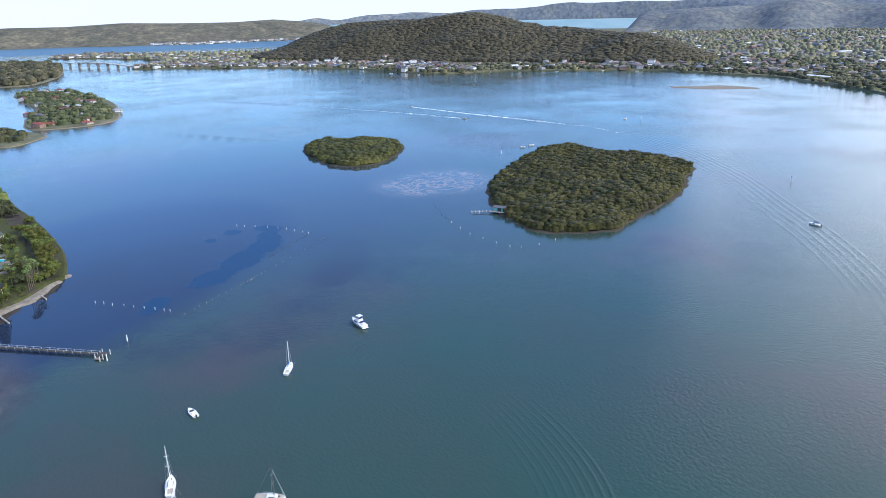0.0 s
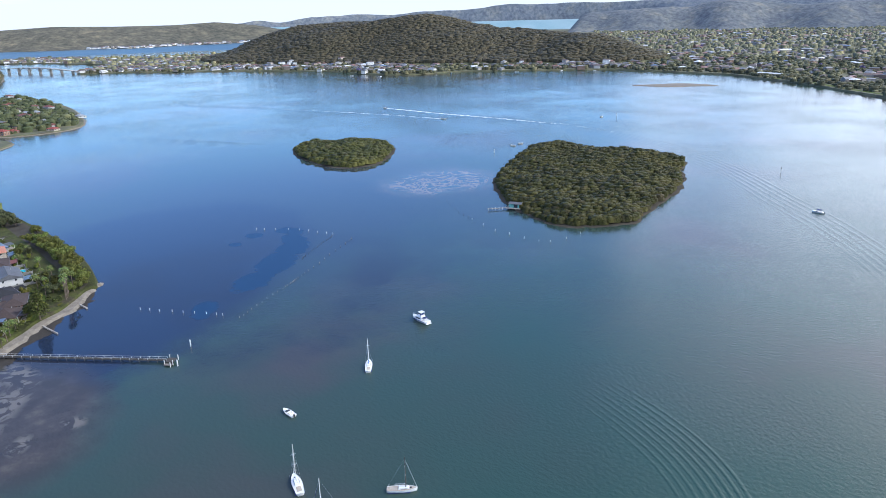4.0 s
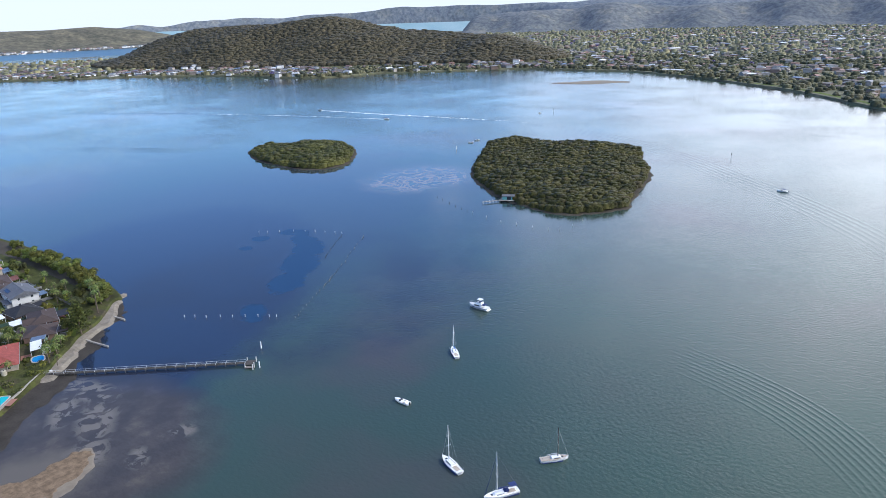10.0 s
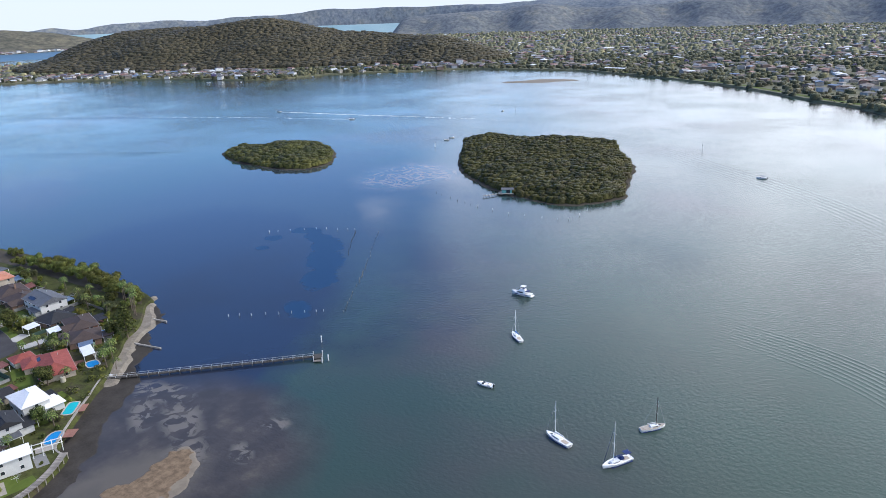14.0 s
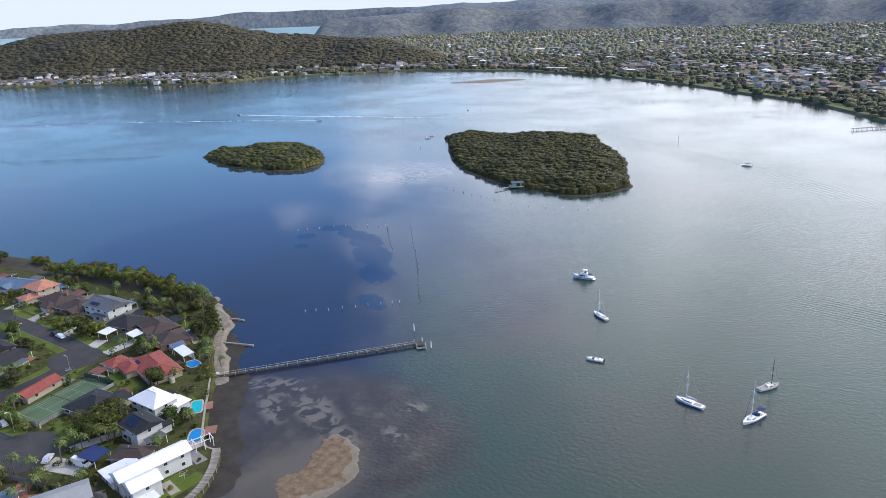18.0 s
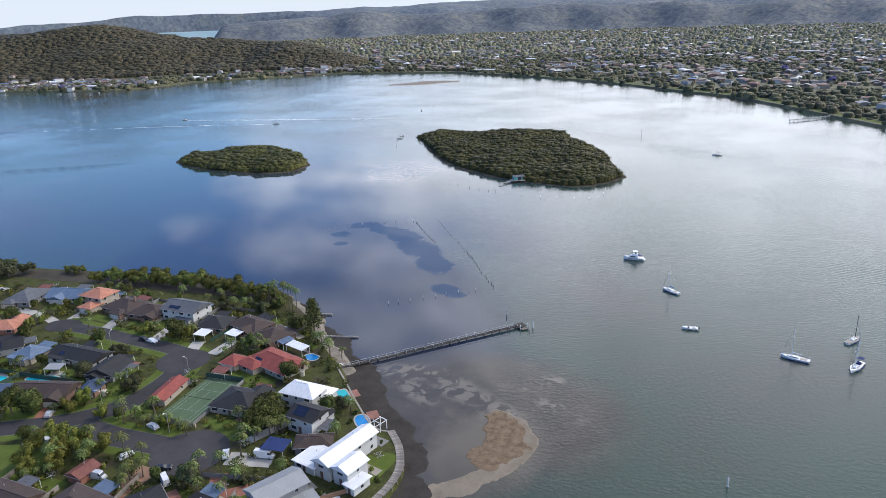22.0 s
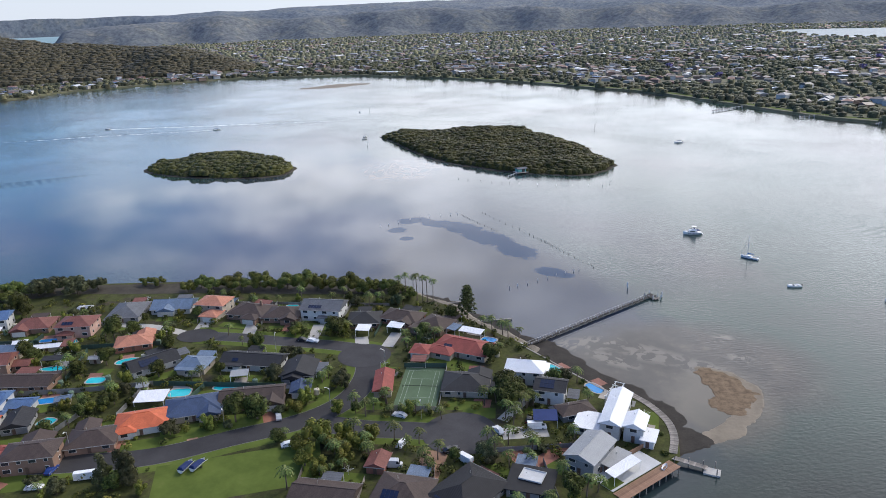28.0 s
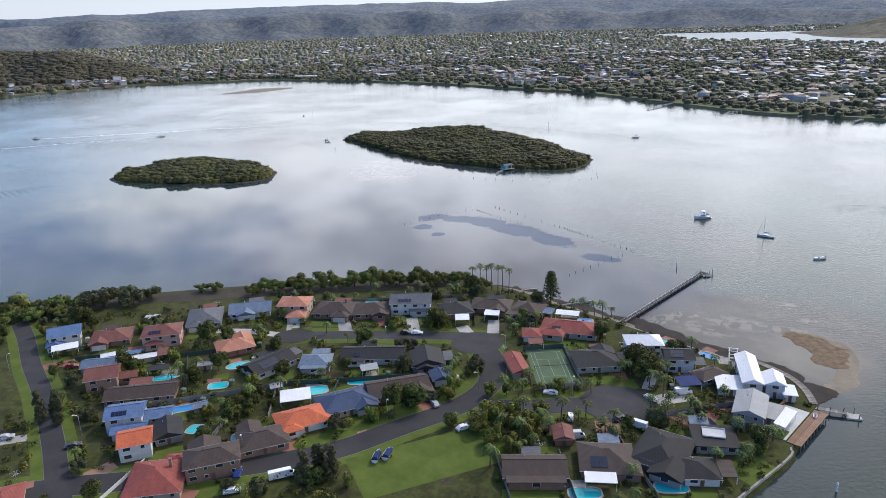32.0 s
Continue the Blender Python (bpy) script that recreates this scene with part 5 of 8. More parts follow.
def house(x, y, w, d, rot, storeys, kind, roof, wall, label, wing=None, garage=False, solar=0, pitch=21.0, chimney=False, z=LAND, name="house"):
    if name == "house" and z == LAND and x < -66:  # deep suburban plans
        y, w, d = y + 1.3, w * 1.06, d * 1.2
    ob = thing(name, label, "house", pose(x, y, z, 0, 0, rot))
    HOUSES.append((x, y, w + 2, d + 2, rot))
    w, d = w - 1.1, d - 1.1
    h = 2.45 * storeys
    wb = Build().box(0, 0, -0.4, w, d, h + 0.4)
    rb, rise = roof_build(w, d, h, kind, pitch=pitch)
    if kind in ("gable", "gable_d"):
        t = rise * (d / (d + 1.1) if kind == "gable" else w / (w + 1.1)) - 0.12
        for s in (-1, 1):
            if kind == "gable":
                wb.add([(s * (w / 2 - 0.01), -d / 2, h), (s * (w / 2 - 0.01), d / 2, h), (s * (w / 2 - 0.01), 0, h + t)], [(0, 1, 2)])
            else:
                wb.add([(-w / 2, s * (d / 2 - 0.01), h), (w / 2, s * (d / 2 - 0.01), h), (0, s * (d / 2 - 0.01), h + t)], [(0, 1, 2)])
    part("wall", wb, WALLS[wall], ob)
    part("roof", rb, ROOFS[roof], ob)
    W, D = w / 2 + 0.6, d / 2 + 0.6
    if kind != "flat":
        for s in (-1, 1):
            part("gutter", Build().box(0, s * D, h - 0.2, 2 * W, 0.12, 0.14), GUTTER, ob)
    for s in range(storeys):
        openings(ob, w, d, h, 2.45 * s, door=s == 0)
    part("door", DOOR_MESH, None, ob, m=pose(0, -d / 2 - 0.03, 0.1))
    if wing:
        wx, wy, ww, wd, wk = wing
        b = Build().box(wx, wy, -0.4, ww, wd, 2.5 + 0.4)
        r2, rise2 = roof_build(ww, wd, 2.48, wk, pitch=pitch - 1)
        if wk == "gable_d":
            t = rise2 * ww / (ww + 1.1) - 0.12
            b.add([(wx - ww / 2, wy - wd / 2 + 0.01, 2.48), (wx + ww / 2, wy - wd / 2 + 0.01, 2.48), (wx, wy - wd / 2 + 0.01, 2.48 + t)], [(0, 1, 2)])
        r2.v = [(a + wx, c + wy, e) for a, c, e in r2.v]
        part("wing_wall", b, WALLS[wall], ob)
        part("wing_roof", r2, ROOFS[roof], ob)
        if garage:
            part("garage_door", GARAGE_MESH, None, ob, m=pose(wx, wy - wd / 2 - 0.03, 0.05))
        else:
            o = part("window", WIN["wide"][0], None, ob, m=pose(wx, wy - wd / 2 - 0.02, 0.95))
            part("pane", WIN["wide"][1], None, o)
    elif garage:
        part("garage_door", GARAGE_MESH, None, ob, m=pose(-w / 2 + 2.7, -d / 2 - 0.04, 0.05))
    if solar and kind != "flat":
        slope = math.atan(rise / (d / 2 + 0.55)) if kind != "gable_d" else 0
        rows = 2 if solar > 5 else 1
        for k in range(solar):
            r, c = k % rows, k // rows
            yy = -d / 2 + 1.1 + r * 1.55
            zz = h - 0.05 + (yy + d / 2 + 0.55) * math.tan(slope) + 0.1
            part("solar_panel", SOLAR_MESH, None, ob, "dark solar panel", pose(-w * 0.28 + c * 1.08, yy + 0.3, zz + 0.3 * math.tan(slope), math.degrees(slope)))
    if chimney:
        part("chimney", Build().box(w * 0.25, d * 0.12, h, 0.7, 0.7, rise + 0.9).box(w * 0.25, d * 0.12, h + rise + 0.9, 0.85, 0.85, 0.15), WALLS["brick"], ob)
    part("vent", Build().tube([(-w * 0.15, d * 0.2, h + 0.2), (-w * 0.15, d * 0.2, h + rise * 0.75 + 0.5)], 0.09, 6), METAL, ob)
    return ob


def awning(x, y, w, d, rot, material, label, h=2.6, name="carport", z=LAND):
    """Open roof on posts."""
    ob = thing(name, label, "carport", pose(x, y, z, 0, 0, rot))
    HOUSES.append((x, y, w + 0.5, d + 0.5, rot))
    part("roof", Build().add([(-w / 2, -d / 2, h), (w / 2, -d / 2, h), (w / 2, d / 2, h + 0.35), (-w / 2, d / 2, h + 0.35), (-w / 2, -d / 2, h + 0.12), (w / 2, -d / 2, h + 0.12), (w / 2, d / 2, h + 0.47), (-w / 2, d / 2, h + 0.47)],
                             [(3, 2, 1, 0), (4, 5, 6, 7), (0, 1, 5, 4), (1, 2, 6, 5), (2, 3, 7, 6), (3, 0, 4, 7)]), material, ob)
    post = Build().box(0, 0, 0, 0.12, 0.12, h + 0.02).mesh("post", TRIM)
    for sx in (-1, 1):
        for sy in (-1, 1):
            part("post", post, None, ob, m=pose(sx * (w / 2 - 0.2), sy * (d / 2 - 0.2), 0))
    return ob


DK, BR = "dark charcoal-tiled suburban house", "brown-tiled brick suburban house"
house(-271.7, 165.8, 11, 9, 20, 2, "gable", "blue", "white", "two-storey house with a blue metal roof beside the street", (-3, -5, 6, 4, "gable_d"))
awning(-268, 157.5, 9, 5, 20, WHITE_ROOF, "white flat carport roof beside a blue-roofed house")
house(-254.3, 165.0, 14, 10, 10, 1, "hip", "redbrown", "brick", "dark red-brown hip-roofed brick house", (-3.5, -5, 6, 5, "gable_d"), True)
house(-234.2, 161.5, 13.5, 9.5, 8, 2, "hip", "redbrown", "pink", "two-storey pink house with a red tiled roof", (-2.5, -5.5, 5.5, 3.5, "hip"), solar=4)
house(-222.5, 178.5, 13, 14, 8, 1, "hip", "grey", "grey", "grey hip-roofed house near the foreshore", (-3, -7.5, 6, 5, "hip"), True)
house(-205.6, 184.7, 16, 10, 6, 1, "gable", "slate", "white", "house with a blue-grey metal gable roof", (-1.5, -5.5, 6.5, 4, "gable_d"), True)
house(-187.1, 182.5, 12.5, 9, -7, 2, "hip", "terracotta", "cream", "two-storey cream house with a pale terracotta roof", (2.5, -7, 7, 7, "hip"), True)
house(-205.4, 150.2, 13, 9, 20, 1, "hip", "terracotta", "red", "orange-tiled house on a corner lot", (3.5, 4, 6, 7, "gable_d"))
house(-190.5, 134.0, 16, 9, 42, 1, "gable", "dark", "white", "dark-roofed house covered with solar panels", None, False, 12)
house(-244.4, 129.2, 10, 9, 12, 2, "gable", "redbrown", "brick", "two-storey brick house with a red-brown roof", (7, 1, 6, 5, "gable"))
house(-249.7, 141.8, 12, 6.5, 3, 1, "gable", "slate", "cream", "house with a weathered blue-grey roof")
house(-228.8, 119.1, 21, 8, 4, 1, "gable", "brown", "brick", "long low brown-roofed brick house", (7.5, 1, 6, 8, "flat"))
house(-228.2, 103.0, 10.5, 8, 8, 2, "gable", "blue", "white", "two-storey white house with a bright blue roof", (8.5, 0.5, 8, 6, "gable"), solar=4)
house(-225.6, 97.2, 9.5, 5, 8, 1, "gable", "blue", "white", "low blue-roofed garage block")
house(-220.6, 88.0, 8.8, 8, 15, 2, "gable", "orange", "white", "white-walled house with an orange-red gable roof", None, True)
house(-214.0, 95.4, 8, 9, 18, 1, "gable_d", "dark", "grey", DK + " behind a lawn")
house(-210.2, 72.0, 14, 13, 4, 1, "hip", "red", "cream", "house with a broad terracotta-red hip roof", (4, 7, 6, 5, "hip"), chimney=True)
house(-196.9, 76.5, 14, 8, 14, 2, "hip", "brown", "brick", "two-storey brown-tiled house with a balcony", (-2, 7.5, 8, 9, "gable_d"))
house(-185.4, 87.0, 13.5, 9, 16, 1, "hip", "brown", "brick", BR + " with a pool behind", (-3, 6, 6, 6, "gable_d"))
house(-246.6, 67.0, 9, 10, 20, 1, "hip", "red", "cream", "red-tiled house beside the side street")
house(-175.3, 96.7, 15, 9.5, 20, 1, "hip", "orange", "white", "white house with a bright orange tiled roof", (-4.5, -4.5, 6, 4, "hip"), False)
awning(-178.7, 110.7, 9.5, 7, 8, WHITE_ROOF, "square white metal patio roof")
house(-174.4, 133.0, 10.5, 8, -4, 1, "hip", "slate", "cream", "pale house with a blue-grey roof and white verandah", (0, -4.5, 8, 3, "flat"))
house(-154.6, 136.1, 21, 8.5, -6, 1, "gable", "dark", "white", "long dark-roofed house with white sunroom windows", (-6, -4.8, 7, 2.5, "flat"), solar=2)
house(-136.3, 129.6, 11, 10, 3, 1, "gable_d", "dark", "grey", "dark-roofed house with blue-trimmed gables", (-1, -5.5, 5.5, 4, "gable_d"))
house(-132.5, 116.8, 6.5, 6, 10, 1, "gable_d", "navy", "brick", "blue-gabled brick garage by the street", None, True)
house(-162.8, 105.0, 17, 10.5, 20, 1, "hip", "navy", "cream", "navy-roofed house with a lawn in front", (4.5, -5, 6, 5, "gable_d"))
house(-146.6, 111.5, 19, 9.5, 11, 1, "gable", "brown", "brick", BR + " with a skylight strip", (6.5, -4.5, 7, 5, "gable_d"), True)
house(-170.3, 179.0, 16, 11, -12, 1, "hip", "brown", "brick", BR + " at the end of the street", (3.5, -6.5, 6.5, 5, "hip"), True, chimney=True)
house(-156.0, 176.5, 14.5, 10, 0, 1, "hip", "brown", "brick", BR + " with arched porch gable", (3.5, -5.5, 6, 4, "gable_d"))
house(-139.7, 178.2, 16, 10, -6, 2, "gable", "grey", "white", "modern white house with grey skillion roofs", (3.5, -5, 7, 5, "flat"), solar=5)
house(-122.0, 171.5, 12.5, 10, 4, 1, "hip", "dark", "brick", DK + " behind palms")
awning(-120.5, 162.5, 5.5, 5, -5, WHITE_ROOF, "white carport beside a dark-roofed house")
house(-107.2, 173.5, 15.5, 9, -18, 1, "hip", "brown", "red", BR + " near the beach", (3, -5, 6, 4, "gable_d"))
awning(-108.5, 165.0, 6, 4.5, -15, WHITE_ROOF, "pale blue-white carport roof")
house(-93.5, 167.0, 12, 10, -30, 1, "hip", "brown", "brick", BR + " with a flat-roofed extension", (-3, -6, 6, 5, "flat"))
house(-81.5, 147.5, 20, 10, -22, 1, "hip", "red", "cream", "sprawling house with dark red tiled roofs", (-6, -6, 9, 6, "hip"), solar=3)
house(-96.5, 144.5, 7, 6.5, -10, 1, "hip", "red", "cream", "small red-tiled cream garage", None, True)
awning(-79.5, 160.5, 9, 4, -22, WHITE_ROOF, "white verandah roof beside the pool")
house(-106.3, 121.5, 6.2, 12, 5, 1, "gable_d", "red", "cream", "narrow red-roofed garage beside the tennis court")
house(-79.5, 121.5, 14.5, 11, -2, 1, "hip", "dark", "cream", "dark hip-roofed house beside the tennis court", (4, 5, 7, 5, "gable_d"))
house(-112.0, 64.5, 16, 8.5, -7, 1, "gable", "brown", "brick", "brown-roofed brick house with a cream verandah", (0, -5.5, 14, 2.4, "flat"))
house(-100.9, 78.8, 5.6, 6, -7, 1, "gable_d", "redbrown", "red", "small maroon-roofed brick shed")
house(-92.4, 66.0, 14, 11, -11, 1, "hip", "brown", "brick", BR + " with solar panels", (5, -4, 6, 6, "hip"), solar=8)
awning(-96.5, 58.5, 8, 4, -11, WHITE_ROOF, "white patio roof beside a pool")
house(-60.6, 129.0, 13, 9, -8, 2, "hip", "white", "white", "two-storey white house with white pyramid roofs", (3.5, 4.5, 7, 6, "hip"), pitch=26)
house(-53.0, 117.0, 10, 9, -12, 2, "gable", "dark", "white", "white two-storey house with dark tiles and solar panels", (1, 5, 6, 4, "flat"), solar=8)
house(-46.5, 107.5, 11, 7, 20, 1, "hip", "brown", "grey", "low dark-roofed house behind the white house")
awning(-55.5, 102.5, 7, 5.5, 0, NAVY, "navy shade canopy over parked vehicles", 2.8)
house(-35.1, 104.2, 6.6, 20, -19, 2, "gable_d", "white", "white", "tall white waterfront house with white metal roof", None, solar=0, pitch=25)
house(-42.8, 100.8, 8.4, 9.6, -18, 1, "flat", "white", "white", "low white flat-roofed annexe block")
house(-30.7, 97.0, 6.4, 8.4, -20, 2, "gable_d", "white", "white", "white gabled pavilion of the waterfront house", None, pitch=25)
house(-27.5, 93.8, 4.4, 7.0, -20, 1, "flat", "white", "white", "low white lean-to beside the waterfront pavilion")
house(-44.7, 84.0, 9.0, 14, -32, 2, "gable_d", "lightgrey", "grey", "grey metal-roofed waterfront house", None, pitch=19)
house(-38.4, 83.0, 4.6, 9.5, -40, 1, "flat", "lightgrey", "grey", "low grey-roofed terrace wing over the pool")
awning(-36.9, 78.8, 11, 3.2, 44, WHITE_ROOF, "long white patio roof beside the pool deck", 2.7)
house(-76.5, 67.5, 13, 15, -38, 1, "hip", "black", "grey", "large black-tiled house with many roof planes", (4, -8, 8, 7, "gable_d"), solar=4)
house(-70.5, 58.5, 9, 8, -10, 1, "hip", "black", "white", DK + " by the pool")
house(-60.5, 73.0, 12, 11, -12, 1, "flat", "black", "grey", "dark flat-roofed house with a white roof deck")
tagged(part("roof_deck", Build().box(0, 0, 0, 6, 4.6, 0.1).box(0, 2.25, 0.1, 6, 0.12, 0.3).box(0, -2.25, 0.1, 6, 0.12, 0.3).box(2.94, 0, 0.1, 0.12, 4.4, 0.3).box(-2.94, 0, 0.1, 0.12, 4.4, 0.3), WALLS["white"], m=pose(-60.2, 74, LAND + 2.74, 0, 0, -20)), "pale roof deck with a white rim on a dark roof", "roof deck")
for x, y, w, d, rot, roof in ((-208, 110, 5, 4, 20, "slate"), (-186, 119, 4, 3.2, 15, "lightgrey"), (-213, 138, 5, 3, 5, "lightgrey"), (-250, 150, 5, 3.5, 20, "white"), (-237, 147, 10, 4, 14, "white")):
    house(x, y, w, d, rot, 1, "gable", roof, "cream", "small garden shed with a metal roof", z=LAND - 0.4, name="garden_shed")


# ---- gardens: pools, court, fences, drives ----
def pool(x, y, w, d, rot, label, material=POOL, square=0.5):
    """A pool with a stone coping; square near 0 gives a box, near 1 an oval."""
    ob = thing("swimming_pool", label, "pool", pose(x, y, LAND, 0, 0, rot))
    HOUSES.append((x, y, w + 2, d + 2, rot))
    e = 2 / (1 + (1 - square) * 5)

    def ring(k):
        return [((w / 2 + k) * math.copysign(abs(math.cos(t)) ** e, math.cos(t)), (d / 2 + k) * math.copysign(abs(math.sin(t)) ** e, math.sin(t))) for t in (2 * math.pi * i / 28 for i in range(28))]
    outer, inner = ring(0.45), ring(0.0)
    n = 28
    v = [(*p, -0.2) for p in outer] + [(*p, 0.14) for p in outer] + [(*p, 0.14) for p in inner] + [(*p, -0.2) for p in inner]
    part("coping", Build().add(v, [(r * n + i, r * n + (i + 1) % n, (r + 1) * n + (i + 1) % n, (r + 1) * n + i) for r in range(3) for i in range(n)]), CONCRETE, ob)
    part("pool_water", Build().add([(*p, 0.06) for p in inner], [tuple(range(n))]), material, ob, "clear turquoise pool water")
    return ob


for x, y, w, d, rot, mat, sq, words in (
        (-202, 139, 8, 4.5, 25, POOL, 0.8, "kidney"), (-242, 155.5, 7.5, 2.6, 14, POOL_BLUE, 0.1, "lap"), (-226, 133, 10, 3.6, 8, POOL, 0.9, "winding"), (-206, 125, 6, 4, 5, POOL, 0.4, "garden"),
        (-214, 111.5, 9.5, 3.6, 15, POOL_BLUE, 0.2, "lap"), (-207, 99, 5.5, 5, 30, POOL, 0.9, "rounded"), (-192.5, 92, 4.5, 7, 20, POOL, 0.7, "kidney"), (-173, 117.5, 7, 5, 10, POOL, 0.4, "garden"),
        (-157, 122, 12, 4.5, 12, POOL, 0.8, "long"), (-232, 154.5, 4, 4, 0, POOL, 1.0, "round"), (-31.2, 83.6, 4.0, 2.2, 47, POOL_BLUE, 0.1, "deck"), (-79, 56, 8, 4, -8, POOL, 0.4, "garden"),
        (-38.8, 123.5, 7, 4, -55, POOL_BLUE, 0.7, "waterfront"), (-50.5, 136, 7.5, 3.2, -50, POOL, 0.2, "waterfront"), (-101, 56.5, 8, 4, -6, POOL, 0.5, "garden"), (-73, 158, 5.5, 4, -20, POOL_BLUE, 0.6, "tiled"), (-94, 177, 5, 3.2, -30, POOL_BLUE, 0.4, "garden"), (-156, 189, 5, 3, 0, POOL, 0.5, "small")):
    pool(x, y, w, d, rot, words + " swimming pool with turquoise water and pale coping", mat, sq)

court = thing("tennis_court", "fenced green backyard tennis court with pale lines", "tennis court", pose(-94.6, 122.5, LAND, 0, 0, -2))
HOUSES.append((-94.6, 122.5, 15, 29, -2))
part("surface", Build().box(0, 0, 0, 13.4, 27, 0.05), COURT_GREEN, court)
for lx, ly, lw, ld in ((0, 11.4, 10.5, 0.1), (0, -11.4, 10.5, 0.1), (-5.2, 0, 0.1, 22.8), (5.2, 0, 0.1, 22.8), (-3.9, 0, 0.1, 22.8), (3.9, 0, 0.1, 22.8), (0, 6, 7.8, 0.1), (0, -6, 7.8, 0.1), (0, 0, 0.1, 12)):
    part("line", Build().box(lx, ly, 0.05, lw, ld, 0.006), COURT_LINE, court)
part("net", Build().box(0, 0, 0.75, 11.2, 0.05, 0.12).tube([(-5.7, 0, 0), (-5.7, 0, 1.1)], 0.06, 6).tube([(5.7, 0, 0), (5.7, 0, 1.1)], 0.06, 6), BLACK, court)


def fence(ax, ay, bx, by, h, material, label):
    """Panels between posts."""
    a, b = Vector((ax, ay)), Vector((bx, by))
    ln = (b - a).length
    n = max(1, round(ln / 2.4))
    ob = thing("fence", label, "fence", pose(ax, ay, LAND, 0, 0, math.degrees(math.atan2(by - ay, bx - ax))), "garden fences")
    panel = Build().box(0, 0, 0.05, ln / n - 0.1, 0.05, h - 0.05).mesh("panel", material)
    post = Build().box(0, 0, -0.2, 0.1, 0.1, h + 0.3).mesh("post", material)
    for k in range(n + 1):
        part("post", post, None, ob, m=pose(k * ln / n, 0, 0))
        if k < n:
            part("panel", panel, None, ob, m=pose((k + 0.5) * ln / n, 0, 0))
    return ob


GREEN_SHEET = plain("green_steel_sheet", (0.04, 0.075, 0.06), 0.5)
GREY_SHEET = plain("grey_steel_sheet", (0.2, 0.2, 0.195), 0.5)
for ax, ay, bx, by, h, mat, words in (
        (-102, 108.6, -87.5, 108.2, 1.9, WALLS["cream"], "cream rendered garden wall with palms behind"), (-87.4, 109, -86.9, 136, 1.2, WALLS["grey"], "low grey wall along the tennis court"),
        (-101.5, 136.3, -87, 136.3, 1.8, GREEN_SHEET, "dark green steel sheet garden fence"), (-230, 147.5, -196, 152, 1.8, GREEN_SHEET, "dark green steel sheet garden fence"), (-246, 146, -246, 158, 1.8, GREEN_SHEET, "dark green steel sheet garden fence"),
        (-262, 150.5, -244, 152, 1.8, GREEN_SHEET, "dark green steel sheet garden fence"), (-236, 112.5, -206, 117, 1.8, GREY_SHEET, "plain grey steel sheet garden fence"), (-206, 117, -184, 122, 1.8, GREY_SHEET, "plain grey steel sheet garden fence"),
        (-184, 122, -142, 121.5, 1.8, GREEN_SHEET, "dark green steel sheet garden fence"), (-217, 84, -226, 60, 1.2, TRIM, "white paling fence along a drive"), (-203, 84, -198, 104, 1.8, GREY_SHEET, "plain grey steel sheet garden fence"),
        (-186, 122, -186, 102, 1.8, GREY_SHEET, "plain grey steel sheet garden fence"), (-166, 121, -170, 100, 1.8, GREEN_SHEET, "dark green steel sheet garden fence"), (-221, 146, -216, 124, 1.8, GREEN_SHEET, "dark green steel sheet garden fence"),
        (-86, 108, -86, 96 + 12.5, 1.5, WALLS["cream"], "low cream rendered garden wall"), (-120, 56, -121, 78, 1.6, TIMBER, "weathered brown timber paling fence"), (-104, 52, -103.5, 74, 1.6, TIMBER, "weathered brown timber paling fence"), (-84, 52, -86, 84, 1.6, TIMBER, "weathered brown timber paling fence"),
        (-70, 88, -40, 92, 1.5, WALLS["grey"], "grey rendered boundary wall"), (-57, 84, -54, 68, 1.5, WALLS["grey"], "grey rendered boundary wall"), (-190, 172, -193, 190, 1.5, GREY_SHEET, "plain grey steel sheet garden fence"), (-163, 170, -163, 192, 1.5, GREY_SHEET, "plain grey steel sheet garden fence"),
        (-148, 170, -148, 192, 1.5, GREY_SHEET, "plain grey steel sheet garden fence"), (-132, 165, -131, 190, 1.5, GREY_SHEET, "plain grey steel sheet garden fence"), (-116, 160, -114, 184, 1.5, GREEN_SHEET, "dark green steel sheet garden fence"), (-190, 192, -115, 190, 1.2, TIMBER, "low timber fence behind the foreshore")):
    fence(ax, ay, bx, by, h, mat, words)


def drive(points, width, material, label):
    tagged(part("driveway", ribbon(points, width, LAND + 0.012 + 0.003 * (len(bpy.data.objects) % 5), 4), material), label, "driveway", kind="structure")


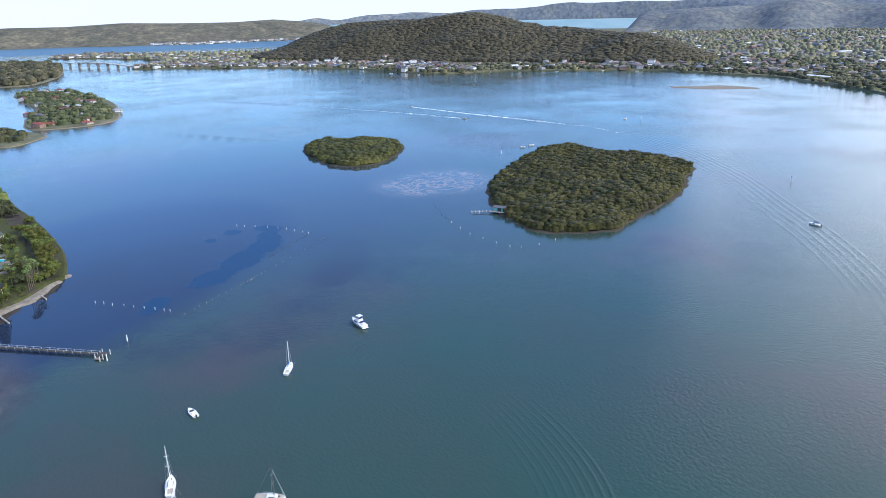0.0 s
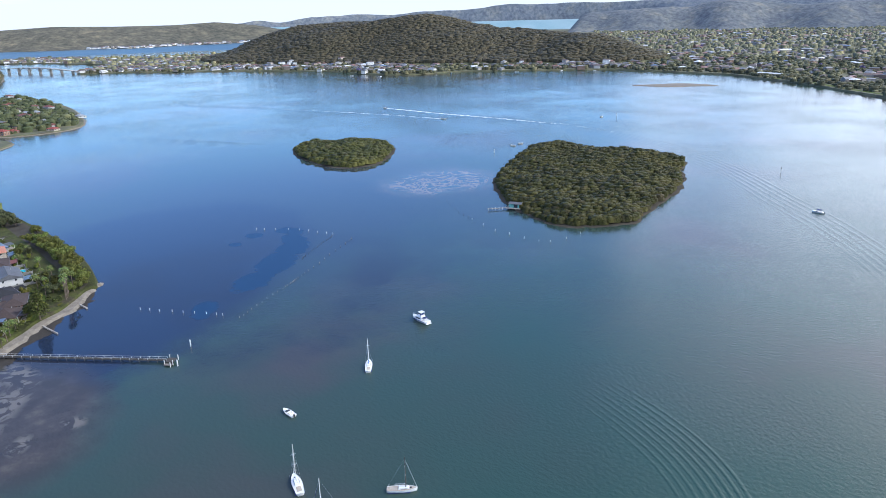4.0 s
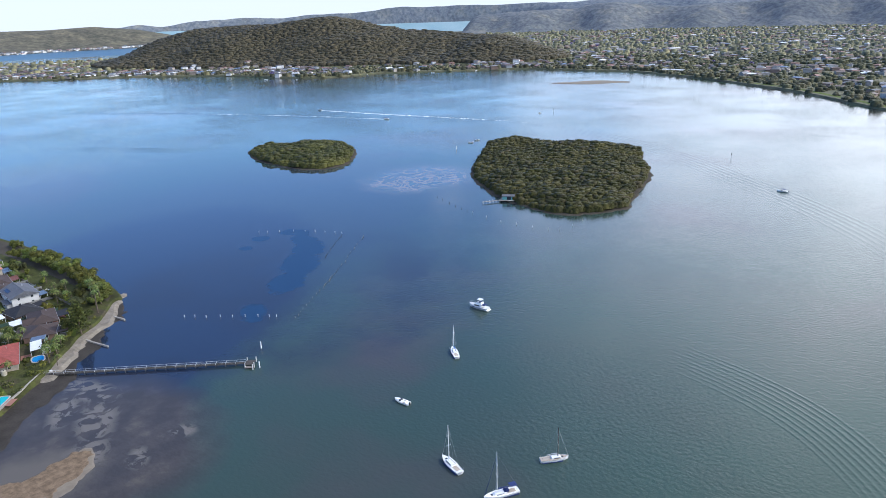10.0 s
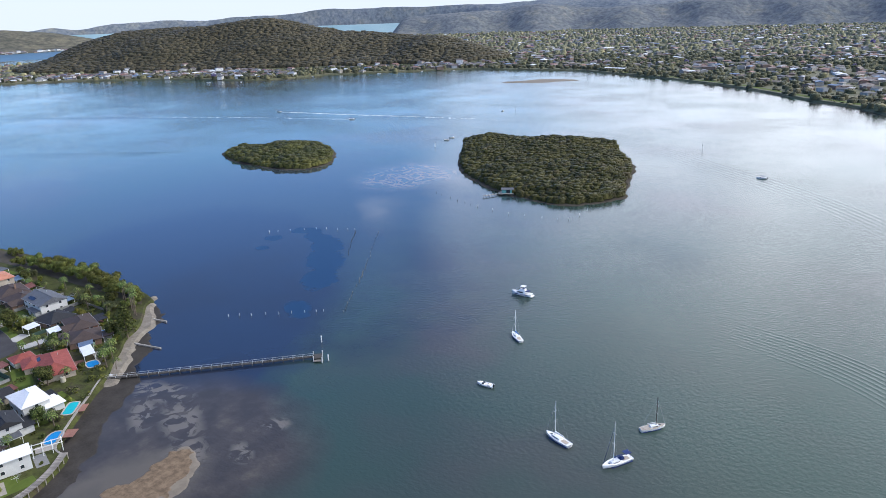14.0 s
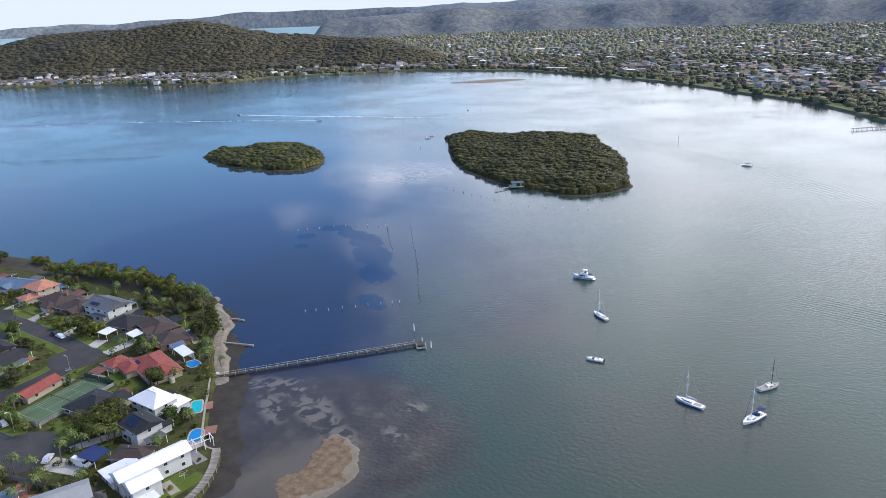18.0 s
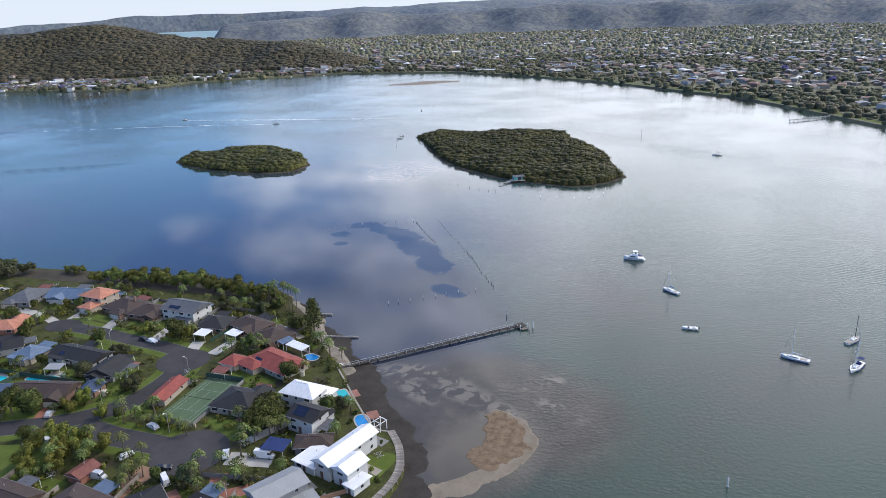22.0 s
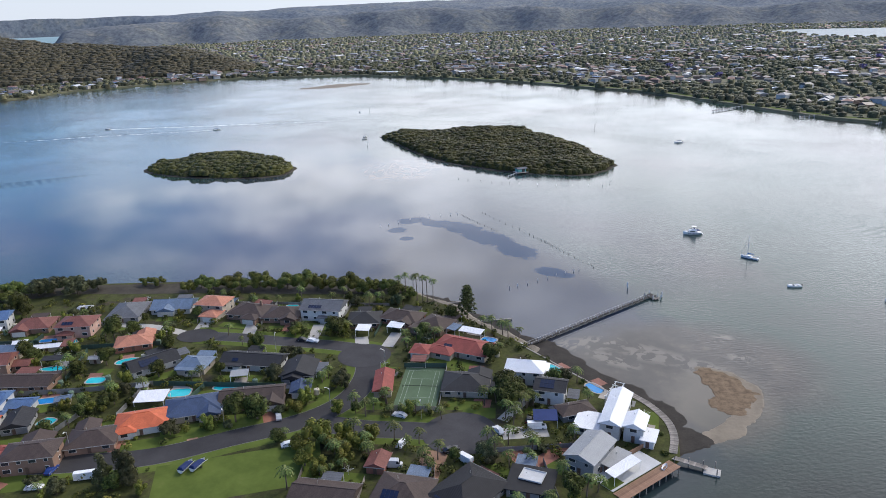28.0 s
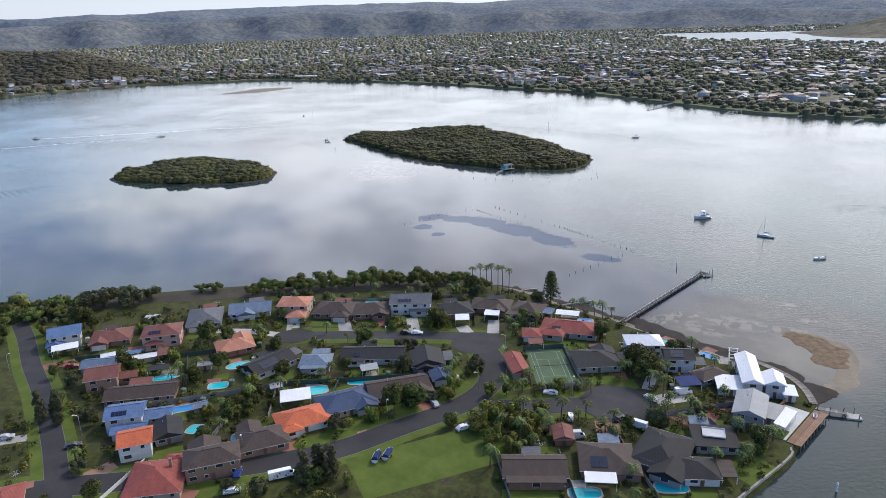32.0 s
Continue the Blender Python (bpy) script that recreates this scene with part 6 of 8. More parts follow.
for pts, wd, mat, words in (
        ([(-180, 90), (-175, 82)], 5, PAVER, "red paved driveway"), ([(-160, 99), (-157, 90)], 3.0, DECK, "tan paved path"), ([(-139, 107), (-136, 100)], 5.5, PAVER, "red paved driveway"),
        ([(-167, 172), (-165, 158)], 5, CONCRETE, "concrete driveway"), ([(-152, 171), (-152, 156)], 3, PAVER, "red paved path"), ([(-140, 171), (-139, 155)], 4.5, CONCRETE, "concrete driveway"),
        ([(-121, 160), (-119, 152)], 5, CONCRETE, "concrete driveway"), ([(-108, 164), (-110, 152)], 4.5, CONCRETE, "concrete driveway"), ([(-74, 116), (-75, 105)], 5.5, PAVER, "red paved driveway"),
        ([(-60, 118), (-68, 104)], 3.5, CONCRETE, "pale concrete drive"), ([(-88, 76), (-86, 88)], 7, DECK, "tan paved drive"), ([(-187, 175), (-186, 162)], 5, CONCRETE, "concrete driveway"),
        ([(-222, 170), (-205, 168), (-190, 162)], 4, CONCRETE, "curved concrete driveway"), ([(-225, 84), (-234, 76)], 5, DECK, "tan paved drive"), ([(-201, 70), (-203, 62)], 5, PAVER, "red paved driveway"),
        ([(-188, 81), (-186, 75)], 5.5, CONCRETE, "concrete driveway"), ([(-262, 150), (-272, 147)], 5, PAVER, "pale red driveway"), ([(-66, 90), (-60, 83), (-50, 92)], 4.5, PAVER, "curved red paved driveway"), ([(-270, 98), (-256, 101)], 4, CONCRETE, "concrete driveway"), ([(-55, 99), (-68, 97)], 6, CONCRETE, "concrete forecourt")):
    drive(pts, wd, mat, words)


# ---- waterfront: seawall, boardwalk, decks ----
def along(points, spacing):
    line = curve_through(points, False, 8)
    out, left = [], 0.0
    for (ax, ay), (bx, by) in zip(line, line[1:]):
        ln = math.hypot(bx - ax, by - ay)
        while left < ln:
            t = left / ln
            out.append((ax + (bx - ax) * t, ay + (by - ay) * t, math.degrees(math.atan2(by - ay, bx - ax))))
            left += spacing
        left -= ln
    return out


seawall = thing("seawall", "grey block seawall along the gardens", "seawall", kind="structure")
block = Build().box(0, 0, 0, 1.75, 0.55, 1.75).mesh("block", STONE)
for x, y, a in along([(-60.5, 153), (-54.5, 145.5), (-43.5, 131.5), (-34.5, 121.5), (-28.5, 120)], 1.8):
    part("block", block, None, seawall, m=pose(x, y, 0.2, 0, 0, a))
for x, y, a in along([(-41, 68), (-43.5, 64.5), (-59.5, 53.5), (-70, 46.5)], 1.8):
    part("block", block, None, seawall, m=pose(x, y, 0.2, 0, 0, a))
for pts in ([(-96, 195.5), (-84, 197.5)], [(-82, 177), (-65, 180)]):
    groyne = thing("groyne", "low stone groyne running into the shallows", "groyne")
    for x, y, a in along(pts, 1.3):
        part("stone", block, None, groyne, m=pose(x, y, -1.1, rng.uniform(-4, 4), rng.uniform(-4, 4), a + rng.uniform(-8, 8)))

boardwalk = thing("boardwalk", "curved grey timber boardwalk above the mud", "boardwalk")
board = Build().box(0, 0, 0, 0.34, 2.2, 0.09).mesh("board", TIMBER)
for x, y, a in along([(-28.5, 120.5), (-23.5, 113.5), (-20.2, 105), (-20, 97), (-22, 89)], 0.42):
    part("board", board, None, boardwalk, m=pose(x, y, LAND + 0.1, 0, 0, a + rng.uniform(-1, 1)))
part("edge_beam", ribbon([(-28.5, 120.5), (-23.5, 113.5), (-20.2, 105), (-20, 97), (-22, 89)], 0.35, LAND - 0.05), TIMBER, boardwalk)
stump = Build().tube([(0, 0, -1.2), (0, 0, 1.85)], 0.13, 6).mesh("stump", TIMBER)
for x, y, a in along([(-27.6, 121), (-22.6, 114), (-19.2, 105), (-19, 97), (-21, 89)], 3.0):
    part("stump", stump, None, boardwalk, m=pose(x, y, 0))

deck = thing("pool_deck", "brown timber pool deck built over the water", "deck", pose(-33.5, 80, LAND, 0, 0, 41))
HOUSES.append((-33.5, 80, 24, 12, 41))
plank = Build().box(0, 0, 0, 22, 0.42, 0.1).mesh("plank", DECK)
for k in range(8):
    part("plank", plank, None, deck, m=pose(0, -5.6 + k * 0.47, 0.12))
part("paving", Build().box(-1, 2.0, 0.05, 19, 7.2, 0.12), WALLS["white"], deck, "white paving round the pool")
pier = Build().tube([(0, 0, -3), (0, 0, 0.2)], 0.14, 6).mesh("pier_post", TIMBER)
for k in range(9):
    part("pier_post", pier, None, deck, m=pose(-10.5 + k * 2.6, -5.7, 0))
part("side_wall", Build().box(2.5, 6.0, 0, 20, 0.2, 1.3), DECK, deck, "brown timber side screen")
part("green_rug", Build().box(-8, 0.8, 0.17, 5, 3.5, 0.02), LAWN, deck, "strip of artificial grass")

ramp = thing("private_jetty", "small grey timber jetty with a floating pontoon", "jetty")
for k in range(22):
    t = k / 21
    part("board", Build().box(0, 0, 0, 0.5, 1.8, 0.08).mesh("board", TIMBER) if k == 0 else ramp.children[0].data, None, ramp, m=pose(-24 + 9.5 * t, 88.5 - 4.5 * t, 1.5 - 0.5 * t, 0, 0, -26))
part("pontoon", Build().box(-13.2, 83.2, 0, 4.2, 3.0, 0.5, -20), CONCRETE, ramp)
for px, py in ((-22, 87), (-18.5, 86.2), (-15, 85.2), (-12, 84.8), (-12.5, 81.5)):
    part("pile", Build().tube([(px, py, -1), (px, py, 2.4)], 0.15, 8), TIMBER, ramp)

pergola = thing("pergola", "white timber pergola over the seawall", "pergola", pose(-33.5, 117.5, LAND, 0, 0, 64))
HOUSES.append((-33.5, 117.5, 11, 4, 64))
ppost = Build().box(0, 0, 0, 0.18, 0.18, 2.9).mesh("post", TRIM)
for k in range(5):
    for s in (-1, 1):
        part("post", ppost, None, pergola, m=pose(-5 + 2.5 * k, s * 1.3, 0))
    part("crossbeam", Build().box(-5 + 2.5 * k, 0, 2.9, 0.16, 3.3, 0.2), TRIM, pergola)
for s in (-1, 1):
    part("beam", Build().box(0, s * 1.3, 2.72, 10.6, 0.14, 0.18), TRIM, pergola)

# ---- the long jetty ----
J0, J1 = Vector((-61.0, 154.2)), Vector((-7.2, 202.6))
jl = (J1 - J0).length
jetty = thing("jetty", "long pale timber jetty with white handrails", "jetty", pose(J0.x, J0.y, 0, 0, 0, math.degrees(math.atan2(J1.y - J0.y, J1.x - J0.x))))
n = int(jl / 0.5)
jboard = Build().box(0, 0, 0, 0.46, 1.5, 0.08).mesh("board", JETTY_WOOD)
for k in range(n):
    part("board", jboard, None, jetty, m=pose((k + 0.5) * jl / n, 0, 0.92))
for s in (-1, 1):
    part("bearer", Build().box(jl / 2, s * 0.6, 0.66, jl, 0.2, 0.26), PILE_DARK, jetty)
    part("handrail", Build().box(jl / 2, s * 0.73, 1.66, jl - 1, 0.07, 0.08), RAIL, jetty)
jpile = Build().tube([(0, 0, -2.5), (0, 0, 0.7)], 0.15, 8).mesh("pile", PILE_DARK)
jpost = Build().box(0, 0, 0, 0.14, 0.14, 0.74).mesh("rail_post", RAIL)
jcap = Build().box(0, 0, 0, 0.25, 1.8, 0.2).mesh("crosshead", PILE_DARK)
for k in range(21):
    x = 0.6 + k * (jl - 1.2) / 20
    part("crosshead", jcap, None, jetty, m=pose(x, 0, 0.48))
    for s in (-1, 1):
        part("pile", jpile, None, jetty, m=pose(x, s * 0.65, 0))
        part("rail_post", jpost, None, jetty, m=pose(x, s * 0.73, 0.96))
part("landing", Build().box(jl + 1.2, -0.4, 0.85, 3.0, 3.6, 0.2), JETTY_WOOD, jetty)
part("lower_landing", Build().box(jl + 1.2, -3.0, 0.4, 3.0, 1.4, 0.16), TIMBER, jetty)
for px, py in ((jl - 0.4, 1.8), (jl + 2.8, 1.8), (jl - 0.4, -2.6), (jl + 2.8, -2.6), (jl + 2.6, -4.2)):
    part("mooring_post", Build().tube([(px, py, -2.5), (px, py, 2.1)], 0.17, 8), RAIL, jetty, "pale mooring post")

for pts, num, h, mat in (([(-65, 214), (-48, 226), (-32.5, 236.5)], 9, 1.1, PILE), ([(-25, 240.5), (-42, 272), (-52, 290), (-81, 338)], 30, 0.7, TIMBER), ([(-93, 333), (-84, 318), (-72, 300)], 14, 0.55, PILE_DARK), ([(-138.5, 310.5), (-118, 327), (-96, 335.5)], 9, 1.0, PILE),
                         ([(-57, 411), (-36, 405), (-19, 404), (-2, 405), (6.5, 412), (8, 432)], 9, 1.2, PILE), ([(-101, 431), (-80, 420), (-64, 414)], 6, 0.9, PILE_DARK)):
    line = curve_through(pts, False, 12)
    sm = Build().tube([(0, 0, -1.5), (0, 0, h), (0.02, 0, h + 0.06)], [0.16, 0.15, 0.08], 7).mesh("stake", mat)
    for k in range(num):
        p = line[round(k * (len(line) - 1) / (num - 1))] if num < len(line) else line[min(k, len(line) - 1)]
        t = k * (len(line) - 1) / (num - 1)
        i = min(int(t), len(line) - 2)
        p = Vector(line[i]).lerp(Vector(line[i + 1]), t - i)
        ob = new("oyster_stake", sm)
        ob.matrix_basis = pose(p.x + rng.uniform(-0.4, 0.4), p.y + rng.uniform(-0.4, 0.4), 0, rng.uniform(-4, 4), rng.uniform(-4, 4))
        tagged(ob, "white-topped oyster lease stake standing in shallow water" if mat == PILE else "dark weathered oyster lease stake in shallow water", "stake", "oyster lease stakes")
for x, y, h in ((-14, 214, 2.6), (-1.5, 203.5, 2.4), (63, 120, 2.6), (-38, 52, 2.4), (-196, 577, 3)):
    tagged(part("channel_pile", Build().tube([(0, 0, -3), (0, 0, h), (0, 0, h + 0.25)], [0.24, 0.22, 0.1], 10), PILE, m=pose(x, y, 0)), "lone white-topped pile standing in the water", "pile")


# ---- boats ----
def hull_build(length, beam, depth, bow=0.35, low=-0.35, stern=0.75, sides=9):
    """Hull lofted from stern to bow: rounded sections, rising sheer, pointed bow. Bow towards +x."""
    b = Build()
    rings = []
    for k in range(13):
        t = k / 12
        half = beam / 2 * (stern + (1 - stern) * min(1, t * 2.2)) * (1 - max(0, (t - 0.45) / 0.55) ** 2.2) + 0.02
        top = depth * (1 + bow * t * t)
        x = -length / 2 + length * t
        rake = 0.06 * length * max(0, t - 0.7) / 0.3
        ring = []
        for i in range(sides):
            u = -1 + 2 * i / (sides - 1)
            ring.append((x - rake * (1 - abs(u)) * 0.9, half * math.copysign(abs(u) ** 0.55, u), low + (top - low) * abs(u) ** 1.8))
        rings.append(ring)
    n = sides
    faces = [(k * n + i, (k + 1) * n + i, (k + 1) * n + i + 1, k * n + i + 1) for k in range(12) for i in range(n - 1)] + [tuple(range(n))]
    b.add([p for r in rings for p in r], faces)
    top_edge = [(r[0], r[-1]) for r in rings]
    d = Build()
    v = []
    for a, c in top_edge:
        z = a[2] - 0.1
        v += [(a[0], a[1] * 0.96, z), (a[0], 0, z + 0.07), (c[0], c[1] * 0.96, z)]
    d.add(v, [(k * 3 + j, k * 3 + j + 1, (k + 1) * 3 + j + 1, (k + 1) * 3 + j) for k in range(12) for j in (0, 1)])
    return b, d


def cabin_build(x, z, length, width, height, front=0.5, back=0.15, taper=0.8):
    """Coachroof with raked ends and tumblehome."""
    L, W, t = length / 2, width / 2, taper
    return Build().add([(x - L, -W, z), (x + L, -W * 0.8, z), (x + L, W * 0.8, z), (x - L, W, z), (x - L + back, -W * t, z + height), (x + L - front, -W * t * 0.8, z + height), (x + L - front, W * t * 0.8, z + height), (x - L + back, W * t, z + height)],
                       [(3, 2, 1, 0), (4, 5, 6, 7), (0, 1, 5, 4), (1, 2, 6, 5), (2, 3, 7, 6), (3, 0, 4, 7)])


def sailboat(x, y, heading, length, mast, label, canvas=None, cover=None, hull_mat=None, grey=False):
    ob = thing("sailing_yacht", label, "sailboat", pose(x, y, 0.0, 0, 0, heading))
    beam, depth = length * 0.31, 0.85
    hb, db = hull_build(length, beam, depth)
    part("hull", hb, hull_mat or GELCOAT, ob, smooth=True)
    part("deck", db, TEAK if grey else GELCOAT, ob)
    part("boot_stripe", Build().box(-length * 0.1, 0, 0.06, length * 0.72, beam * 0.9, 0.1), NAVY, ob)
    part("cabin", cabin_build(length * 0.06, depth - 0.05, length * 0.38, beam * 0.55, 0.48), GELCOAT, ob)
    for s in (-1, 1):
        part("cabin_window", Build().box(length * 0.05, s * beam * 0.255, depth + 0.1, length * 0.2, 0.05, 0.16), GLASS_DARK, ob)
    part("hatch", Build().box(length * 0.27, 0, depth + 0.06, 0.6, 0.6, 0.1), GLASS_DARK, ob)
    part("cockpit", Build().box(-length * 0.28, 0, depth - 0.04, length * 0.24, beam * 0.45, 0.06), TEAK, ob)
    mx = length * 0.12
    m = part("mast", Build().tube([(mx, 0, depth), (mx, 0, depth + mast * 0.6), (mx, 0, depth + mast)], [0.13, 0.11, 0.08], 8), PILE_DARK if grey else TRIM, ob)
    for f in (0.45, 0.72):
        part("spreader", Build().box(mx, 0, depth + mast * f, 0.08, beam * (0.62 - 0.2 * f), 0.05), TRIM, m)
    part("boom", Build().tube([(mx, 0, depth + 1.35), (mx - length * 0.36, 0, depth + 1.3)], 0.07, 7), METAL, ob)
    if cover:
        part("sail_cover", Build().tube([(mx - 0.1, 0, depth + 1.5), (mx - length * 0.18, 0, depth + 1.52), (mx - length * 0.35, 0, depth + 1.42)], [0.22, 0.18, 0.1], 8), cover, ob)
    wires = Build()
    for p in ((length * 0.48, 0), (-length * 0.49, 0), (mx - 0.2, beam * 0.46), (mx - 0.2, -beam * 0.46)):
        wires.tube([(mx, 0, depth + mast * 0.97), (p[0], p[1], depth + 0.1)], 0.011, 3)
    part("rigging", wires, METAL, ob)
    part("furled_jib", Build().tube([(length * 0.47, 0, depth + 0.5), (mx + 0.25, 0, depth + mast * 0.86)], [0.06, 0.03], 6), NAVY if canvas else METAL, ob)
    if canvas:
        part("sprayhood", cabin_build(-length * 0.13, depth + 0.4, length * 0.13, beam * 0.55, 0.7, 0.5, 0.05), canvas, ob)
        part("bimini", Build().box(-length * 0.33, 0, depth + 1.75, length * 0.2, beam * 0.6, 0.08).tube([(-length * 0.42, beam * 0.28, depth), (-length * 0.4, beam * 0.28, depth + 1.75)], 0.025, 5).tube([(-length * 0.42, -beam * 0.28, depth), (-length * 0.4, -beam * 0.28, depth + 1.75)], 0.025, 5), canvas, ob)
    rail = Build()
    for s in (-1, 1):
        for k in range(5):
            px = -length * 0.45 + k * length * 0.2
            rail.tube([(px, s * beam * 0.44, depth), (px, s * beam * 0.44, depth + 0.6)], 0.02, 4)
    part("stanchions", rail, METAL, ob)
    part("rudder", Build().box(-length * 0.49, 0, -0.5, 0.3, 0.06, 1.1), GELCOAT, ob)
    return ob


sailboat(89.9, 197.6, 160, 9.4, 11.5, "white sailing yacht with a bare mast on its mooring", None, GELCOAT)
sailboat(108.1, 195.2, 238, 9.8, 12.5, "white sailing yacht with navy canvas on its mooring", NAVY, NAVY)
sailboat(111.6, 216.5, 48, 8.2, 9.5, "old grey-decked sailing yacht with a dark mast", None, None, None, True)
sailboat(49.4, 252.3, 140, 8.6, 10.0, "white sailing yacht with a blue-covered cockpit", None, BLUE)

cruiser = thing("motor_cruiser", "white flybridge motor cruiser lying at a mooring", "motorboat", pose(32.2, 291.7, 0, 0, 0, 180))
hb, db = hull_build(9.6, 3.3, 1.15, 0.55, -0.3, 0.9)
part("hull", hb, GELCOAT, cruiser, smooth=True)
part("deck", db, GELCOAT, cruiser)
part("rubbing_strake", Build().box(-0.8, 0, 0.8, 6.6, 3.2, 0.1), NAVY, cruiser)
cb = part("cabin", cabin_build(0.3, 1.05, 4.8, 2.7, 1.35, 1.5, 0.1, 0.88), GELCOAT, cruiser)
for s in (-1, 1):
    part("side_window", Build().box(0.1, s * 1.3, 1.5, 2.6, 0.08, 0.5), GLASS_DARK, cb)
part("windscreen", Build().add([(1.15, -0.85, 2.3), (1.15, 0.85, 2.3), (2.3, 0.9, 1.5), (2.3, -0.9, 1.5)], [(0, 1, 2, 3)]), GLASS_DARK, cb)
fb = part("flybridge", cabin_build(-0.6, 2.38, 2.6, 2.1, 0.6, 0.4, 0.0, 0.95), GELCOAT, cruiser)
part("fly_screen", Build().box(0.5, 0, 2.95, 0.08, 1.8, 0.4), GLASS_DARK, fb)
part("seat", Build().box(-1.0, 0, 2.98, 0.6, 1.5, 0.4), NAVY, fb)
part("hardtop", Build().box(-0.8, 0, 4.2, 2.2, 2.0, 0.1), GELCOAT, cruiser)
for sx in (-1.7, 0.1):
    for s in (-0.9, 0.9):
        part("hardtop_leg", Build().tube([(sx, s, 2.6), (sx, s, 4.2)], 0.04, 6), METAL, cruiser)
part("cockpit_floor", Build().box(-3.3, 0, 0.95, 2.4, 2.5, 0.06), TEAK, cruiser)
part("cockpit_cover", Build().box(-2.9, 0, 2.2, 1.6, 2.4, 0.08), NAVY, cruiser)
part("bow_rail", Build().tube([(1.5, -1.4, 1.9), (3.2, -1.0, 2.15), (4.6, 0, 2.3), (3.2, 1.0, 2.15), (1.5, 1.4, 1.9)], 0.03, 5), METAL, cruiser)
part("swim_platform", Build().box(-5.1, 0, 0.25, 0.9, 2.6, 0.1), GELCOAT, cruiser)


def runabout(x, y, heading, length, label, canopy=None, outboard=True, moving=False):
    ob = thing("runabout", label, "motorboat", pose(x, y, 0, 0, 0, heading))
    hb, db = hull_build(length, length * 0.38, 0.7, 0.35, -0.25, 0.92)
    part("hull", hb, GELCOAT, ob, smooth=True)
    part("deck", db, GELCOAT, ob)
    part("cockpit", Build().box(-length * 0.14, 0, 0.62, length * 0.46, length * 0.26, 0.06), TEAK, ob)
    part("windscreen", cabin_build(length * 0.12, 0.66, length * 0.2, length * 0.27, 0.45, 0.5, 0.2, 0.85), GLASS_DARK, ob)
    part("seat", Build().box(-length * 0.3, 0, 0.68, 0.45, length * 0.24, 0.35), GELCOAT, ob)
    part("foredeck", cabin_build(length * 0.26, 0.7, length * 0.26, length * 0.26, 0.3, 0.5, 0.1, 0.75), GELCOAT, ob)
    if outboard:
        part("outboard_motor", Build().box(-length * 0.53, 0, 0.2, 0.4, 0.35, 0.9), BLACK, ob)
    if canopy:
        part("canopy", Build().box(-length * 0.1, 0, 1.9, length * 0.4, length * 0.3, 0.08), canopy, ob)
        for s in (-1, 1):
            part("canopy_leg", Build().tube([(-length * 0.1, s * length * 0.14, 0.7), (-length * 0.1, s * length * 0.14, 1.9)], 0.03, 5), METAL, ob)
    return ob


runabout(56.3, 215.2, 182, 6.0, "small white half-cabin runabout on a mooring")
runabout(85.6, 561.2, 180, 7.0, "white fishing boat with a dark canopy anchored in the bay", NAVY)
runabout(-388, 693, 14, 7.5, "small white speedboat trailing a long foam wake", NAVY)
runabout(-528, 714, 178, 7.5, "small white speedboat running ahead of its wake", NAVY)
runabout(-205, 612, 30, 5, "small dinghy moored by the island", None)
runabout(-207, 625, 60, 5, "small dinghy moored by the island", None)
runabout(-250, 815, 100, 6, "small white boat moored beyond the island", None)
for x, y in ((-900, 1120), (-860, 1150), (-760, 1240), (-700, 1310), (-640, 1340), (-930, 1020), (-1000, 1000)):
    runabout(x, y, float(rng.uniform(0, 360)), 8, "small white boat moored off the far shore", None)
runabout(-62.5, 157, 10, 4.5, "small boat under a pale cover beside the jetty", None, False)
runabout(124, 156.6, 195, 7, "white motorboat at a mooring off the point", None)

wake = thing("wake", "long white foam wakes trailing behind speedboats", "wake", kind="stuff")
def foam_trail(points, width, solid, reach):
    """A wake that starts solid behind the boat and breaks up into spreading flecks."""
    line = curve_through(points, False, 12)
    b, gone = Build(), 0.0
    for (ax, ay), (cx, cy) in zip(line, line[1:]):
        a, c = Vector((ax, ay)), Vector((cx, cy))
        ln = (c - a).length
        d = (c - a) / ln
        side = Vector((-d.y, d.x))
        for k in range(max(1, int(ln / 1.6))):
            at = gone + k * 1.6
            thick = 1.0 if at < solid else max(0.0, 1 - (at - solid) / (reach - solid)) ** 1.6
            for _ in range(3):
                if rng.random() > thick * 0.9:
                    continue
                mid = a + d * (k * 1.6) + side * float(rng.normal(0, 0.35 + at / reach)) * width * 0.6
                e, u = d * float(rng.uniform(1.2, 3.2)), side * float(rng.uniform(0.25, 0.7)) * (0.5 + thick)
                b.add([(*(mid - e), 0.03), (*(mid - u), 0.035), (*(mid + e), 0.03), (*(mid + u), 0.035)], [(0, 1, 2, 3)])
        gone += ln
    return b


part("foam", foam_trail([(-391, 692), (-444, 680), (-494, 667), (-572, 643), (-650, 616), (-725, 582), (-798, 548), (-856, 505)], 2.4, 110, 420), FOAM, wake)
part("foam", foam_trail([(-524, 714), (-470, 719), (-414, 724), (-320, 737), (-212, 742), (-107, 708), (-54, 679)], 2.4, 110, 380), FOAM, wake)


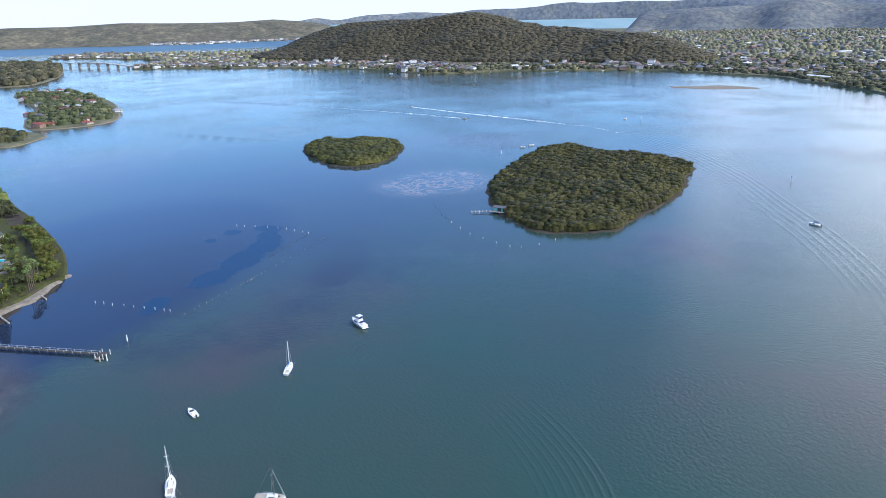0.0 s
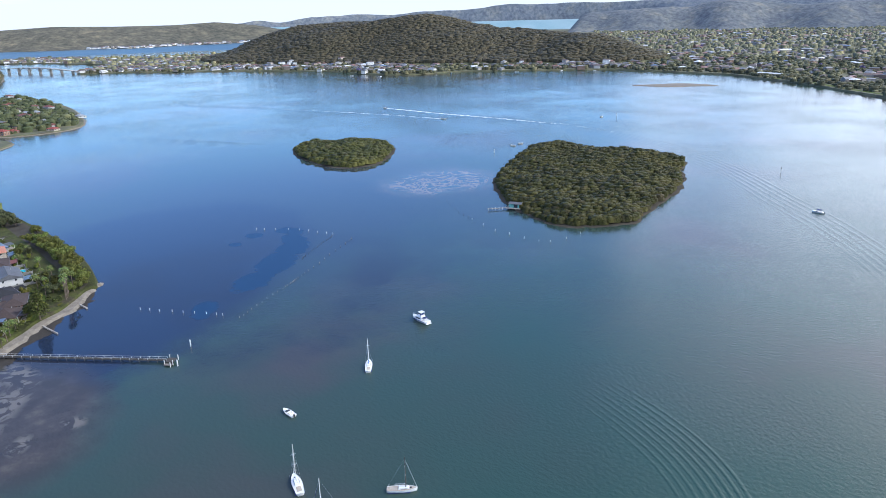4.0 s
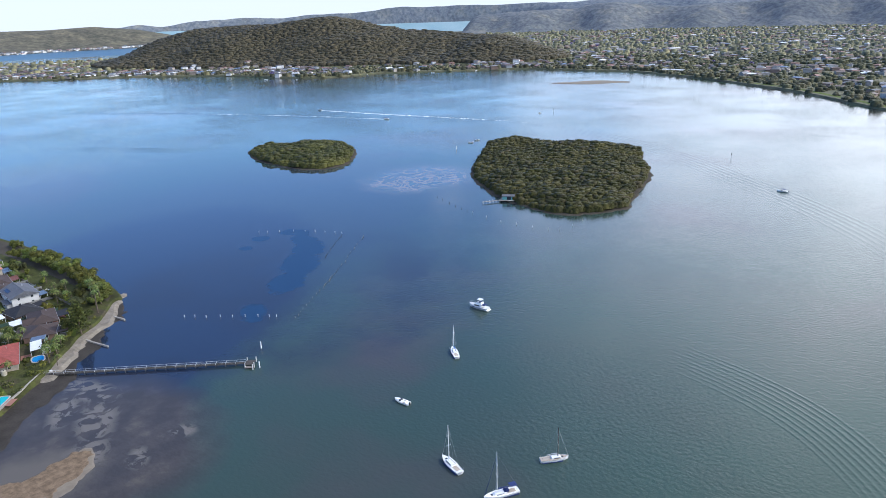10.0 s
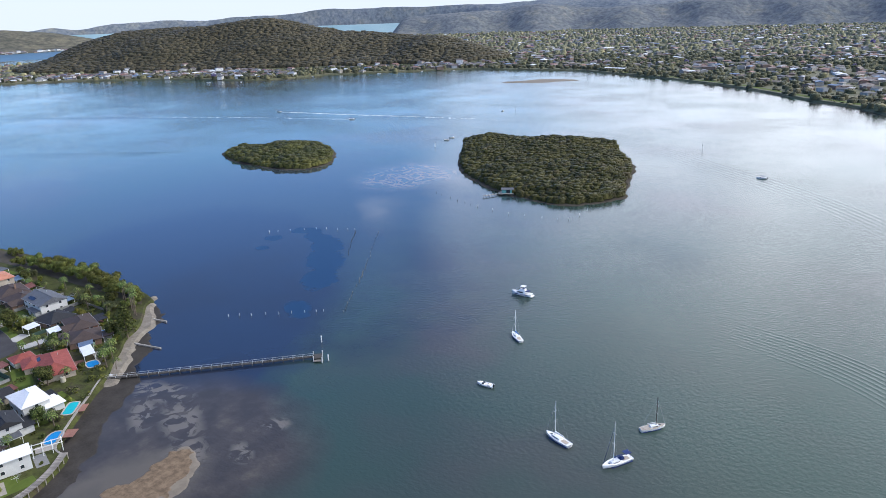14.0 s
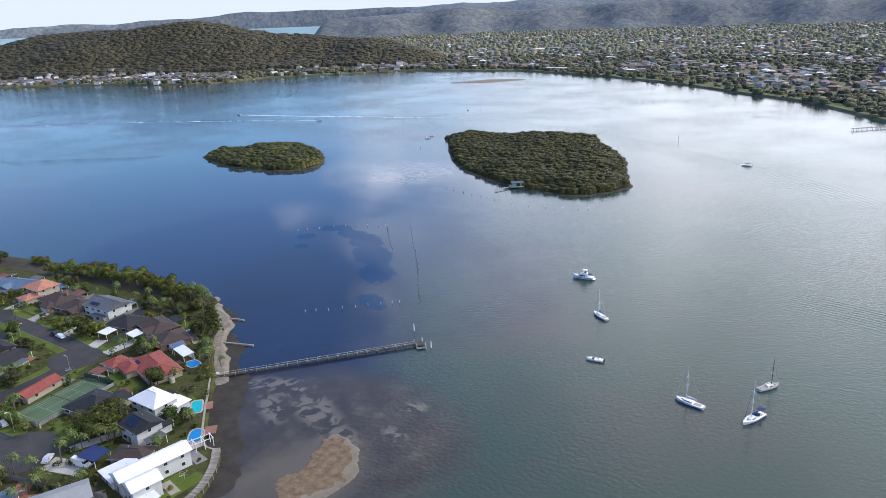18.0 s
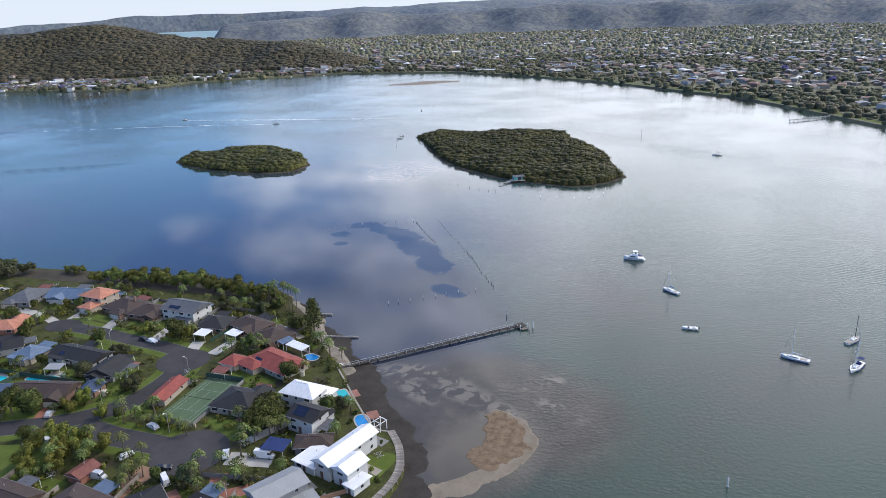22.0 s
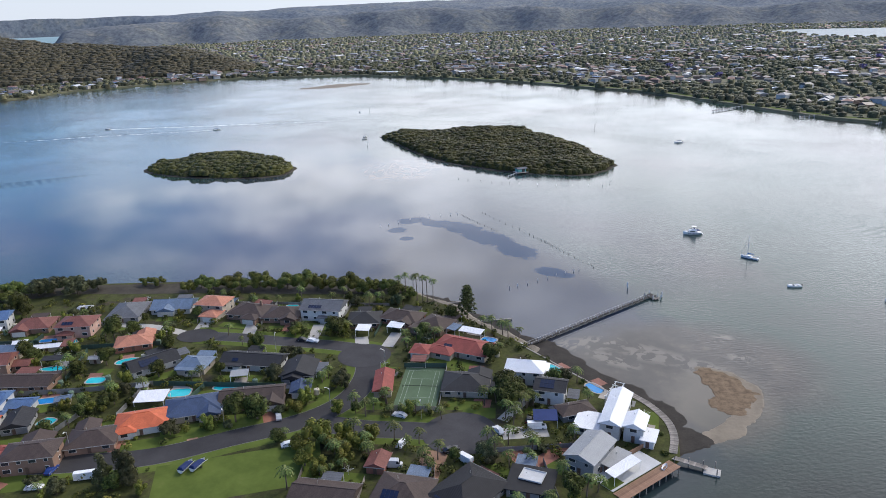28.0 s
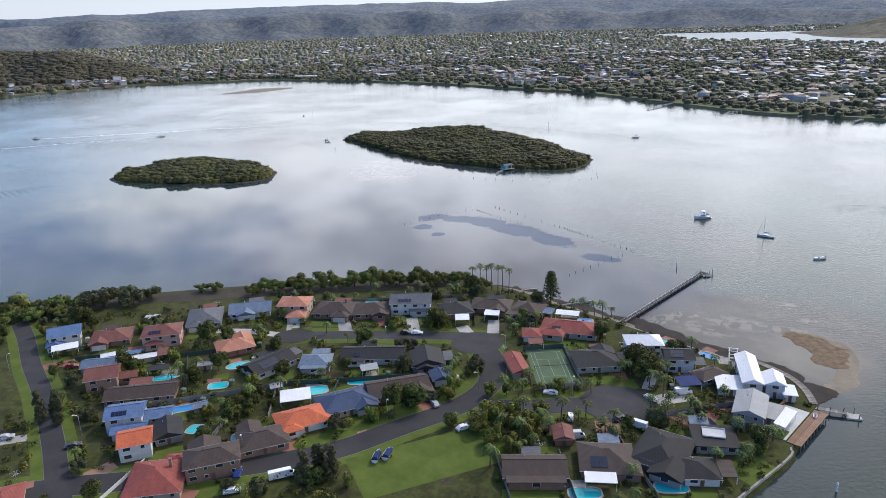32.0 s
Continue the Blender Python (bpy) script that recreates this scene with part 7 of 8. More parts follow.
def swell(points, count, gap, width, height, label):
    """Low parallel ridges of water left by a passing boat."""
    ob = thing("boat_swell", label, "waves", kind="stuff")
    for k in range(count):
        line = curve_through([(x - gap * k * 0.35, y - gap * k * 0.93) for x, y in points], False, 10)
        b, n = Build(), len(line)
        v = []
        for i, p in enumerate(line):
            a, c = Vector(line[max(i - 1, 0)]), Vector(line[min(i + 1, n - 1)])
            t = (c - a).normalized()
            f = math.sin(math.pi * (i + 0.5) / n) ** 0.6 * (1 - 0.5 * k / count)
            for u, h in ((-1, -0.02), (-0.45, 0.6), (0, 1), (0.45, 0.6), (1, -0.02)):
                v.append((p[0] - t.y * u * width, p[1] + t.x * u * width, height * h * f + (-0.01 if h < 0 else 0)))
        b.add(v, [(i * 5 + j, (i + 1) * 5 + j, (i + 1) * 5 + j + 1, i * 5 + j + 1) for i in range(n - 1) for j in range(4)])
        part("ridge", b, WATER, ob, smooth=True)
    return ob


swell([(116, 305), (136, 300), (155, 293), (171, 283), (186, 268), (198, 252)], 9, 2.4, 0.75, 0.09, "fan of low waves left by a passing boat")
swell([(-300, 752), (-212, 748), (-107, 714), (-54, 684), (4, 642), (60, 590), (104, 550), (149, 500), (190, 440)], 6, 5.0, 1.5, 0.09, "long curved wake waves rounding the island")
swell([(-870, 520), (-800, 556), (-650, 622), (-494, 674), (-400, 698)], 3, 9.0, 2.0, 0.16, "low wake waves spreading behind a speedboat")
swell([(-560, 395), (-500, 420), (-440, 448), (-400, 470)], 5, 7.0, 1.6, 0.14, "old crossing wake waves off the islet")

# ---- boatshed on the island, marker, far jetties, bridge ----
hut = thing("boatshed", "pale green boatshed on stilts beside the mangroves", "boatshed", pose(-55, 448, 0, 0, 0, 25) @ Matrix.Diagonal((1.15, 1.12, 1.05, 1)))
part("wall", Build().box(0, 0, 1.2, 6.5, 4.6, 2.4), plain("pale_green_boards", (0.16, 0.4, 0.38), 0.7), hut)
rb, _ = roof_build(6.5, 4.6, 3.6, "gable", 0.4, 14)
part("roof", rb, ROOFS["grey"], hut)
part("floor", Build().box(-0.5, -0.8, 1.0, 8.5, 7.0, 0.2), TIMBER, hut)
part("dark_doorway", Build().box(0.5, -2.33, 1.25, 2.2, 0.06, 2.0), GLASS_DARK, hut)
for sx in (-4, -1.3, 1.3, 3.4):
    for sy in (-3.8, -0.5, 2.2):
        part("stilt", Build().tube([(sx, sy, -1), (sx, sy, 1.1)], 0.12, 6), PILE_DARK, hut)
pier_walk = thing("boatshed_jetty", "narrow timber jetty leading to the boatshed", "jetty", pose(-57.5, 445.5, 0, 0, 0, 238))
part("deck", Build().box(7.5, 0, 0.95, 15, 1.3, 0.12), TIMBER, pier_walk)
for k in range(7):
    for s in (-0.6, 0.6):
        part("pile", Build().tube([(0.5 + 2.3 * k, s, -1), (0.5 + 2.3 * k, s, 1.7)], 0.09, 6), PILE, pier_walk)

beacon = thing("channel_marker", "slim channel marker post with a topmark", "channel marker", pose(23.9, 654.2, 0))
part("post", Build().tube([(0, 0, -3), (0, 0, 3.2)], 0.18, 8), RAIL, beacon)
part("topmark", Build().tube([(0, 0, 3.2), (0, 0, 4.1)], [0.5, 0.1], 8), PILE_DARK, beacon)
beacon2 = copy_thing(beacon, pose(-240, 830, 0))

for ax, ay, bx, by in ((223, 790, 165, 748), (262, 690, 236, 688), (300, 645, 285, 632), (335, 600, 318, 588)):
    a, b = Vector((ax, ay)), Vector((bx, by))
    ln = (b - a).length
    fj = thing("far_jetty", "pale timber jetty on the far shore", "jetty", pose(ax, ay, 0, 0, 0, math.degrees(math.atan2(by - ay, bx - ax))), "far shore jetties")
    part("deck", Build().box(ln / 2, 0, 1.5, ln, 2.2, 0.3), TIMBER, fj)
    for k in range(int(ln / 5) + 1):
        for s in (-0.9, 0.9):
            part("pile", Build().tube([(0.5 + 5 * k, s, -1), (0.5 + 5 * k, s, 2.6)], 0.2, 6), PILE, fj)

bridge = thing("bridge", "long pale concrete arched road bridge", "bridge", pose(-1985, 548, 0, 0, 0, 23.5))
span = 312
deck_line = [(span * k / 24, 0, 5.5 + 7.5 * math.sin(math.pi * k / 24)) for k in range(25)]
part("roadway", Build().add([(x, s * 5, z + h) for x, _, z in deck_line for s, h in ((-1, 0), (-1, 1.6), (1, 1.6), (1, 0))],
                            [(4 * k + a, 4 * k + 4 + a, 4 * k + 4 + (a + 1) % 4, 4 * k + (a + 1) % 4) for k in range(24) for a in range(4)]), CONCRETE, bridge)
for k in range(2, 24, 3):
    x, _, z = deck_line[k]
    part("pier", Build().box(x, 0, -3, 2.4, 7, z + 3), CONCRETE, bridge)
for k in (8, 11, 14):
    a, b = deck_line[k], deck_line[k + 3]
    part("arch_rib", Build().tube([(a[0] + (b[0] - a[0]) * u / 8, 0, 1.5 + (a[2] - 1.5) * math.sin(math.pi * u / 8)) for u in range(9)], 0.9, 6), CONCRETE, bridge)


# ---- vehicles ----
def car(x, y, heading, paint, label, length=4.5, van=False, name="car"):
    ob = thing(name, label, "van" if van else "car", pose(x, y, LAND + 0.05, 0, 0, heading))
    w, h = 1.8, 2.3 if van else 1.45
    L = length / 2

    def prism(profile, half, tuck):
        n = len(profile)
        v = [(px, -half + tuck * (pz > 0.95), pz) for px, pz in profile] + [(px, half - tuck * (pz > 0.95), pz) for px, pz in profile]
        return Build().add(v, [tuple(range(n)), tuple(reversed(range(n, 2 * n)))] + [(i, n + i, n + (i + 1) % n, (i + 1) % n) for i in range(n)])
    if van:
        body = [(-L, 0.3), (L, 0.3), (L, 1.0), (L - 0.6, 1.3), (L - 1.1, h), (-L, h)]
        glass = [(L - 1.5, 1.35), (L - 0.55, 1.35), (L - 1.0, h - 0.25), (L - 1.5, h - 0.25)]
    else:
        body = [(-L, 0.35), (L, 0.3), (L, 0.72), (L - 0.25, 0.85), (0.25 * L + 0.45, 0.95), (0.25 * L - 0.35, h), (-0.55 * L, h), (-L + 0.25, 0.98), (-L, 0.85)]
        glass = [(-0.78 * L, 0.96), (0.25 * L + 0.3, 0.96), (0.25 * L - 0.4, h - 0.1), (-0.52 * L, h - 0.1)]
    part("body", prism(body, w / 2, 0.16), paint, ob)
    part("windows", prism(glass, w / 2 + 0.015, 0.14), GLASS_DARK, ob)
    tyre = Build().tube([(0, -0.11, 0), (0, 0.11, 0)], 0.33, 10).mesh("wheel", BLACK)
    rim = Build().tube([(0, -0.125, 0), (0, 0.125, 0)], 0.19, 8).mesh("rim", METAL)
    for sx in (-0.62, 0.62):
        for s in (-1, 1):
            o = part("wheel", tyre, None, ob, m=pose(sx * L, s * (w / 2 - 0.08), 0.33))
            part("rim", rim, None, o)
    for s in (-1, 1):
        part("headlight", Build().box(L, s * 0.65, 0.6, 0.06, 0.35, 0.16), TRIM, ob)
        part("tail_light", Build().box(-L, s * 0.68, 0.68, 0.06, 0.3, 0.16), CARS[3], ob)
    return ob


for x, y, a, k, words in (
        (-148, 166, 80, 0, "white car on a driveway"), (-138.5, 155.5, -10, 0, "white car parked at the kerb"), (-142.5, 156.3, -10, 2, "black car parked at the kerb"), (-96, 90.5, 70, 0, "white car on a paved drive"),
        (-190, 67.5, 10, 0, "white sedan parked on the street"), (-128, 89, 25, 0, "white car parked by the grass"), (-125, 91, 25, 1, "silver car parked by the grass"), (-261, 145.5, 10, 3, "dark red car on a driveway"),
        (-240, 94, 20, 2, "black utility parked on a front yard"), (-262, 101, 15, 1, "silver wagon on a driveway"), (-247, 186, 80, 1, "silver car by the foreshore"), (-244, 186.5, 85, 1, "grey car by the foreshore"),
        (-69, 98, 120, 0, "white car at the turning circle"), (-98.7, 105.2, 160, 0, "white car parked by a garden wall"), (-82, 88, 30, 2, "black car at the turning circle"), (-60, 104, 80, 2, "black car under palms"),
        (-135.5, 103.5, 110, 1, "silver car on red paving"), (-137, 107, 110, 2, "dark car on red paving"), (-190, 75, 90, 4, "blue hatchback on a driveway")):
    car(x, y, a, CARS[k], words)
car(-178, 72.5, 15, CARS[0], "long white motorhome parked on a driveway", 7.0, True, "motorhome")
car(-78, 83.5, 140, CARS[0], "white van parked beside a hedge", 5.2, True, "van")
car(-58, 100, 5, CARS[0], "white caravan under a navy canopy", 5.5, True, "caravan")
car(-97, 80.5, 0, CARS[1], "grey camper trailer beside a shed", 5.0, True, "trailer")
for x, y, a in ((-153, 77.5, 75), (-150, 78.3, 70)):
    ob = thing("covered_boat", "boat on a trailer under a navy cover by the grass", "boat trailer", pose(x, y, LAND + 0.55, 0, 0, a), "covered boats")
    hb, db = hull_build(5.2, 2.1, 0.8, 0.3, -0.2, 0.9)
    part("hull", hb, GELCOAT, ob)
    part("cover", cabin_build(-0.2, 0.7, 4.6, 2.1, 0.75, 1.6, 0.3, 0.55), NAVY, ob)
    for s in (-1, 1):
        part("wheel", Build().tube([(0, s * 0.95 - 0.1, -0.2), (0, s * 0.95 + 0.1, -0.2)], 0.3, 10), BLACK, ob)
    part("drawbar", Build().tube([(2.2, 0, -0.15), (3.6, 0, -0.2)], 0.06, 6), METAL, ob)

lamp_mesh = Build().tube([(0, 0, -0.3), (0, 0, 6.5), (0.9, 0, 7.1)], [0.11, 0.08, 0.05], 7).mesh("pole", METAL)
head_mesh = Build().box(1.15, 0, 7.03, 0.7, 0.25, 0.14).mesh("lamp_head", TRIM)
for x, y, a in ((-121, 110, 200), (-150, 97.5, 290), (-150, 147.5, 90), (-108, 136, 180), (-190, 84, 270), (-92, 104, 270), (-282, 145, 0), (-240, 100, 200)):
    ob = thing("street_lamp", "slim grey street lamp with an arm", "street lamp", pose(x, y, LAND, 0, 0, a), "street lamps")
    part("pole", lamp_mesh, None, ob)
    part("lamp_head", head_mesh, None, ob)

# ---- planting ----
BLOCKED = []
for hx, hy, hw, hd, rot in HOUSES:
    BLOCKED.append((hx, hy, math.cos(radians(rot)), math.sin(radians(rot)), hw / 2, hd / 2))
ROAD_LINES = [(curve_through(line, False, 5), width) for line, width in ROADS]


def free(x, y, r):
    for hx, hy, c, s, w, d in BLOCKED:
        dx, dy = x - hx, y - hy
        if abs(dx * c + dy * s) < w + r * 0.55 and abs(-dx * s + dy * c) < d + r * 0.55:
            return False
    for line, width in ROAD_LINES:
        if min((x - a) ** 2 + (y - b) ** 2 for a, b in line) < (width / 2 + r * 0.6 + 0.8) ** 2:
            return False
    for cx, cy, cr in ((-117, 145, 10), (-80, 97, 12), (-187, 158, 8)):
        if math.hypot(x - cx, y - cy) < cr + r * 0.5:
            return False
    return True


for x, y, s in ((-109, 205, 0.75), (-107, 201, 0.7), (-112, 208, 0.8), (-117, 210, 0.9), (-123, 212, 1.0), (-120, 199, 0.8), (-137, 200, 0.9), (-150, 199, 0.9), (-337, 199, 1.0), (-322, 201, 1.2), (-312, 203, 1.0), (-304, 200, 1.15), (-296, 204, 1.1), (-288, 205, 1.0), (-280, 206, 1.1), (-232, 217.5, 0.62), (-226, 217, 0.7), (-204, 214, 0.9), (-198, 213, 1.1), (-190, 214, 1.15), (-184, 212, 1.05), (-177, 214, 1.2), (-171, 212, 1.1),
                (-164, 213, 1.15), (-157, 213, 1.2), (-150, 212, 1.1), (-144, 212, 1.2), (-136, 211, 1.15), (-129, 209, 1.1), (-122, 208, 1.1), (-116, 207, 0.9), (-151, 206, 1.0), (-140, 205, 1.0), (-180, 207, 0.9), (-166, 206, 0.95), (-350, 190, 1.2), (-365, 185, 1.2), (-385, 180, 1.2), (-330, 190, 1.1), (-315, 192, 1.1), (-195, 207, 0.9), (-118, 208, 0.9), (-114, 205, 0.8), (-122, 203, 0.9), (-128, 209, 1.0), (-133, 207, 1.0), (-187, 206, 0.9), (-173, 206, 0.9), (-160, 207, 0.9), (-146, 206, 0.9), (-134, 204, 0.9), (-126, 203, 0.8), (-208, 209, 0.8), (-305, 193, 1.0), (-295, 195, 1.0), (-286, 197, 1.0), (-322, 194, 1.1), (-342, 195, 1.1)):
    if y < 208.5 and -212 < x < -112:
        continue
    plant("flat", x, y - 4, s * (0.84 if -212 < x < -112 else 0.88))
for x, y, s in ((-264, 203, 1.1), (-270, 200, 1.3), (-258, 199, 1.1), (-276, 198, 1.2), (-252, 205, 0.8), (-168, 72, 0.95), (-164.5, 70.5, 0.9), (-171.5, 69.5, 0.85), (-252, 113, 0.95), (-256, 110, 0.9), (-249, 108, 0.85)):
    plant("grey" if y > 190 else "tall", x, y + (3 if y > 190 else 0), s * (1.55 if y > 190 else 1.15))
for x, y, s in ((-119, 91, 1.5), (-124, 87, 1.2), (-114, 86, 1.1), (-129, 111, 1.0), (-131, 107, 0.9), (-113, 93, 1.1), (-122, 122, 0.8)):
    plant("bright", x, y, s)
for x, y, s in ((-142, 103, 1.5), (-148, 101, 1.2), (-118, 98 + 8, 1.0), (-108, 88, 1.3), (-105, 92, 1.2), (-110, 80, 1.2), (-116, 76, 1.1), (-121, 80, 1.2), (-64, 114, 1.3), (-68, 118, 1.2), (-66, 109, 1.2), (-72, 141, 1.1), (-88, 176, 1.0), (-130, 160, 1.2), (-216, 156, 1.2), (-210, 160, 1.0), (-270, 180, 1.3), (-265, 176, 1.2), (-275, 186, 1.2), (-208, 136, 1.1), (-185, 128, 1.2)):
    plant("bright" if -126 < x < -103 and y < 110 else "broad", x, y, s * 0.92)
for x, y, s in ((-112, 198, 0.95), (-109, 197, 1.0), (-106, 199, 0.9), (-104, 196, 1.0), (-101.5, 195, 0.95), (-99.5, 194, 1.0), (-97, 193, 0.9)):
    plant("tallpalm", x, y, s)
plant("pine", -82, 178.5, 1.0)
for x, y, s in ((-132, 164, 1.1), (-145, 165, 0.9), (-128, 166, 0.9)):
    plant("datepalm", x, y, s)
for x, y, s in ((-101, 106.5, 0.7), (-98, 106.5, 0.65), (-94, 106.3, 0.7), (-90.5, 106.3, 0.7), (-109, 97 + 8, 0.8), (-106, 88, 0.9), (-110, 92, 1.0), (-123, 70, 1.0), (-117, 88, 0.9), (-113, 82, 1.0), (-104, 84, 0.9), (-86, 90 + 14, 0.8), (-173, 157 + 4, 0.9), (-66, 121, 1.0), (-70, 114, 1.0), (-62, 110, 1.0), (-60, 113, 0.9),
                (-67, 105, 0.9), (-72, 90, 0.9), (-70, 84, 1.0), (-66, 81, 0.9), (-48, 77 + 16, 0.8), (-52, 76, 0.9), (-47, 70, 1.0), (-44, 72, 0.9), (-68, 163, 1.0), (-72, 165, 0.9), (-66, 159, 1.0), (-76, 168, 0.9), (-62, 160, 0.8), (-70, 146, 1.0), (-44, 127, 0.9), (-42, 113, 0.8), (-93, 156, 1.0), (-100, 158, 1.0), (-97, 162, 0.9),
                (-104, 156, 1.0), (-92, 160, 0.9), (-130, 119, 0.9), (-126, 128, 0.7), (-168, 124, 0.9), (-172, 125, 0.8), (-214, 131, 1.0), (-220, 134, 1.0), (-222, 129, 0.9), (-218, 127, 0.8), (-56, 63, 0.9), (-64, 64, 0.8), (-88, 60, 0.9), (-60, 90, 0.9)):
    plant("palm", x, y, s)
count = {"broad": 0, "shrub": 0}
tries = 0
while tries < 20000 and (count["broad"] < 270 or count["shrub"] < 210):
    tries += 1
    x, y = float(rng.uniform(-330, -45)), float(rng.uniform(30, 200))
    if not inside(np.array([x]), np.array([y]), peninsula)[0] or (y > 188 and -255 < x < -215):
        continue
    if x < -268 and y < 165 and rng.random() < 0.8:
        continue
    if noise.noise((x * 0.045, y * 0.045, 5.0)) < -0.12:
        continue
    near_lawn = abs(x + 138) < 22 and abs(y - 76) < 11
    small = rng.random() < 0.6
    if small:  # shrubs stand in beds along the walls
        hx, hy, hw, hd, rot = HOUSES[int(rng.integers(len(HOUSES)))]
        u, v = (float(rng.uniform(-0.5, 0.5)) * hw, (hd / 2 + 0.5) * float(rng.choice([-1, 1]))) if rng.random() < 0.6 else ((hw / 2 + 0.5) * float(rng.choice([-1, 1])), float(rng.uniform(-0.5, 0.5)) * hd)
        x, y = hx + u * math.cos(radians(rot)) - v * math.sin(radians(rot)), hy + u * math.sin(radians(rot)) + v * math.cos(radians(rot))
        if not inside(np.array([x]), np.array([y]), peninsula)[0]:
            continue
    if small and count["shrub"] < 210 and free(x, y, 0.5) and not near_lawn:
        plant("shrub", x, y, float(rng.uniform(0.45, 0.95)))
        count["shrub"] += 1
    elif not small and count["broad"] < 270 and free(x, y, 1.7) and not near_lawn:
        plant(["broad", "bright", "palm", "grey", "palm"][int(rng.integers(5))], x, y, float(rng.uniform(0.45, 0.95)))
        count["broad"] += 1

wx, wy = scatter(rng, curve_through([(-430, 196), (-350, 209), (-300, 211), (-286, 205), (-300, 190), (-350, 180), (-430, 170)], True, 4), 4.2)
wood("foreshore_wood", "low dense green wood along the western foreshore", (wx, wy), 4, 3.4, 70, LEAF, 0.4, LAND - 1.2, 1.6, "trees", lumps=1, sides=8)

# low garden planting round the houses, too thick to count
gxs, gys = scatter(rng, [(-268, 45), (-45, 45), (-45, 195), (-268, 195)], 3.1)
ok = inside(gxs, gys, peninsula) & (rng.random(len(gxs)) < 0.72) & ~((np.abs(gxs + 138) < 24) & (np.abs(gys - 76) < 12))
beds = np.array([free(a, b, 0.9) for a, b in zip(gxs[ok], gys[ok])])
tuft = np.array([noise.noise((a * 0.06, b * 0.06, 2.0)) for a, b in zip(gxs[ok], gys[ok])])
beds &= tuft > -0.06
for leaf, half, words in ((LEAF, 0, "dark green garden shrubs and hedges between the houses"), (LEAF_BRIGHT, 1, "bright green garden shrubs between the houses")):
    use = beds & ((np.arange(len(beds)) % 3 == 0) == bool(half))
    wood("garden_shrubs", words, (gxs[ok][use], gys[ok][use]), 3, 1.5, 80, leaf, 0.22, LAND - 0.2, 0.5, "shrubs", "shrub")

# gardens and houses on the low land to the west
for outline, num in ((WEST_LOTS, 40), (NEAR_LOTS, 8)):
    x, y = scatter(rng, outline, 34)
    for k in range(min(num, len(x))):
        house(float(x[k]), float(y[k]), float(rng.uniform(11, 17)), float(rng.uniform(9, 11)), float(rng.uniform(-40, 40)), int(rng.integers(1, 3)), "hip",
              ["brown", "grey", "redbrown", "dark", "red", "lightgrey"][int(rng.integers(6))], ["brick", "cream", "white"][int(rng.integers(3))], "waterfront house on low land across the channel", z=1.6)
    x, y = scatter(rng, shrunk(outline, 12), 9.5)
    wood("garden_trees", "garden trees between waterfront houses", (x, y), 15, 4.2, 30, LEAF_GREY, 0.8, 0.6, 2, "trees", lumps=1)
x, y = scatter(rng, WOODED_LOTS, 12)
wood("point_forest", "dense woodland on the point by the bridge", (x, y), 12, 6.5, 20, SUBURB_LEAF, 1.2, lambda a, b: 3 + 0 * a, 5, "forest", lumps=1)

# ---- yards: paving, garden hedges, tanks, clothes hoists ----
PAVING = [plain("pale_pavers", (0.34, 0.31, 0.27), 0.9, fine=3), plain("red_pavers", (0.26, 0.13, 0.1), 0.9, fine=3), plain("grey_pavers", (0.2, 0.2, 0.2), 0.9, fine=3)]
TANK_SHADES = [plain("green_tank", (0.12, 0.17, 0.12), 0.6), plain("cream_tank", (0.5, 0.46, 0.36), 0.6)]
yard = np.random.default_rng(77)


def clear_of_houses(x, y, r):
    for hx, hy, c, s, w, d in BLOCKED:
        dx, dy = x - hx, y - hy
        if abs(dx * c + dy * s) < w + r - 1.0 and abs(-dx * s + dy * c) < d + r - 1.0:
            return False
    return free(x, y, r) and bool(inside(np.array([x]), np.array([y]), shrunk(peninsula, 4))[0])


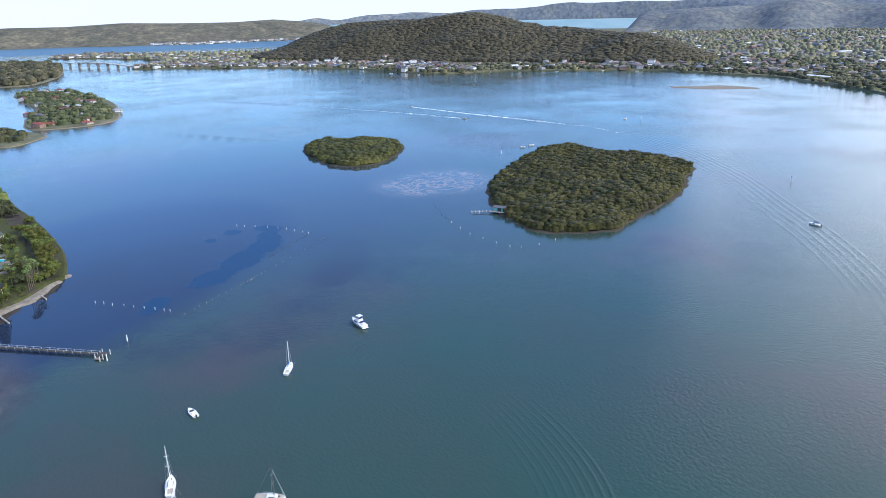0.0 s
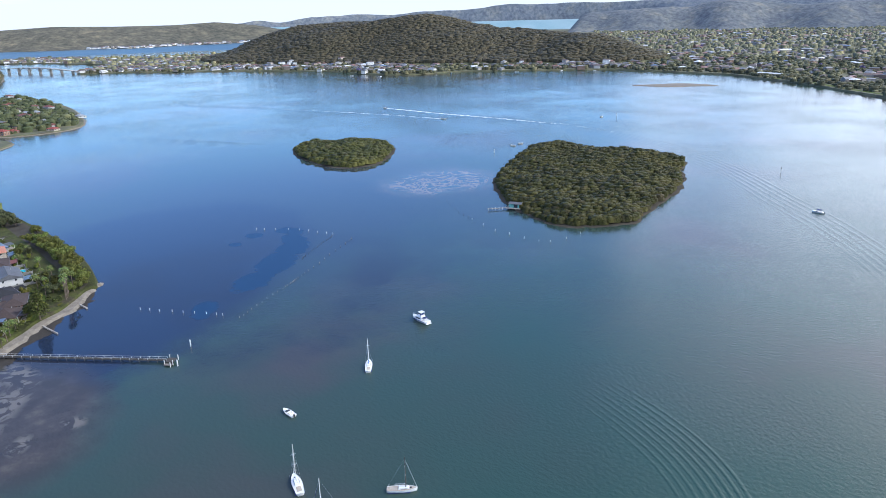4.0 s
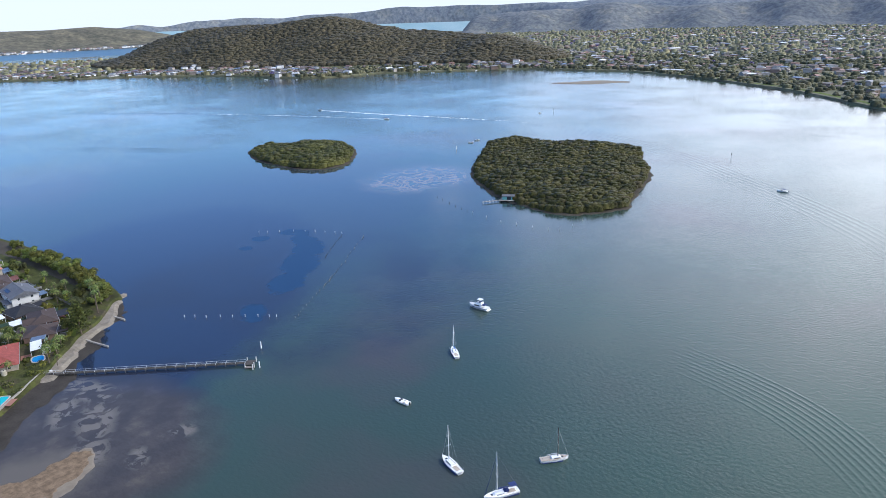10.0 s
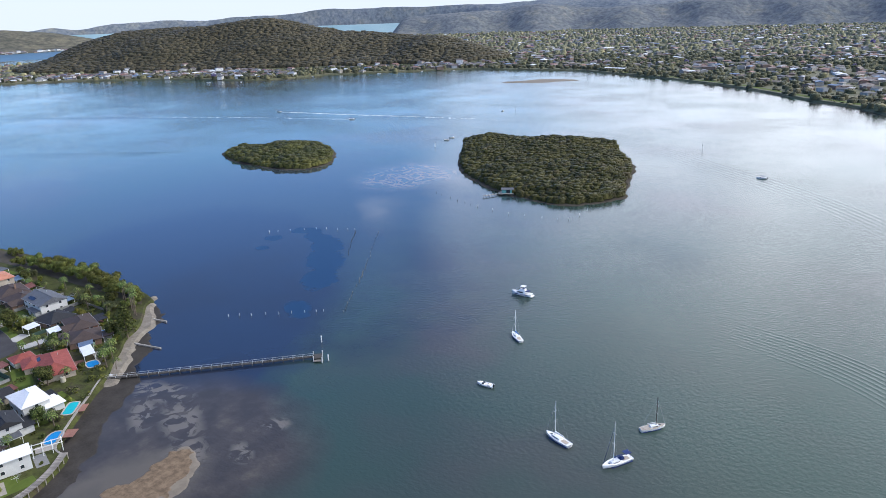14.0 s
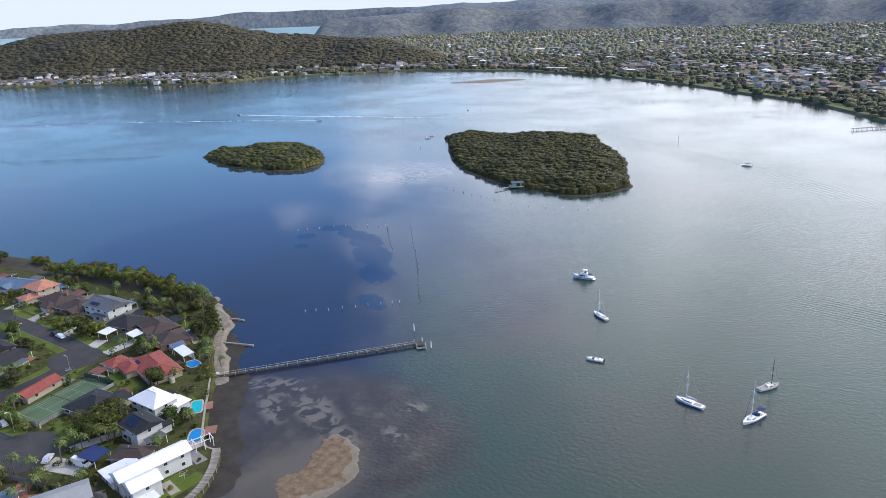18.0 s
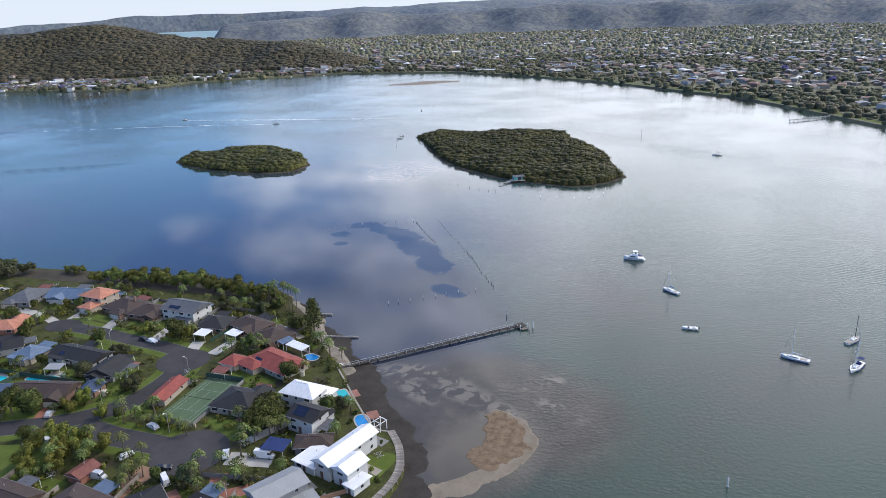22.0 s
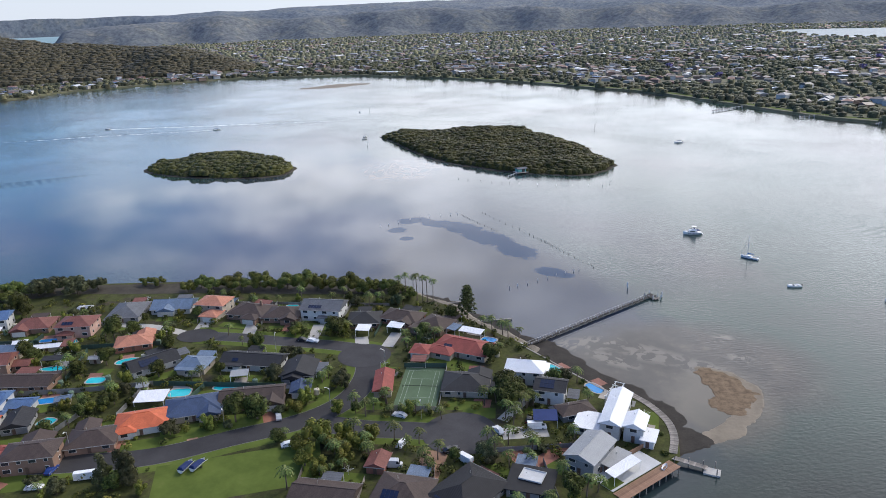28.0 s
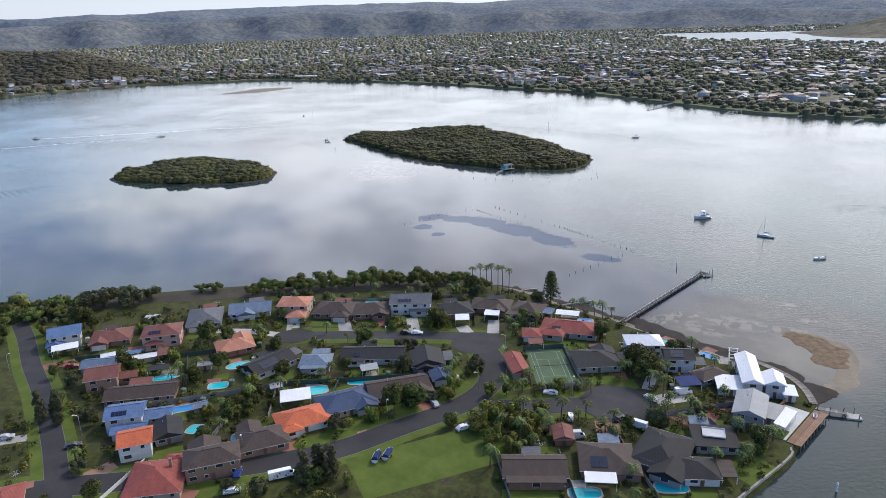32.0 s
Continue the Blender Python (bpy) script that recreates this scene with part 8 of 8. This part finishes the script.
hoist = Build().tube([(0, 0, 0), (0, 0, 1.9)], 0.04, 6)
for k in range(4):
    a = k * math.pi / 2
    hoist.tube([(0, 0, 1.75), (1.5 * math.cos(a), 1.5 * math.sin(a), 2.0)], 0.025, 5)
for f in (0.5, 1.0):
    hoist.tube([(1.5 * f * math.cos(k * math.pi / 2), 1.5 * f * math.sin(k * math.pi / 2), 1.75 + 0.25 * f) for k in range(5)], 0.015, 4)
hoist_mesh = hoist.mesh("clothes_hoist", METAL)
made = 0
for hx, hy, hw, hd, rot in HOUSES:
    if hx < -290 or hy > 200 or hw < 8:
        continue
    c, s = math.cos(radians(rot)), math.sin(radians(rot))
    spot = lambda u, v: (hx + u * c - v * s, hy + u * s + v * c)
    # lawn at the back and at the front
    for side in (1, -1):
        u, v = float(yard.uniform(-2, 2)), side * (hd / 2 + 3.2)
        x, y = spot(u, v)
        if clear_of_houses(x, y, 2.2):
            made += 1
            part_size = (float(yard.uniform(0.5, 0.8)) * hw, float(yard.uniform(4.0, 6.0)))
            tagged(part("lawn", Build().box(0, 0, 0, *part_size, 0.004 + made * 0.0002), LAWN, m=pose(x, y, LAND, 0, 0, rot)), "small mown lawn beside a house", "lawn", kind="structure")
    x, y = spot(float(yard.uniform(-0.3, 0.3)) * hw, hd / 2 + 0.8)
    tagged(part("patio", Build().box(0, 0, 0, float(yard.uniform(4, 7)), float(yard.uniform(2.6, 3.8)), 0.06), PAVING[made % 3], m=pose(x, y, LAND, 0, 0, rot)), "paved patio against a house wall", "patio", kind="structure")
    x, y = spot(hw / 2 + 0.6, float(yard.uniform(-0.3, 0.3)) * hd)
    if yard.random() < 0.45 and clear_of_houses(x, y, 0.6):
        ob = thing("water_tank", "round ribbed rainwater tank beside a house", "water tank", pose(x, y, LAND))
        part("tank", Build().tube([(0, 0, 0), (0, 0, 1.7), (0, 0, 1.85), (0, 0, 2.0)], [0.9, 0.9, 0.8, 0.25], 14), TANK_SHADES[made % 2], ob)
        part("inlet_cap", Build().tube([(0.3, 0, 1.9), (0.3, 0, 2.08)], 0.14, 8), BLACK, ob)
    x, y = spot(float(yard.uniform(-0.3, 0.3)) * hw, hd / 2 + 5)
    if yard.random() < 0.4 and clear_of_houses(x, y, 1.2):
        tagged(part("clothes_hoist", hoist_mesh, None, m=pose(x, y, LAND)), "rotary clothes hoist standing on a back lawn", "clothes hoist")

dinghy = thing("dinghy", "small white dinghy lying on the timber deck", "dinghy", pose(-25.6, 82.4, LAND + 0.17, 0, 0, 60))
hb, db = hull_build(2.8, 1.2, 0.45, 0.3, 0.0, 0.8)
part("hull", hb, GELCOAT, dinghy)

# covered terraces and carports built on to the houses
COVERS = [(ROOFS["dark"], "charcoal"), (ROOFS["grey"], "grey"), (ROOFS["brown"], "brown"), (ROOFS["slate"], "blue-grey"), (ROOFS["lightgrey"], "light grey"), (ROOFS["dark"], "charcoal"), (ROOFS["redbrown"], "red-brown")]
main_houses = [h for h in HOUSES if h[2] > 11 and h[0] > -290 and h[1] < 200]
taken = list(BLOCKED)
for k, (hx, hy, hw, hd, rot) in enumerate(main_houses):
    c, s = math.cos(radians(rot)), math.sin(radians(rot))
    for side in ((0, 1), (1, 0)) if k % 2 else ((0, 1),):
        w, d = (float(yard.uniform(4.5, 8)), float(yard.uniform(3, 4.2))) if side[1] else (float(yard.uniform(3.2, 4.2)), float(yard.uniform(5, 7)))
        u = side[0] * (hw / 2 - 0.9 + w / 2) + side[1] * float(yard.uniform(-0.2, 0.2)) * hw
        v = side[1] * (hd / 2 - 0.9 + d / 2)
        x, y = hx + u * c - v * s, hy + u * s + v * c
        clash = any(math.hypot(x - a, y - b) > 0.1 and (a, b) != (hx, hy) and abs((x - a) * cc + (y - b) * ss) < ww + 2.0 and abs(-(x - a) * ss + (y - b) * cc) < dd + 2.0 for a, b, cc, ss, ww, dd in taken)
        near_road = any(min((x - a) ** 2 + (y - b) ** 2 for a, b in line) < (width / 2 + 3) ** 2 for line, width in ROAD_LINES)
        if clash or near_road or not inside(np.array([x]), np.array([y]), shrunk(peninsula, 5))[0]:
            continue
        material, words = COVERS[(k * 2 + side[0]) % len(COVERS)]
        awning(x, y, w, d, rot, material, words + (" patio cover on posts behind a house" if side[1] else " carport roof beside a house"), 2.3, "patio_cover" if side[1] else "carport")
        taken.append((x, y, c, s, w / 2, d / 2))

# palms round the turning circle
for _ in range(45):
    x, y = float(yard.uniform(-118, -58)), float(yard.uniform(72, 116))
    if free(x, y, 1.0):
        plant("palm", x, y, float(yard.uniform(0.75, 1.1)))
